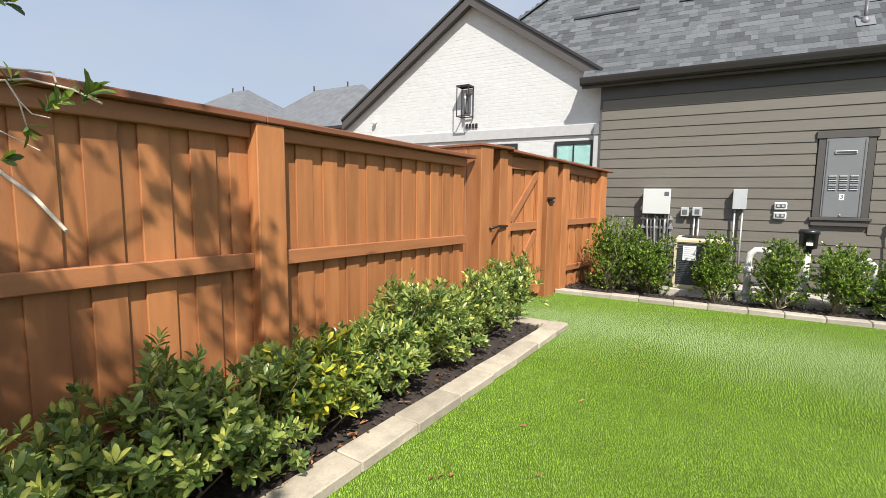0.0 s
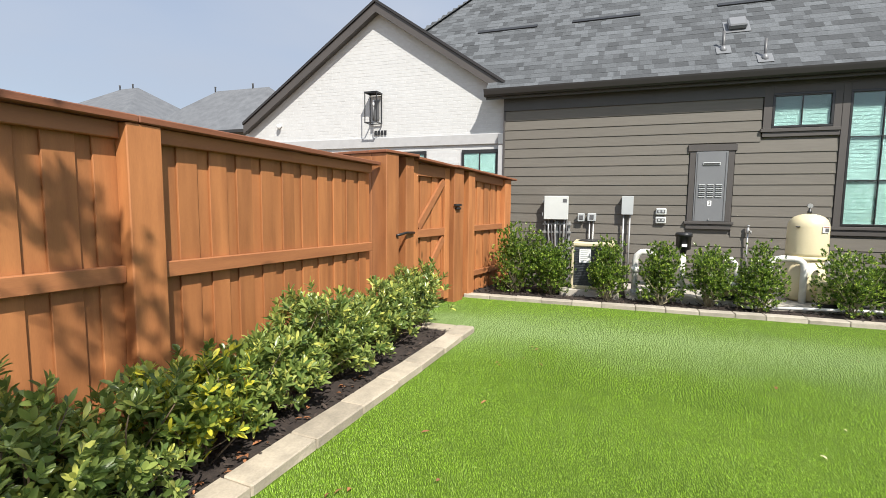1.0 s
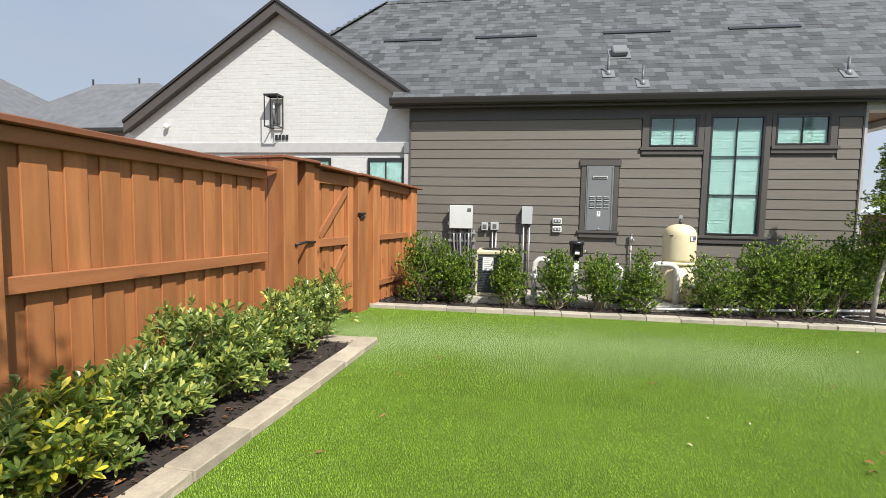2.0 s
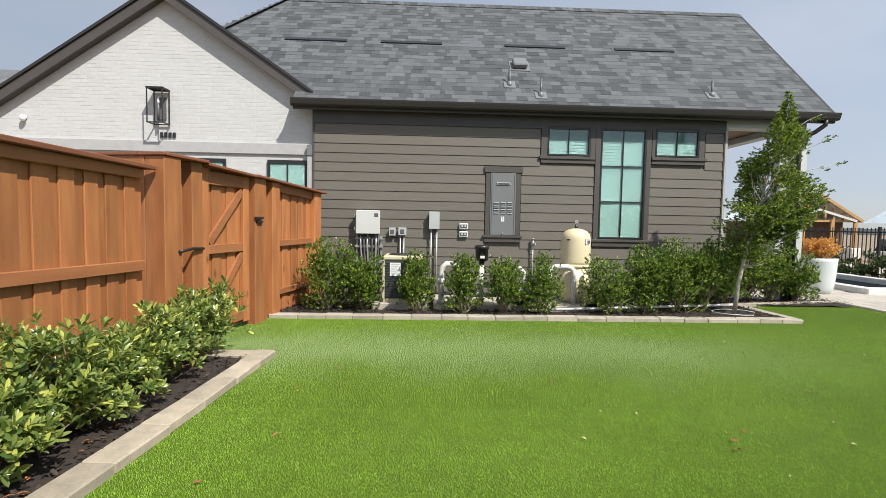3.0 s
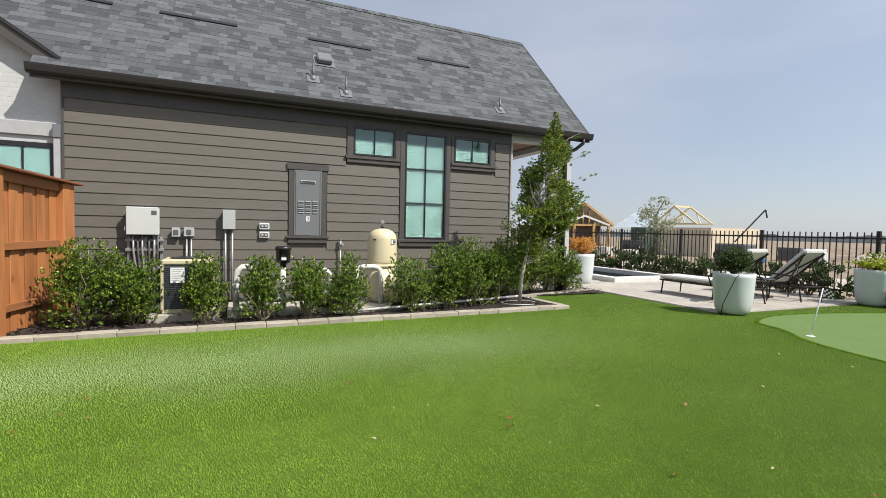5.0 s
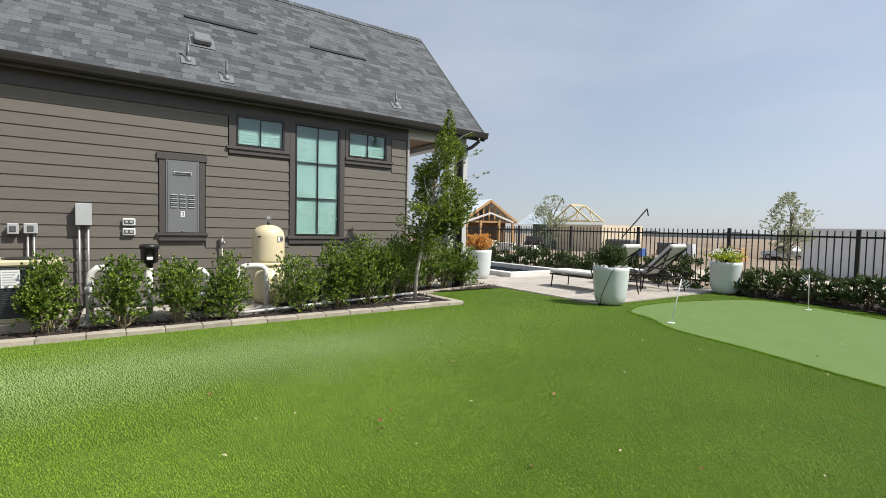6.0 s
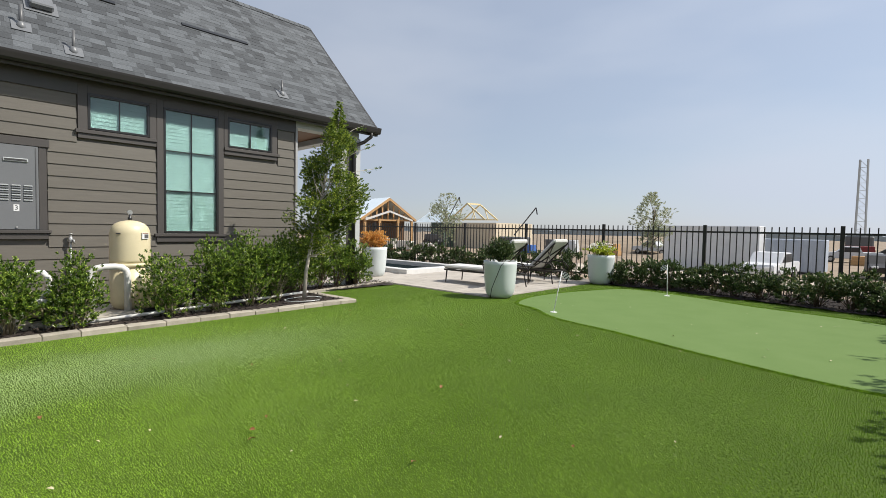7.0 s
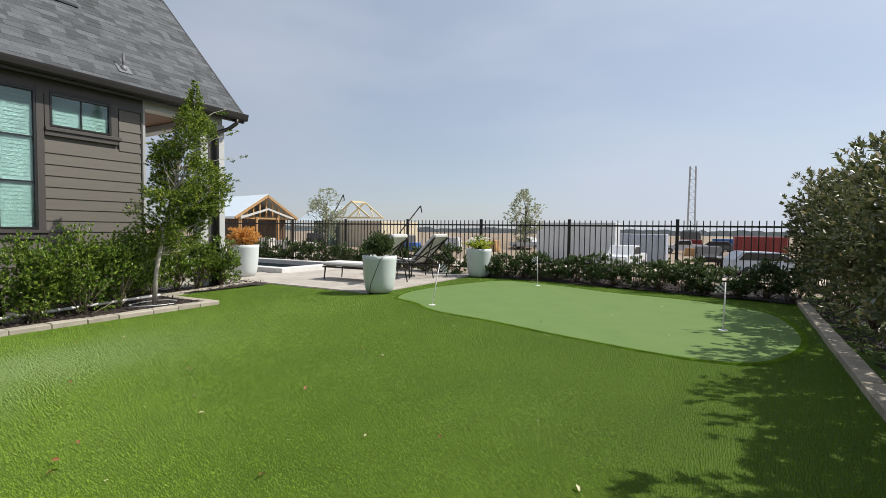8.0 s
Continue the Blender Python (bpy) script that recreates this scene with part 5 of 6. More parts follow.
# louvred water-heater door in its trim
pd = thing("access_panel", pose(3.29, FY, 1.205), "grey steel louvred water heater door, closed", "access panel")
part("door", B(-0.238, 0.238, -0.016, -0.002, 0.0, 1.163, 0.004), M_panel, pd)
part("edge", B(-0.215, -0.207, -0.022, -0.0162, 0.02, 1.14), M_metal_grey, pd)
part("edge", B(0.207, 0.215, -0.022, -0.0162, 0.02, 1.14), M_metal_grey, pd)
slot = bmesh.new()
box(slot, -0.13, 0.13, -0.032, -0.017, 0.93, 0.98, 0.007)
part("flue_slot", slot, M_box2, pd, "pale rimmed flue slot")
part("flue_slot", B(-0.115, 0.115, -0.034, -0.030, 0.942, 0.968), M_ink, pd)
for cx in (-0.125, 0.0, 0.125):
    for i in range(7):
        bm = B(-0.048, 0.048, -0.030, -0.0165, 0, 0.017, 0.004)
        part("louvre", bm, M_panel if i % 2 else M_box2, pd, m=pose(cx, 0, 0.40 + i * 0.033))
tag_ = part("number_tag", B(-0.03, 0.03, -0.0185, -0.0165, 0.255, 0.345), M_white, pd, "white tag with the digit 3")
fc = bpy.data.curves.new("digit", "FONT")
fc.body, fc.size, fc.extrude, fc.align_x, fc.align_y = "3", 0.085, 0.0006, "CENTER", "CENTER"
dg = new("digit", fc)
deps = bpy.context.evaluated_depsgraph_get()
digit_mesh = bpy.data.meshes.new_from_object(dg.evaluated_get(deps))
bpy.data.objects.remove(dg)
digit_mesh.materials.clear()
digit_mesh.materials.append(M_ink)
dob = new("digit", digit_mesh)
dob.parent = tag_
dob.matrix_basis = pose(0, -0.0195, 0.30, 90)
part("lock", lathe([(0.012, 0), (0.012, 0.012), (0.008, 0.014)], 12), M_conduit, pd, m=pose(0.0, -0.016, 0.03, 90))

# hose bib
t = thing("hose_bib", pose(3.87, FY, 0.80), "brass hose tap on a riser by the siding", "tap")
part("riser", tube([(0, -0.05, -0.7), (0, -0.05, 0.28)], 0.013, 8), M_conduit, t)
part("valve", lathe([(0.022, 0.22), (0.028, 0.24), (0.028, 0.29), (0.018, 0.30), (0.018, 0.34), (0.026, 0.345), (0.026, 0.355)], 10, at=(0, -0.05, 0)), M_conduit, t)
part("spout", tube([(0, -0.05, 0.26), (0.03, -0.09, 0.26), (0.035, -0.10, 0.21)], 0.012, 8), M_conduit, t)

# equipment pads
solid("equipment_pad", B(2.0, 5.35, 8.32, 9.45, -0.03, 0.10, 0.01), M_conc, "bare concrete pad under the pool equipment", "pad")
solid("equipment_pad", B(1.02, 1.90, 8.22, 9.2, -0.03, 0.14, 0.01), M_conc, "bare concrete pad under the heat pump", "pad")

# heat pump
hp = thing("heat_pump", pose(1.50, 8.62, 0.14), "cream and dark grey pool heat pump with white label", "heat pump")
W, D, Hh = 0.30, 0.30, 0.74
part("top_cover", B(-W - 0.012, W + 0.012, -D - 0.012, D + 0.012, Hh - 0.075, Hh, 0.02), M_cream_metal, hp)
part("base", B(-W - 0.006, W + 0.006, -D - 0.006, D + 0.006, 0, 0.055, 0.008), M_cream_metal, hp, "cream steel base pan")
for sx in (-1, 1):
    for sy in (-1, 1):
        part("corner_post", B(sx * W - 0.018, sx * W + 0.018, sy * D - 0.018, sy * D + 0.018, 0.056, Hh - 0.076, 0.004), M_cream_metal, hp)
part("coil", B(-W + 0.01, W - 0.01, -D + 0.01, D - 0.01, 0.056, Hh - 0.076), M_grille, hp, "dark finned coil")
for i in range(22):
    z = 0.08 + i * 0.026
    part("grille_wire", B(-W + 0.02, W - 0.02, -D - 0.006, -D + 0.002, z, z + 0.006), M_grille, hp)
lb = part("label", B(-0.20, -0.03, -D - 0.010, -D - 0.007, 0.42, 0.63), M_white, hp, "white data label")
for i in range(6):
    part("print_bar", B(-0.185, -0.05 - 0.02 * (i % 3), -D - 0.0115, -D - 0.0102, 0.60 - i * 0.03, 0.612 - i * 0.03), M_box2, lb)
fan = part("fan_guard", lathe([(0.24, Hh), (0.24, Hh + 0.012), (0.22, Hh + 0.014)], 28), M_black, hp)

# pvc manifold, canister, filter and pumps
pv = thing("pool_pipe", pose(2.12, 8.42, 0.1), "white pvc pool pipe bending over near the pad", "pipe")
part("riser", tube([(0, 0, -0.08), (0, 0, 0.52), (0.02, 0, 0.60), (0.08, 0, 0.655), (0.16, 0, 0.66)], 0.045, 12), M_pvc, pv)
part("coupling", lathe([(0.055, 0.34), (0.055, 0.42)], 14), M_pvc, pv)
part("union", lathe([(0.058, 0.0), (0.058, 0.07)], 14), M_box2, pv)
part("cross_pipe", tube([(0.16, 0, 0.66), (0.24, 0.02, 0.64), (0.27, 0.03, 0.55), (0.27, 0.03, -0.05)], 0.045, 12), M_pvc, pv)
part("branch", tube([(0.0, 0, 0.18), (0.35, 0.05, 0.18), (0.5, 0.05, 0.12)], 0.032, 10), M_pvc, pv)
cn = thing("chlorine_feeder", pose(2.77, 8.45, 0.1), "black lidded canister on a white pvc riser", "pool feeder")
part("riser", tube([(0, 0, -0.02), (0, 0, 0.64)], 0.042, 12), M_pvc, cn, "white pvc riser")
part("canister", lathe([(0.03, 0.62), (0.045, 0.66), (0.05, 0.70), (0.10, 0.72), (0.105, 0.90), (0.118, 0.905), (0.118, 0.945), (0.10, 0.965), (0.02, 0.97)], 22), M_black, cn, "black plastic canister")
part("label", B(-0.035, 0.035, -0.109, -0.100, 0.76, 0.80), M_white, cn)
part("tee", tube([(-0.25, 0, 0.16), (0.25, 0, 0.16)], 0.04, 10), M_pvc, cn)

ft = thing("pool_filter", pose(4.44, 8.88, 0.1), "cream pool filter tank with pressure gauge", "pool filter")
part("lower_tank", lathe([(0.18, 0.0), (0.22, 0.03), (0.245, 0.10), (0.25, 0.20), (0.25, 0.60)], 36), M_cream, ft)
part("clamp_band", lathe([(0.25, 0.60), (0.268, 0.605), (0.268, 0.65), (0.25, 0.655)], 36), M_cream, ft, "cream clamp band")
part("upper_tank", lathe([(0.25, 0.655), (0.252, 0.70), (0.25, 1.07), (0.242, 1.12), (0.222, 1.17), (0.18, 1.215), (0.12, 1.245), (0.05, 1.26), (0.03, 1.262)], 40), M_cream, ft)
part("valve", lathe([(0.028, 1.26), (0.028, 1.30), (0.016, 1.31), (0.016, 1.35)], 12), M_black, ft)
part("gauge", lathe([(0.034, -0.012), (0.036, 0.0), (0.034, 0.012)], 18), M_conduit, ft, "round pressure gauge", pose(0, 0, 1.375, 90))
la = part("label", B(-0.055, 0.055, -0.012, 0.0, 0, 0.09), M_white, ft, "small printed label", pose(0.13, -0.213, 1.0, 0, 0, 32))
part("print_bar", B(-0.018, 0.05, -0.0135, -0.0122, 0.01, 0.065), M_metal_grey, la)
part("print_bar", B(-0.05, 0.05, -0.0135, -0.0122, 0.072, 0.082), M_dry_leaf, la)
part("handle", B(-0.21, -0.16, -0.20, -0.17, 1.07, 1.085, 0.004), M_black, ft)
part("inlet_pipe", tube([(-0.52, -0.28, -0.05), (-0.52, -0.28, 0.50), (-0.50, -0.28, 0.57), (-0.45, -0.28, 0.61), (-0.38, -0.28, 0.625), (-0.24, -0.28, 0.625), (-0.17, -0.28, 0.61), (-0.12, -0.28, 0.57), (-0.10, -0.28, 0.50), (-0.10, -0.28, -0.05)], 0.044, 14), M_pvc, ft)


def pump(x, y, rz, seed):
    p = thing("pool_pump", pose(x, y, 0.1, 0, 0, rz), "cream pool pump with black motor", "pump", "pool pumps")
    part("strainer", lathe([(0.09, 0.05), (0.105, 0.08), (0.105, 0.30), (0.115, 0.31), (0.115, 0.34), (0.06, 0.36)], 20), M_cream, p)
    part("motor", tube([(0.12, 0, 0.18), (0.48, 0, 0.18)], 0.10, 18), M_black, p, "black motor")
    part("volute", lathe([(0.13, -0.05), (0.14, 0), (0.13, 0.05)], 20), M_cream, p, m=pose(0.14, 0, 0.18, 0, 90))
    part("foot", B(-0.08, 0.46, -0.09, 0.09, 0.0, 0.05, 0.01), M_black, p)
    part("outlet", tube([(0.14, 0, 0.30), (0.14, 0, 0.52), (0.10, 0.04, 0.58), (0.0, 0.12, 0.58)], 0.038, 10), M_pvc, p)
    return p


pump(4.55, 8.42, -5, 0)
pump(3.35, 8.55, 12, 1)
t = thing("pool_pipe", pose(3.45, 8.36, 0.1), "white pvc elbows low over the pad", "pipe")
part("elbow", tube([(-0.3, 0.1, 0.12), (-0.05, 0.0, 0.25), (0.05, -0.03, 0.22), (0.08, -0.05, 0.02)], 0.045, 12), M_pvc, t)
part("elbow", tube([(0.12, 0.1, 0.02), (0.14, 0.08, 0.30), (0.05, 0.06, 0.36), (-0.1, 0.06, 0.30)], 0.045, 12), M_pvc, t)
part("union", lathe([(0.062, 0), (0.062, 0.06)], 14), M_metal_grey, t, m=pose(0.08, -0.05, 0.04))
t = thing("pool_pipe", pose(5.1, 8.3, 0.08), "grey and white pipe run across the bed", "pipe")
part("run", tube([(-1.6, -0.22, 0.0), (-0.4, -0.12, 0.03), (1.2, 0.1, 0.05), (2.0, 0.22, 0.06)], 0.022, 8), M_pvc, t)
part("riser", tube([(-0.15, 0.1, 0.0), (-0.15, 0.1, 0.45)], 0.03, 8), M_box2, t)
part("riser", tube([(0.05, 0.15, 0.0), (0.05, 0.15, 0.38)], 0.03, 8), M_black, t)
# drip line round the young tree
t = thing("drip_hose", pose(6.85, 8.22, 0.065), "thin pale irrigation hose round the tree", "hose")
part("hose", tube([(0.34 * math.cos(a / 10 * 5.2), 0.26 * math.sin(a / 10 * 5.2), 0.004 * math.sin(a)) for a in range(11)], 0.008, 6), M_box, t)

# ---------- wall lantern, number bars and camera-like sensor ----------
ln = thing("wall_lantern", pose(-3.0, GY + 0.002, 3.10), "tall black-framed glass wall lantern", "wall lamp")
part("backplate", B(-0.07, 0.07, -0.02, 0.0, 0.1, 0.5, 0.003), M_metal_grey, ln)
bm = bmesh.new()
for x in (-0.135, 0.135):
    for y in (-0.26, -0.03):
        box(bm, x - 0.008, x + 0.008, y - 0.008, y + 0.008, 0.0, 0.62)
part("frame", bm, M_frame, ln)
for z in (0.0, 0.602):
    bm = bmesh.new()
    box(bm, -0.146, 0.146, -0.271, -0.249, z, z + 0.018)
    box(bm, -0.146, 0.146, -0.041, -0.019, z, z + 0.018)
    box(bm, -0.146, -0.124, -0.249, -0.041, z, z + 0.018)
    box(bm, 0.124, 0.146, -0.249, -0.041, z, z + 0.018)
    part("rim", bm, M_frame, ln)
part("top_plate", B(-0.15, 0.15, -0.275, -0.015, 0.6205, 0.632), M_frame, ln)
part("candle", lathe([(0.022, 0.06), (0.022, 0.34), (0.01, 0.35)], 12, at=(0, -0.14, 0)), M_metal_grey, ln)
part("bulb", lathe([(0.012, 0.35), (0.022, 0.40), (0.016, 0.46), (0.004, 0.49)], 12, at=(0, -0.14, 0)), M_white, ln, "pale glass bulb")
nb = thing("number_sign", pose(-2.90, GY + 0.002, 2.88), "small dark house number shown as plain bars", "sign")
for i in range(4):
    part("bar", B(-0.145 + i * 0.075, -0.09 + i * 0.075, -0.018, -0.004, 0, 0.095, 0.003), M_black, nb)
t = thing("sensor_light", pose(-5.45, GY + 0.002, 3.18), "small white round security sensor under the eave", "sensor")
part("mount", lathe([(0.04, 0), (0.04, 0.03)], 14), M_white, t, m=pose(0, 0, 0, 90))
part("head", lathe([(0.02, -0.05), (0.045, -0.03), (0.05, 0.03), (0.03, 0.05)], 16), M_white, t, m=pose(0, -0.06, -0.02))

# ---------- planters ----------
def planter(x, y, z, r, h, label):
    t = thing("planter", pose(x, y, z), label, "planter", "terrace planters")
    part("pot", lathe([(r * 0.50, 0.0), (r * 0.60, 0.008), (r * 0.70, 0.035 * h), (r * 0.78, 0.08 * h), (r * 0.845, 0.15 * h), (r * 0.89, 0.25 * h), (r * 0.95, 0.5 * h), (r, 0.9 * h), (r * 1.015, h), (r * 0.93, h), (r * 0.9, h * 0.93), (r * 0.05, h * 0.92)], 48), M_pot, t)
    part("soil", lathe([(r * 0.89, h * 0.921), (r * 0.85, h * 0.935), (r * 0.02, h * 0.95)], 24), M_mulch, t, "dark potting soil")
    return t


planter(10.08, 6.42, 0.0, 0.325, 0.72, "tall pale blue-grey planter with a clipped ball shrub")
shrub(pose(10.08, 6.42, 0.68), 301, 0.29, 0.29, 0.48, 1700, 8, 0.030, 0.016, L_hedge, "rounded dark green boxwood in the planter", "boxwood", z0=0.02, lift=0.5, tuft=0.10, crowd=3)
part("hose", tube([(-0.20, -0.24, 0.715), (-0.30, -0.24, 0.66), (-0.37, -0.19, 0.45), (-0.42, -0.12, 0.22), (-0.44, -0.1, 0.01)], 0.007, 6), M_black,
     thing("irrigation_hose", pose(10.08, 6.42, 0), "thin black irrigation hose over the planter rim", "hose"))
planter(14.0, 6.15, 0.0, 0.33, 0.74, "tall pale blue-grey planter with yellow flowering plants")
shrub(pose(14.0, 6.15, 0.70), 303, 0.16, 0.16, 0.42, 160, 8, 0.035, 0.018, L_bed, "small dark green cone shrub in the planter", "boxwood", z0=0.04)
shrub(pose(14.0, 6.15, 0.68), 304, 0.40, 0.40, 0.32, 260, 7, 0.06, 0.03, L_yellow, "yellow-green trailing plant with white blooms", "bedding_plant", z0=0.02)
bl = np.random.default_rng(8)
fl = thing("flowers", pose(14.0, 6.15, 0.70), "white flowers standing over the planter", "flowers")
n = 190
a = bl.uniform(0, 6.28, n)
tp = np.column_stack([0.33 * np.cos(a) * bl.uniform(0.4, 1.1, n), 0.33 * np.sin(a) * bl.uniform(0.4, 1.1, n), bl.uniform(0.14, 0.34, n)])
pos, dr, up = rosettes(bl, tp, np.tile([[0, 0, 1.0]], (n, 1)), 6, 0.003, 1.2)
ob = new("petals", leaves("petals", pos, dr, up, np.full(len(pos), 0.024), np.full(len(pos), 0.014), L_flower))
ob.parent = fl
planter(10.55, 10.95, 0.0, 0.34, 0.80, "tall white planter with an orange leafy shrub")
shrub(pose(10.55, 10.95, 0.74), 306, 0.40, 0.40, 0.52, 620, 8, 0.045, 0.024, L_orange, "rounded orange-leaved shrub in the planter", "ornamental_shrub", z0=0.03, lift=0.5, tuft=0.11, crowd=3)


# ---------- sun loungers ----------
def lounger(x, y, rz):
    t = thing("sun_lounger", pose(x, y, 0.008, 0, 0, rz), "dark metal sun lounger with pale cushions, back raised", "sun lounger", "terrace loungers")
    # local y runs from the head (0) to the foot (2.0)
    hw = 0.33
    part("frame", B(-hw, -hw + 0.04, 0.05, 2.0, 0.30, 0.34, 0.006), M_lounge, t)
    part("frame", B(hw - 0.04, hw, 0.05, 2.0, 0.30, 0.34, 0.006), M_lounge, t)
    for y_ in (0.05, 0.72, 1.35, 1.96):
        part("cross_bar", B(-hw + 0.04, hw - 0.04, y_, y_ + 0.035, 0.30, 0.335, 0.004), M_lounge, t)
    for sx in (-1, 1):
        for y0, lean in ((0.10, -0.06), (0.70, 0.02), (1.92, 0.03)):
            bm = tube([(sx * (hw - 0.02), y0, 0.31), (sx * (hw - 0.015), y0 + lean * 0.4, 0.16), (sx * (hw - 0.01), y0 + lean, 0.0)], 0.017, 8, None, [0.019, 0.016, 0.014])
            part("leg", bm, M_lounge, t)
        part("armrest", tube([(sx * hw, 0.75, 0.33), (sx * (hw + 0.03), 0.80, 0.52), (sx * (hw + 0.03), 0.60, 0.56), (sx * (hw + 0.02), 0.15, 0.53), (sx * hw, 0.02, 0.42), (sx * hw, 0.08, 0.31)], 0.016, 8), M_lounge, t)
        part("back_stay", tube([(sx * (hw - 0.05), 0.08, 0.34), (sx * (hw - 0.06), 0.22, 0.80)], 0.012, 6), M_lounge, t)
    a, b = Vector((0, 0.72, 0.345)), Vector((0, 0.02, 1.02))
    for sx in (-1, 1):
        bm = bmesh.new()
        bar(bm, (sx * (hw - 0.03), a.y, a.z), (sx * (hw - 0.03), b.y, b.z), 0.035, 0.03)
        part("back_frame", bm, M_lounge, t)
    bm = bmesh.new()
    bar(bm, (-hw + 0.03, b.y + 0.04, b.z - 0.04), (hw - 0.03, a.y, a.z), 0.02, 0.03)
    bar(bm, (hw - 0.03, b.y + 0.04, b.z - 0.04), (-hw + 0.03, a.y, a.z), 0.02, 0.03)
    part("back_brace", bm, M_lounge, t)
    part("seat_cushion", B(-hw + 0.02, hw - 0.02, 0.74, 2.03, 0.345, 0.435, 0.03), M_cushion, t)
    L = (b - a).length
    ang = math.degrees(math.atan2(b.z - a.z, b.y - a.y))
    part("back_cushion", B(-hw + 0.03, hw - 0.03, 0.0, L + 0.05, 0.022 - 0.13, 0.022 - 0.035, 0.03), M_cushion, t, m=pose(0, a.y, a.z, ang))
    return t


l1 = lounger(11.45, 6.85, 2)
copy_thing(l1, pose(13.1, 6.75, 0.008, 0, 0, -3))
# side table between them
t = thing("side_table", pose(12.35, 7.35, 0.008), "small dark metal side table between loungers", "table")
part("tabletop", lathe([(0.24, 0.44), (0.25, 0.45), (0.25, 0.465), (0.24, 0.47)], 28), M_lounge, t)
for i in range(3):
    a = i * 2.094
    part("leg", tube([(0.18 * math.cos(a), 0.18 * math.sin(a), 0.44), (0.21 * math.cos(a), 0.21 * math.sin(a), 0.0)], 0.012, 6), M_lounge, t)

# ---------- pool ----------
pool = thing("pool", pose(0, 0, 0), "dark-tiled pool with raised white coping", "pool", kind="structure")
px0, px1, py0, py1, pz = 11.55, 13.95, 10.75, 17.5, 0.15
part("coping", B(px0, px1, py0, py0 + 0.28, -0.05, pz, 0.012), M_coping, pool, "white raised coping")
part("coping", B(px0, px0 + 0.28, py0 + 0.282, py1, -0.05, pz, 0.012), M_coping, pool)
part("coping", B(px1 - 0.28, px1, py0 + 0.282, py1, -0.05, pz + 0.02, 0.012), M_coping, pool)
part("coping", B(px0 + 0.282, px1 - 0.282, py1 - 0.28, py1, -0.05, pz, 0.012), M_coping, pool)
part("water", B(px0 + 0.27, px1 - 0.27, py0 + 0.27, py1 - 0.27, -0.04, 0.03), M_water, pool, "dark still water")

# ---------- putting flags ----------
def flag(x, y, lean, h, rz):
    t = thing("putting_flag", pose(x, y, 0.006), "short putting flag with black and white checks", "golf flag", "putting flags")
    part("cup", lathe([(0.055, -0.004), (0.055, 0.003), (0.045, 0.004)], 20), M_white, t, "white cup rim")
    top = Vector((lean[0], lean[1], h))
    part("stick", tube([(0, 0, 0), top * 0.5, top], 0.008, 8), M_white, t, "thin white stick")
    fl_ = part("flag", B(0.0, 0.002, -0.001, 0.0, 0.0, 0.001), M_white, t, "checked black and white flag", pose(top.x, top.y, top.z - 0.17, 0, 0, rz))
    for i in range(5):
        for j in range(4):
            y0 = 0.012 * math.sin(i * 1.1)
            part("check", B(0.008 + i * 0.023, 0.0305 + i * 0.023, y0, y0 + 0.003, 0.06 + j * 0.027 - i * 0.008, 0.0865 + j * 0.027 - i * 0.008), M_ink if (i + j) % 2 else M_white, fl_)
    return t


flag(9.38, 4.82, (0.20, -0.02), 0.66, -70)
flag(13.0, 4.22, (0.0, 0.02), 0.66, 120)
flag(9.72, 0.73, (0.10, -0.01), 0.60, 118)

# ---------- beyond the fence ----------
SZ = -1.6
# house under construction with bare timber gable
bh = thing("house_under_construction", pose(55, 62.9, SZ, 0, 0, 80), "unfinished timber-framed house with pale roof sheets", "house")
m_sheet = mat("pale_roof_sheet", (0.76, 0.84, 0.89), (0.70, 0.79, 0.85), 0.5, 1.5, 20, 0.05)
m_wrap = mat("green_wall_sheathing", (0.075, 0.115, 0.085), (0.06, 0.09, 0.07), 0.7, 1.5, 20, 0.05)
# new timber darkened: the shade inside the gable is put into this colour
m_inner = mat("shaded_timber_wall", (0.15, 0.085, 0.045), (0.09, 0.052, 0.03), 0.85, 0.8, 6, 0.1)
m_osb = mat("cream_wall_sheathing", (0.62, 0.54, 0.40), (0.53, 0.45, 0.33), 0.8, 1.2, 18, 0.05)
for sgn in (-1, 1):
    part("roof", poly_prism([(0, 8.1), (sgn * 5.5, 4.4), (sgn * 5.5, 4.2), (0, 7.9)], 0.0, 16, "x"), m_sheet, bh, "pale blue roof sheets")
    bm = bmesh.new()
    bar(bm, (-0.1, 0, 7.8), (-0.1, sgn * 5.4, 4.2), 0.3, 0.35)
    part("rafter", bm, M_wood_new, bh)
    bm = bmesh.new()
    bar(bm, (-0.2, 0, 5.7), (-0.2, sgn * 4.6, 4.2), 0.3, 0.30)
    part("rafter", bm, M_cushion, bh)
    for k in (4.6, 1.8):
        part("post", B(-0.15, 0.15, sgn * k - 0.2, sgn * k + 0.2, 0, 4.4), M_wood_new, bh)
for i in range(-4, 5):
    y_ = i * 1.1
    part("stud", B(0.3, 0.5, y_ - 0.12, y_ + 0.12, 4.2, 7.5 - abs(y_) * 0.66), M_wood_new, bh)
part("tie_beam", B(0.0, 0.3, -5.3, 5.3, 4.05, 4.3), M_wood_new, bh)
part("wall", B(3.0, 15.5, -5.0, 5.0, 0, 4.1), m_inner, bh, "brown timber wall in shade")
bm = bmesh.new()
q = [bm.verts.new(p) for p in ((1.5, -11.0, 3.9), (1.5, -5.0, 3.9), (7, -4.0, 6.45), (7, -11.0, 6.45))]
bm.faces.new(q)
bmesh.ops.solidify(bm, geom=list(bm.faces), thickness=0.2)
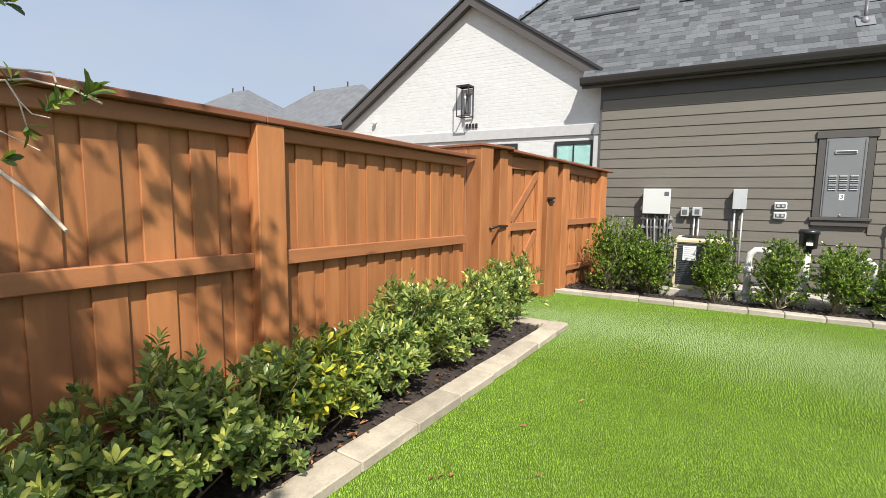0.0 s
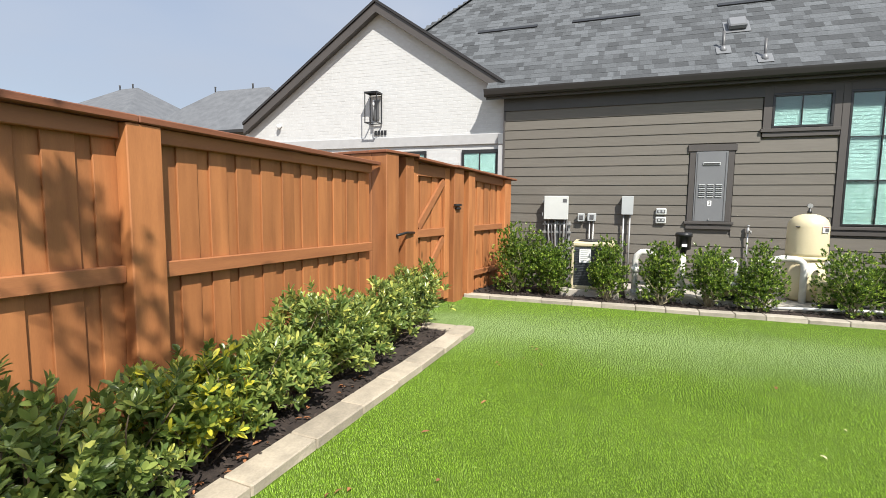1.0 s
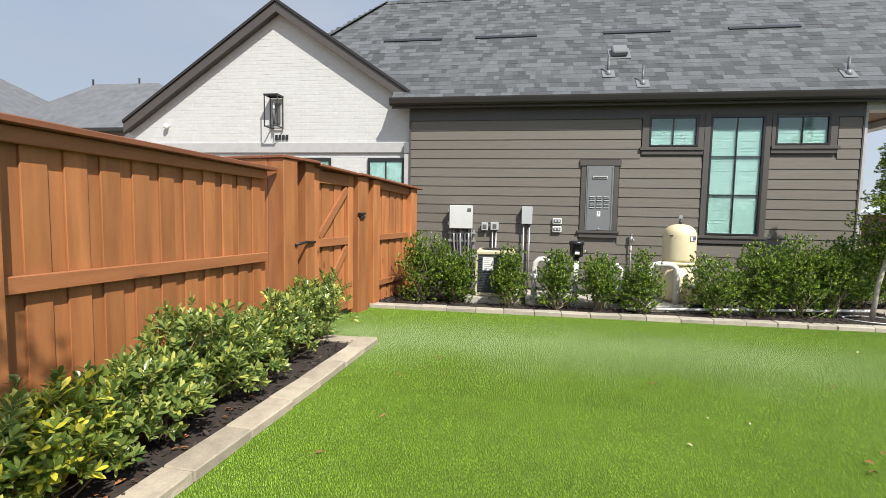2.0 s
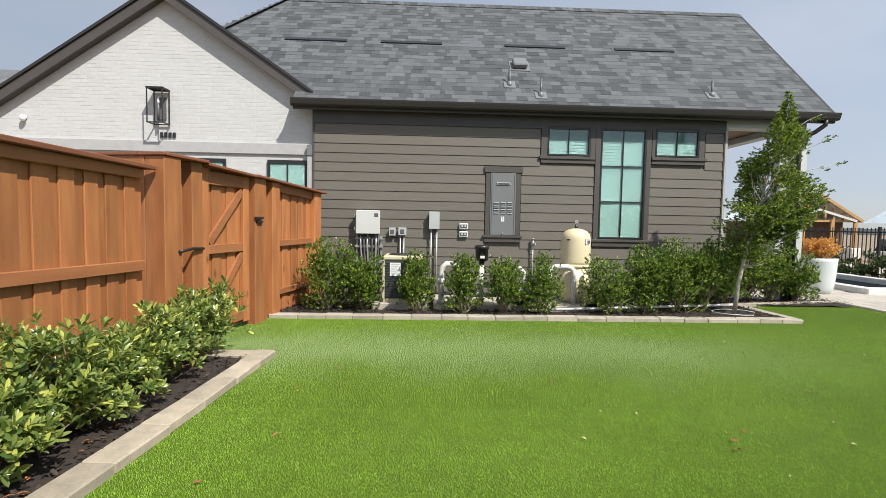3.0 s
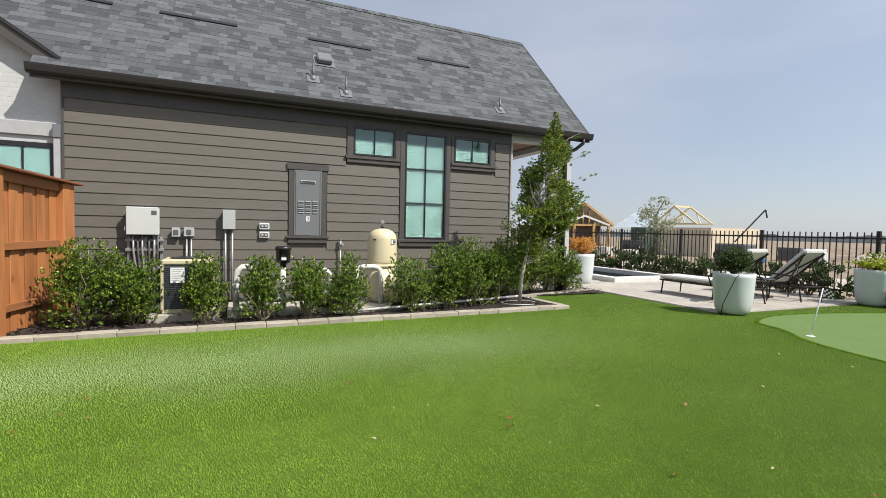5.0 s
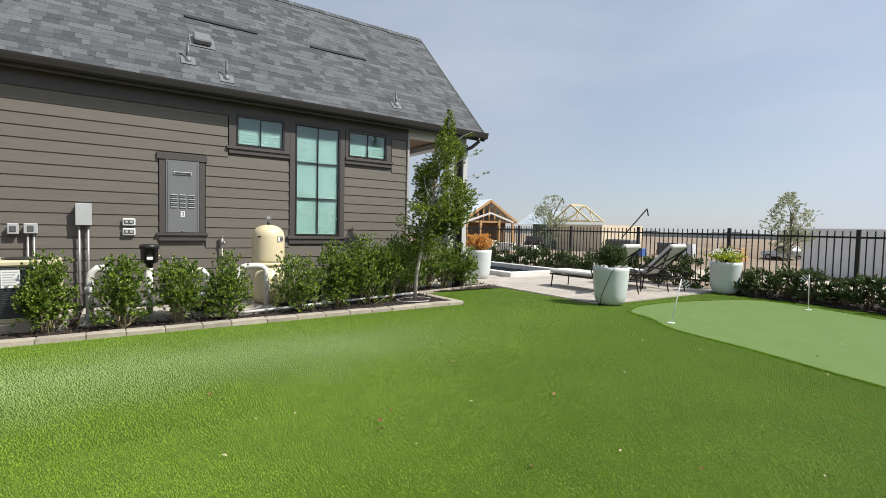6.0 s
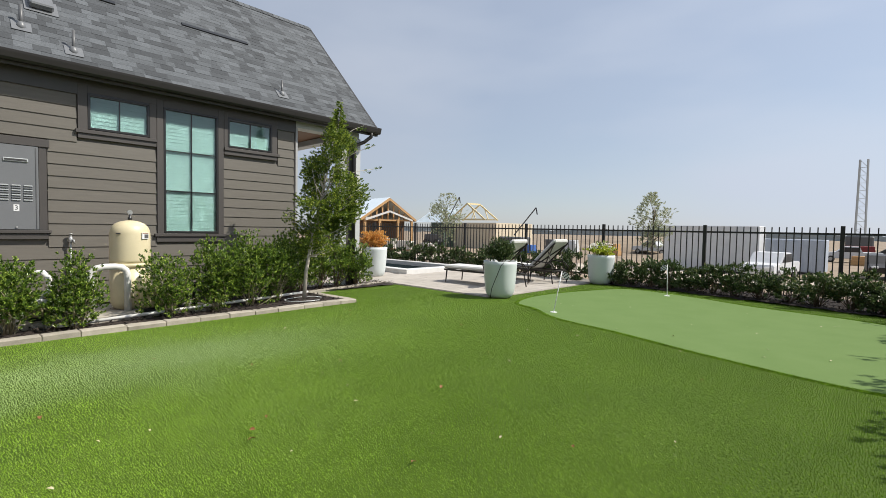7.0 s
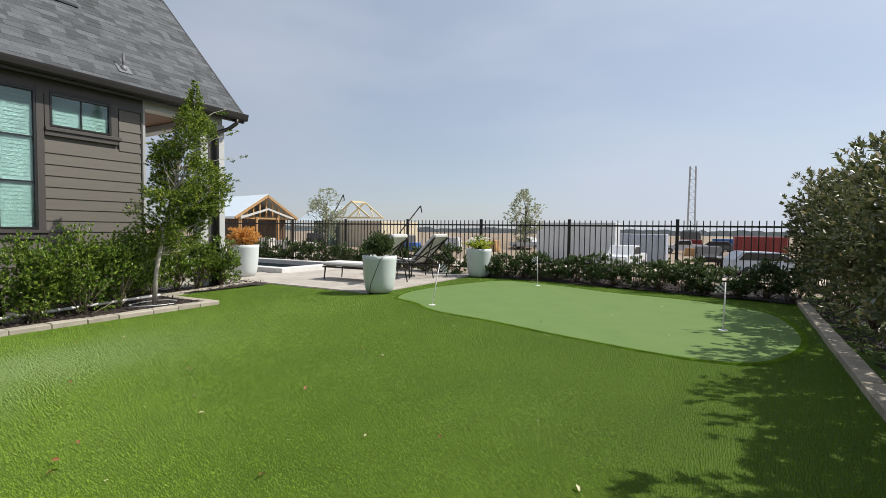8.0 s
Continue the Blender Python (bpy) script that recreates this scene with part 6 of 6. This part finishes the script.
part("roof", bm, m_sheet, bh, "pale sheeted roof wing", pose(0, 0, 0, 0, 0, -80))
part("wall", B(2.5, 11.5, -10.6, -7.7, 0, 3.9), m_wrap, bh, "", pose(0, 0, 0, 0, 0, -80))
# roof trusses on cream walls
tr = thing("house_under_construction", pose(60, 48.0, SZ), "unfinished house with yellow roof trusses and cream walls", "house")
part("wall", B(0, 10, -4.2, 5.6, 0, 3.95), m_osb, tr, "cream sheathed wall")
m_yel = mat("yellow_timber", (0.66, 0.56, 0.34), (0.58, 0.48, 0.27), 0.7, 3, 30, 0.05)
for k in (0.0, 3.5):
    bm = bmesh.new()
    c_ = 1.65 + k * 0.06
    bar(bm, (k, c_ - 3.7, 4.4), (k, c_, 7.0), 0.16, 0.22)
    bar(bm, (k, c_ + 3.7, 4.4), (k, c_, 7.0), 0.16, 0.22)
    bar(bm, (k, c_ - 3.7, 4.5), (k, c_ + 3.7, 4.5), 0.14, 0.18)
    bar(bm, (k, c_ - 1.8, 4.5), (k, c_ - 0.9, 6.4), 0.1, 0.12)
    bar(bm, (k, c_ + 1.8, 4.5), (k, c_ + 0.9, 6.4), 0.1, 0.12)
    part("truss", bm, m_yel, tr, "yellow timber truss")
bm = bmesh.new()
bar(bm, (0, 1.65, 7.0), (3.5, 1.86, 7.0), 0.2, 0.25)
part("ridge_beam", bm, m_yel, tr)
# telehandlers with raised booms
for x, y, a, b in ((58, 53.0, (0, 0.6, 2.0), (0, -3.4, 7.9)), (56, 36.3, (0, 1.5, 2.2), (0, -1.9, 5.9))):
    th = thing("telehandler", pose(x, y, SZ), "dark telehandler with raised boom on the site", "telehandler")
    bm = bmesh.new()
    bar(bm, a, b, 0.11, 0.13)
    part("boom", bm, M_metal_grey, th)
    bm = bmesh.new()
    bar(bm, b, (b[0], b[1] - 0.2, b[2] - 0.9), 0.1, 0.12)
    part("hook", bm, M_black, th)
    part("body", B(-1.2, 1.2, -0.5, 3.2, 0.7, 2.0, 0.15), M_metal_grey, th)
    for sy in (0.2, 2.5):
        part("wheel", lathe([(0.6, -0.2), (0.65, 0), (0.6, 0.2)], 20), M_black, th, m=pose(-1.25, sy, 0.62, 0, 90))
# container, trailer and offices on the site
m_red = mat("red_container_paint", (0.26, 0.035, 0.03), (0.20, 0.028, 0.025), 0.55, 2, 20, 0.05)
m_pale = mat("white_trailer_paint", (0.58, 0.59, 0.60), (0.50, 0.51, 0.52), 0.5, 2, 20, 0.05)
m_blue = mat("grey_blue_cladding", (0.40, 0.44, 0.50), (0.34, 0.38, 0.44), 0.6, 2, 20, 0.05)


def container(name, x, y0, y1, h, z, material, label, ribs):
    t = thing(name, pose(x, (y0 + y1) / 2, z), label, "container")
    w = (y1 - y0) / 2
    part("body", B(0, 2.4, -w, w, 0.15, h, 0.04), material, t)
    n = int(2 * w / ribs)
    for i in range(n):
        yy = -w + (i + 0.5) * ribs
        part("rib", B(-0.05, 0.0, yy - ribs * 0.22, yy + ribs * 0.22, 0.25, h - 0.1), material, t)
    part("skid", B(0.05, 2.35, -w + 0.2, w - 0.2, 0, 0.15), M_black, t)
    return t


container("site_trailer", 43, 7.5, 14.1, 3.55, SZ, m_pale, "white site office trailer beyond the fence", 2.1)
container("site_trailer", 47, 4.0, 8.2, 2.62, SZ, m_blue, "grey-blue site cabin beyond the fence", 0.6)
container("shipping_container", 46, -4.3, -0.9, 2.55, SZ, m_red, "dark red shipping container beyond the fence", 0.3)


def car(x, y, rz, material, label, pickup=False):
    t = thing("car", pose(x, y, SZ, 0, 0, rz), label, "car")
    # local x is the length
    if pickup:
        prof = [(-2.7, 0.45), (2.6, 0.45), (2.7, 0.8), (2.6, 1.05), (1.3, 1.15), (0.55, 1.78), (-0.75, 1.8), (-0.95, 1.2), (-2.7, 1.18)]
        glass = [(1.10, 1.18), (0.52, 1.70), (-0.68, 1.72), (-0.80, 1.2)]
    else:
        prof = [(-2.3, 0.45), (2.2, 0.45), (2.3, 0.85), (1.2, 1.08), (0.45, 1.62), (-1.7, 1.66), (-2.25, 1.1)]
        glass = [(1.0, 1.12), (0.42, 1.56), (-1.6, 1.59), (-2.0, 1.12)]
    bm = poly_prism(prof, -0.92, 0.92, "y")
    bmesh.ops.bevel(bm, geom=list(bm.edges), offset=0.06, segments=2, affect="EDGES")
    part("body", bm, material, t)
    part("window", poly_prism(glass, -0.935, 0.935, "y"), M_frame, t, "dark side windows")
    c_ = 1.7 if pickup else 1.4
    for sx in (-c_, c_):
        for sy in (-0.85, 0.85):
            w = part("wheel", lathe([(0.30, -0.11), (0.37, -0.09), (0.37, 0.09), (0.30, 0.11)], 18), M_black, t, m=pose(sx, sy, 0.37, 90))
            part("rim", lathe([(0.2, -0.115), (0.22, 0), (0.2, 0.115)], 14), M_conduit, w)
    for sy in (-0.6, 0.6):
        part("headlight", B(2.55 if pickup else 2.18, 2.72 if pickup else 2.32, sy - 0.18, sy + 0.18, 0.8, 0.95, 0.02), M_white, t)
    return t


car(40.0, 6.3, 172, m_pale, "white pickup truck parked on the site", True)
car(48, 0.85, 184, M_gutter, "dark grey car parked on the site")
car(39.0, -2.4, -72, m_blue, "silver-blue car parked on the site")

# lattice drilling mast far off
mast = thing("lattice_mast", pose(120, 4.2, SZ), "pale steel lattice drilling mast in the distance", "mast")
for sx in (-0.75, 0.75):
    for sy in (-0.75, 0.75):
        bm = bmesh.new()
        bar(bm, (sx, sy, 0), (sx * 0.75, sy * 0.75, 17.2), 0.22, 0.22)
        part("leg", bm, M_box2, mast)
for i in range(12):
    z = i * 1.43
    f_ = 1 - 0.25 * z / 17.2
    bm = bmesh.new()
    bar(bm, (-0.75 * f_, -0.75 * f_, z), (-0.75 * f_, 0.75 * f_, z + 1.43), 0.06, 0.07)
    bar(bm, (-0.75 * f_, 0.75 * f_, z), (-0.75 * f_, -0.75 * f_, z), 0.06, 0.07)
    part("lattice", bm, M_box2, mast)
part("cab", B(-1.6, 1.6, -2.0, 2.0, 0.4, 3.0, 0.2), M_metal_grey, mast)

# stacked material, tarpaulins and machines about the site
m_tarp = mat("blue_tarpaulin", (0.05, 0.14, 0.42), (0.04, 0.11, 0.34), 0.5, 2, 14, 0.2)
m_block = mat("white_block_stack", (0.66, 0.63, 0.58), (0.55, 0.52, 0.47), 0.8, 2, 10, 0.1)


def stack(x, y, w, h, material, label, rz=0.0):
    """Material piled on a pallet in uneven courses."""
    t = thing("material_stack", pose(x, y, SZ, 0, 0, rz), label, "stack", "site materials")
    part("pallet", B(-0.6, 0.6, -w / 2, w / 2, 0, 0.14, 0.01), M_wood_new, t)
    k = max(2, int(h / 0.4))
    for i in range(k):
        o = 0.06 * math.sin(i * 2.7 + x + y)
        part("block", B(-0.55 + o, 0.55 + o, -w / 2 * (0.96 - 0.05 * i) + o, w / 2 * (0.96 - 0.03 * i), 0.141 + i * h / k, 0.138 + (i + 1) * h / k, 0.02), material, t)
    return t


for x, y, w, h, mt, lb in ((44, 46.5, 2.6, 1.1, m_block, "white blocks stacked on a pallet"), (44, 49.8, 2.2, 1.3, m_block, "white blocks stacked on a pallet"), (45, 43.3, 2.4, 0.9, m_block, "white blocks stacked on a pallet"),
                           (47, 54, 3.0, 1.2, M_wood_new, "new timber stacked on a pallet"), (52, 33.0, 2.0, 1.0, m_tarp, "goods under a blue tarpaulin"), (60, 26.0, 2.6, 1.3, M_wood_new, "new timber stacked on a pallet"),
                           (58, 30.4, 2.2, 1.6, m_pale, "white sacks stacked on a pallet"), (70, 20.5, 3.2, 1.4, m_block, "white blocks stacked on a pallet"), (74, 8.2, 4.0, 1.5, M_wood_new, "new timber stacked on a pallet"),
                           (80, 3.0, 3.2, 1.6, m_red, "red steel crates stacked on a pallet"), (78, -1.5, 4.2, 1.8, m_tarp, "goods under a blue tarpaulin"), (84, -6.0, 4.0, 1.5, m_pale, "white sacks stacked on a pallet"),
                           (66, 1.8, 3.0, 0.8, M_wood_new, "new timber stacked on a pallet"), (90, 10.5, 5.0, 1.7, M_metal_grey, "grey steel crates stacked on a pallet"), (64, 36.0, 3.0, 1.5, M_metal_grey, "grey steel crates stacked on a pallet")):
    stack(x, y, w, h, mt, lb, 8 * math.sin(x + y))
car(72, 3.6, 95, m_pale, "white pickup truck far off on the site", True)
car(76, 0.2, 88, M_metal_grey, "grey car far off on the site")
car(68, 23.5, 80, m_pale, "white pickup truck far off on the site", True)
# pale compacted track through the site
solid("road", poly_prism([(31, -30), (41.8, -30), (42.2, 10), (41.5, 60), (30, 60)], SZ - 0.3, SZ + 0.02), mat("pale_compacted_road", (0.50, 0.44, 0.35), (0.36, 0.31, 0.25), 0.95, 0.5, 6.0, 0.2, dist=0.03),
      "pale compacted dirt road through the building site", "road")

# spoil heaps and a far line of trees
rngb = np.random.default_rng(3)
for i, (x, y, r, h) in enumerate(((62, 14, 9, 1.0), (75, 27, 12, 1.1), (85, 4, 14, 0.9), (70, -8, 10, 0.9), (95, 18, 16, 1.2), (110, 45, 20, 1.4), (110, -20, 18, 1.2))):
    bm = bmesh.new()
    rings = []
    for k in range(7):
        rr = r * (1 - k / 6.2)
        rings.append([bm.verts.new((rr * 0.6 * math.cos(a / 18 * 6.2832) * (1 + 0.12 * math.sin(a * 1.3 + i)), rr * math.sin(a / 18 * 6.2832) * (1 + 0.1 * math.sin(a * 2.1 + k)), h * (1 - (1 - k / 6) ** 2) + 0.08 * math.sin(a * 3 + k))) for a in range(18)])
    for p_, q_ in zip(rings, rings[1:]):
        for a in range(18):
            bm.faces.new((p_[a], p_[(a + 1) % 18], q_[(a + 1) % 18], q_[a])).smooth = True
    bm.faces.new(rings[-1])
    solid("spoil_heap", bm, M_dirt, "low heap of bare brown soil on the site", "soil", kind="stuff", m=pose(x, y, SZ - 0.1))
n = 900
ang = rngb.uniform(-0.9, 1.15, n)
dist = rngb.uniform(380, 520, n)
pos = np.column_stack([dist * np.cos(ang), dist * np.sin(ang), rngb.uniform(-1.5, 1.0, n)])
dr = np.column_stack([-np.sin(ang), np.cos(ang), rngb.normal(0, 0.1, n)])
up = np.column_stack([-np.cos(ang), -np.sin(ang), np.full(n, 0.1)])
# distance haze is put into the woods' pale grey colour
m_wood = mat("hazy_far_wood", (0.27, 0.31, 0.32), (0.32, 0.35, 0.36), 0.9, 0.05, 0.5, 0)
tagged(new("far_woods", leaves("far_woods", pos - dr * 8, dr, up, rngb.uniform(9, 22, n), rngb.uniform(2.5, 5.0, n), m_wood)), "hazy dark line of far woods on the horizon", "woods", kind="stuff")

# neighbours' hipped roofs behind the wooden fence
def hip_house(x, y, w, d, zw, rise, label):
    t = thing("house", pose(x, y, 0), label, "house")
    part("wall", B(-w / 2 + 0.4, w / 2 - 0.4, -d / 2 + 0.4, d / 2 - 0.4, -0.1, zw), M_siding, t)
    bm = bmesh.new()
    k = max(0.0, (w - d) / 2)
    e = [bm.verts.new(p) for p in ((-w / 2, -d / 2, zw), (w / 2, -d / 2, zw), (w / 2, d / 2, zw), (-w / 2, d / 2, zw), (-k, 0, zw + rise), (k, 0, zw + rise))]
    for q in ((0, 1, 5, 4), (1, 2, 5), (2, 3, 4, 5), (3, 0, 4), (3, 2, 1, 0)):
        bm.faces.new([e[i] for i in q])
    part("roof", bm, M_roof_far, t, "grey shingle hip roof")
    for px_ in (-k - 0.2, k * 0.4):
        part("vent", lathe([(0.06, zw + rise - 0.3), (0.06, zw + rise + 0.3), (0.1, zw + rise + 0.34), (0.02, zw + rise + 0.38)], 10), M_metal_grey, t, m=pose(px_, 0, 0))
    part("gutter", B(-w / 2 - 0.05, w / 2 + 0.05, -d / 2 - 0.1, -d / 2, zw - 0.2, zw), M_gutter, t)
    return t


hip_house(-39.0, 32, 14, 12, 7.4, 4.0, "neighbouring house with grey hipped shingle roof")
hip_house(-25.6, 31, 14, 9, 6.3, 3.9, "neighbouring house with grey hipped shingle roof")

# ---------- leaf litter ----------
rl = random.Random(31)
for i in range(74):
    if i < 16:
        x, y = rl.uniform(0.45, 1.2), rl.uniform(2.2, 5.4)
    elif i < 54:
        x, y = rl.uniform(-0.24, -0.13) + 0.0635 * 0.6, rl.uniform(2.0, 4.2)
    else:
        x, y = rl.uniform(1.5, 8.0), rl.uniform(1.4, 7.0)
    pos = np.array([[0.0, 0, 0]])
    me = leaves("fallen_leaf", pos, np.array([[1.0, 0.1, 0.15]]), np.array([[0, 0.2, 1.0]]), np.array([rl.uniform(0.025, 0.06)]), np.array([rl.uniform(0.012, 0.028)]), M_dry_leaf, 0.5, 0.3)
    ob = new("fallen_leaf", me)
    ob.matrix_basis = pose(x, y, 0.055 if i < 54 and i >= 16 else 0.024, rl.uniform(-15, 15), rl.uniform(-15, 15), rl.uniform(0, 360))
    tagged(ob, "small dry curled brown leaf on the ground", "leaf", "fallen leaves")

M_petal = mat("pale_dry_petal", (0.58, 0.52, 0.36), (0.44, 0.38, 0.24), 0.8, 30, 90, 0.1, objects=0.2)
for i in range(60):
    x, y = (rl.uniform(8.9, 13.4), rl.uniform(0.3, 5.6)) if i < 26 else (rl.uniform(2.6, 9.0), rl.uniform(1.0, 7.2))
    s_ = rl.uniform(0.016, 0.042)
    me = leaves("fallen_leaf", np.array([[0.0, 0, 0]]), np.array([[1.0, 0.1, 0.1]]), np.array([[0, 0.2, 1.0]]), np.array([s_]), np.array([s_ * 0.5]), M_petal, 0.4, 0.3)
    ob = new("fallen_leaf", me)
    ob.matrix_basis = pose(x, y, 0.012 if i < 26 else 0.020, rl.uniform(-12, 12), rl.uniform(-12, 12), rl.uniform(0, 360))
    tagged(ob, "tiny pale dry leaf lying on the turf", "leaf", "fallen leaves")

# ---------- terrace pavers ----------
patio_ob = bpy.data.objects["patio"]
half_me = mesh_of("paver", B(0.004, 0.296, 0.004, 0.296, 0.004, 0.023, 0.003), M_paver)
pv_me = [mesh_of("paver", B(0.004, 0.596, 0.004, 0.296, 0.004, 0.022 + 0.001 * i, 0.003), M_paver) for i in range(3)]
rp = random.Random(2)
r_ = 0
y = 6.45
while y < 12.4:
    x = 9.88
    if r_ % 2 and y > 6.9:
        piece("paver", half_me, patio_ob, pose(x, y, 0))
        x += 0.3
    while x < 14.4:
        cx, cy = x + 0.3, y + 0.15
        inside = cx > (9.86 if cy > 7.0 else 9.9 + (7.0 - cy) * 1.6) and not (cx > px0 - 0.1 and cy > py0 - 0.1) and x > 9.8
        if inside:
            piece("paver", rp.choice(pv_me), patio_ob, pose(x, y, 0))
        x += 0.6
    y += 0.3
    r_ += 1

# ---------- turf blades ----------
gp = np.array([(p[0], p[1]) for p in GREEN])


def in_poly(x, y, poly):
    c = np.zeros(len(x), bool)
    for i in range(len(poly)):
        (x0, y0), (x1, y1) = poly[i], poly[i - 1]
        hit = ((y0 > y) != (y1 > y)) & (x < (x1 - x0) * (y - y0) / (y1 - y0 + 1e-12) + x0)
        c ^= hit
    return c


rt = np.random.default_rng(12)
# stitched tufts of a few blades each, on a jittered grid; finer where the lawn is seen from close by
sx_, sy_, sw_ = [], [], []
for x0, x1, y0, y1, step, wide in ((0.1, 5.4, 1.2, 4.4, 0.0104, 0.68), (5.4, 9.8, 1.2, 4.4, 0.0150, 1.15), (0.1, 9.8, 4.4, 7.64, 0.0155, 1.2), (3.0, 9.8, -0.2, 1.2, 0.0135, 1.0),
                                   (-0.6, 0.1, 5.80, 7.64, 0.0155, 1.2), (7.6, 9.8, 7.64, 9.3, 0.0200, 1.5), (9.8, 14.0, -0.5, 6.35, 0.0210, 1.6)):
    g0, g1 = np.meshgrid(np.arange(x0, x1, step), np.arange(y0, y1, step))
    sx_.append(g0.ravel() + rt.normal(0, step * 0.28, g0.size))
    sy_.append(g1.ravel() + rt.normal(0, step * 0.28, g0.size))
    sw_.append(np.full(g0.size, wide))
tx, ty, tw_ = np.concatenate(sx_), np.concatenate(sy_), np.concatenate(sw_)
ok = (tx > 0.09 + 0.0635 * (ty - 2.1)) | (ty > 5.80)
ok &= ~in_poly(tx, ty, gp)
ok &= ty > -0.2 - 0.056 * (tx - 4.2) + 0.24
ok &= ~((tx > 9.82) & (ty > 6.4))
tx, ty, tw_ = tx[ok], ty[ok], tw_[ok]
per_ = 4
bx, by, bw = np.repeat(tx, per_), np.repeat(ty, per_), np.repeat(tw_, per_)
n = len(bx)
az = 0.70 + rt.normal(0, 1.0, n) + np.pi * rt.integers(0, 2, n)
hh = rt.uniform(0.008, 0.014, n) * np.repeat(rt.uniform(0.6, 1.25, len(tx)), per_)
wd = rt.uniform(0.0008, 0.0014, n) * bw
# the pile leans away from the sunny side, brushed more or less from swath to swath
brush = np.full(n, 0.95)
for i in range(9):
    f_, a_ = 0.5 * 1.22 ** i, rt.uniform(0, 6.283)
    brush += 0.11 * f_ ** -0.35 * np.sin(f_ * 2.2 * (bx * np.cos(a_) * 0.7 + by * np.sin(a_)) + rt.uniform(0, 6.283))
# trodden flatter in a strip before the house bed and a smaller patch, more upright towards the green
brush += 0.55 * np.exp(-((by - 6.05 + 0.12 * np.sin(1.3 * bx)) / 0.50) ** 2) * np.clip((bx - 0.5) / 0.8, 0, 1) * np.clip((6.2 - bx) / 1.5, 0, 1)
brush += 0.25 * np.exp(-((by - 4.2) / 0.5) ** 2 - ((bx - 4.3) / 1.1) ** 2)
brush -= 0.35 * np.clip((bx - 4.2) / 3.0, 0, 1)
out_ = rt.uniform(0.05, 0.42, n)
lx = -0.44 * brush + np.cos(az + 1.57) * out_ + rt.normal(0, 0.26, n)
ly = 0.50 * brush + np.sin(az + 1.57) * out_ + rt.normal(0, 0.26, n)
fx, fy = bx + np.cos(az + 1.57) * 0.0016, by + np.sin(az + 1.57) * 0.0016
v = np.empty((n, 3, 3), np.float32)
v[:, 0] = np.column_stack([fx - np.cos(az) * wd, fy - np.sin(az) * wd, np.zeros(n)])
v[:, 1] = np.column_stack([fx + np.cos(az) * wd, fy + np.sin(az) * wd, np.zeros(n)])
v[:, 2] = np.column_stack([fx + lx * hh, fy + ly * hh, hh])
# longer pile round the edge of the green
seg = np.roll(gp, -1, axis=0) - gp
m_ = 60000
idx = rt.integers(0, len(gp), m_)
e0 = gp[idx] + seg[idx] * rt.uniform(0, 1, m_)[:, None]
nrm = np.column_stack([seg[idx][:, 1], -seg[idx][:, 0]])
nrm /= np.linalg.norm(nrm, axis=1, keepdims=True)
mid_ = np.array([[11.0, 3.0]])
nrm *= np.sign(np.sum(nrm * (e0 - mid_), axis=1))[:, None]
e0 = e0 + nrm * rt.uniform(0.0, 0.07, m_)[:, None]
az, hh, wd = rt.uniform(0, 6.283, m_), rt.uniform(0.012, 0.024, m_), rt.uniform(0.0012, 0.0022, m_)
rim = np.empty((m_, 3, 3), np.float32)
rim[:, 0] = np.column_stack([e0[:, 0] - np.cos(az) * wd, e0[:, 1] - np.sin(az) * wd, np.zeros(m_)])
rim[:, 1] = np.column_stack([e0[:, 0] + np.cos(az) * wd, e0[:, 1] + np.sin(az) * wd, np.zeros(m_)])
rim[:, 2] = np.column_stack([e0[:, 0] + rt.normal(0, 0.35, m_) * hh, e0[:, 1] + rt.normal(0, 0.35, m_) * hh, hh])
v = np.concatenate([v, rim])
n = len(v)
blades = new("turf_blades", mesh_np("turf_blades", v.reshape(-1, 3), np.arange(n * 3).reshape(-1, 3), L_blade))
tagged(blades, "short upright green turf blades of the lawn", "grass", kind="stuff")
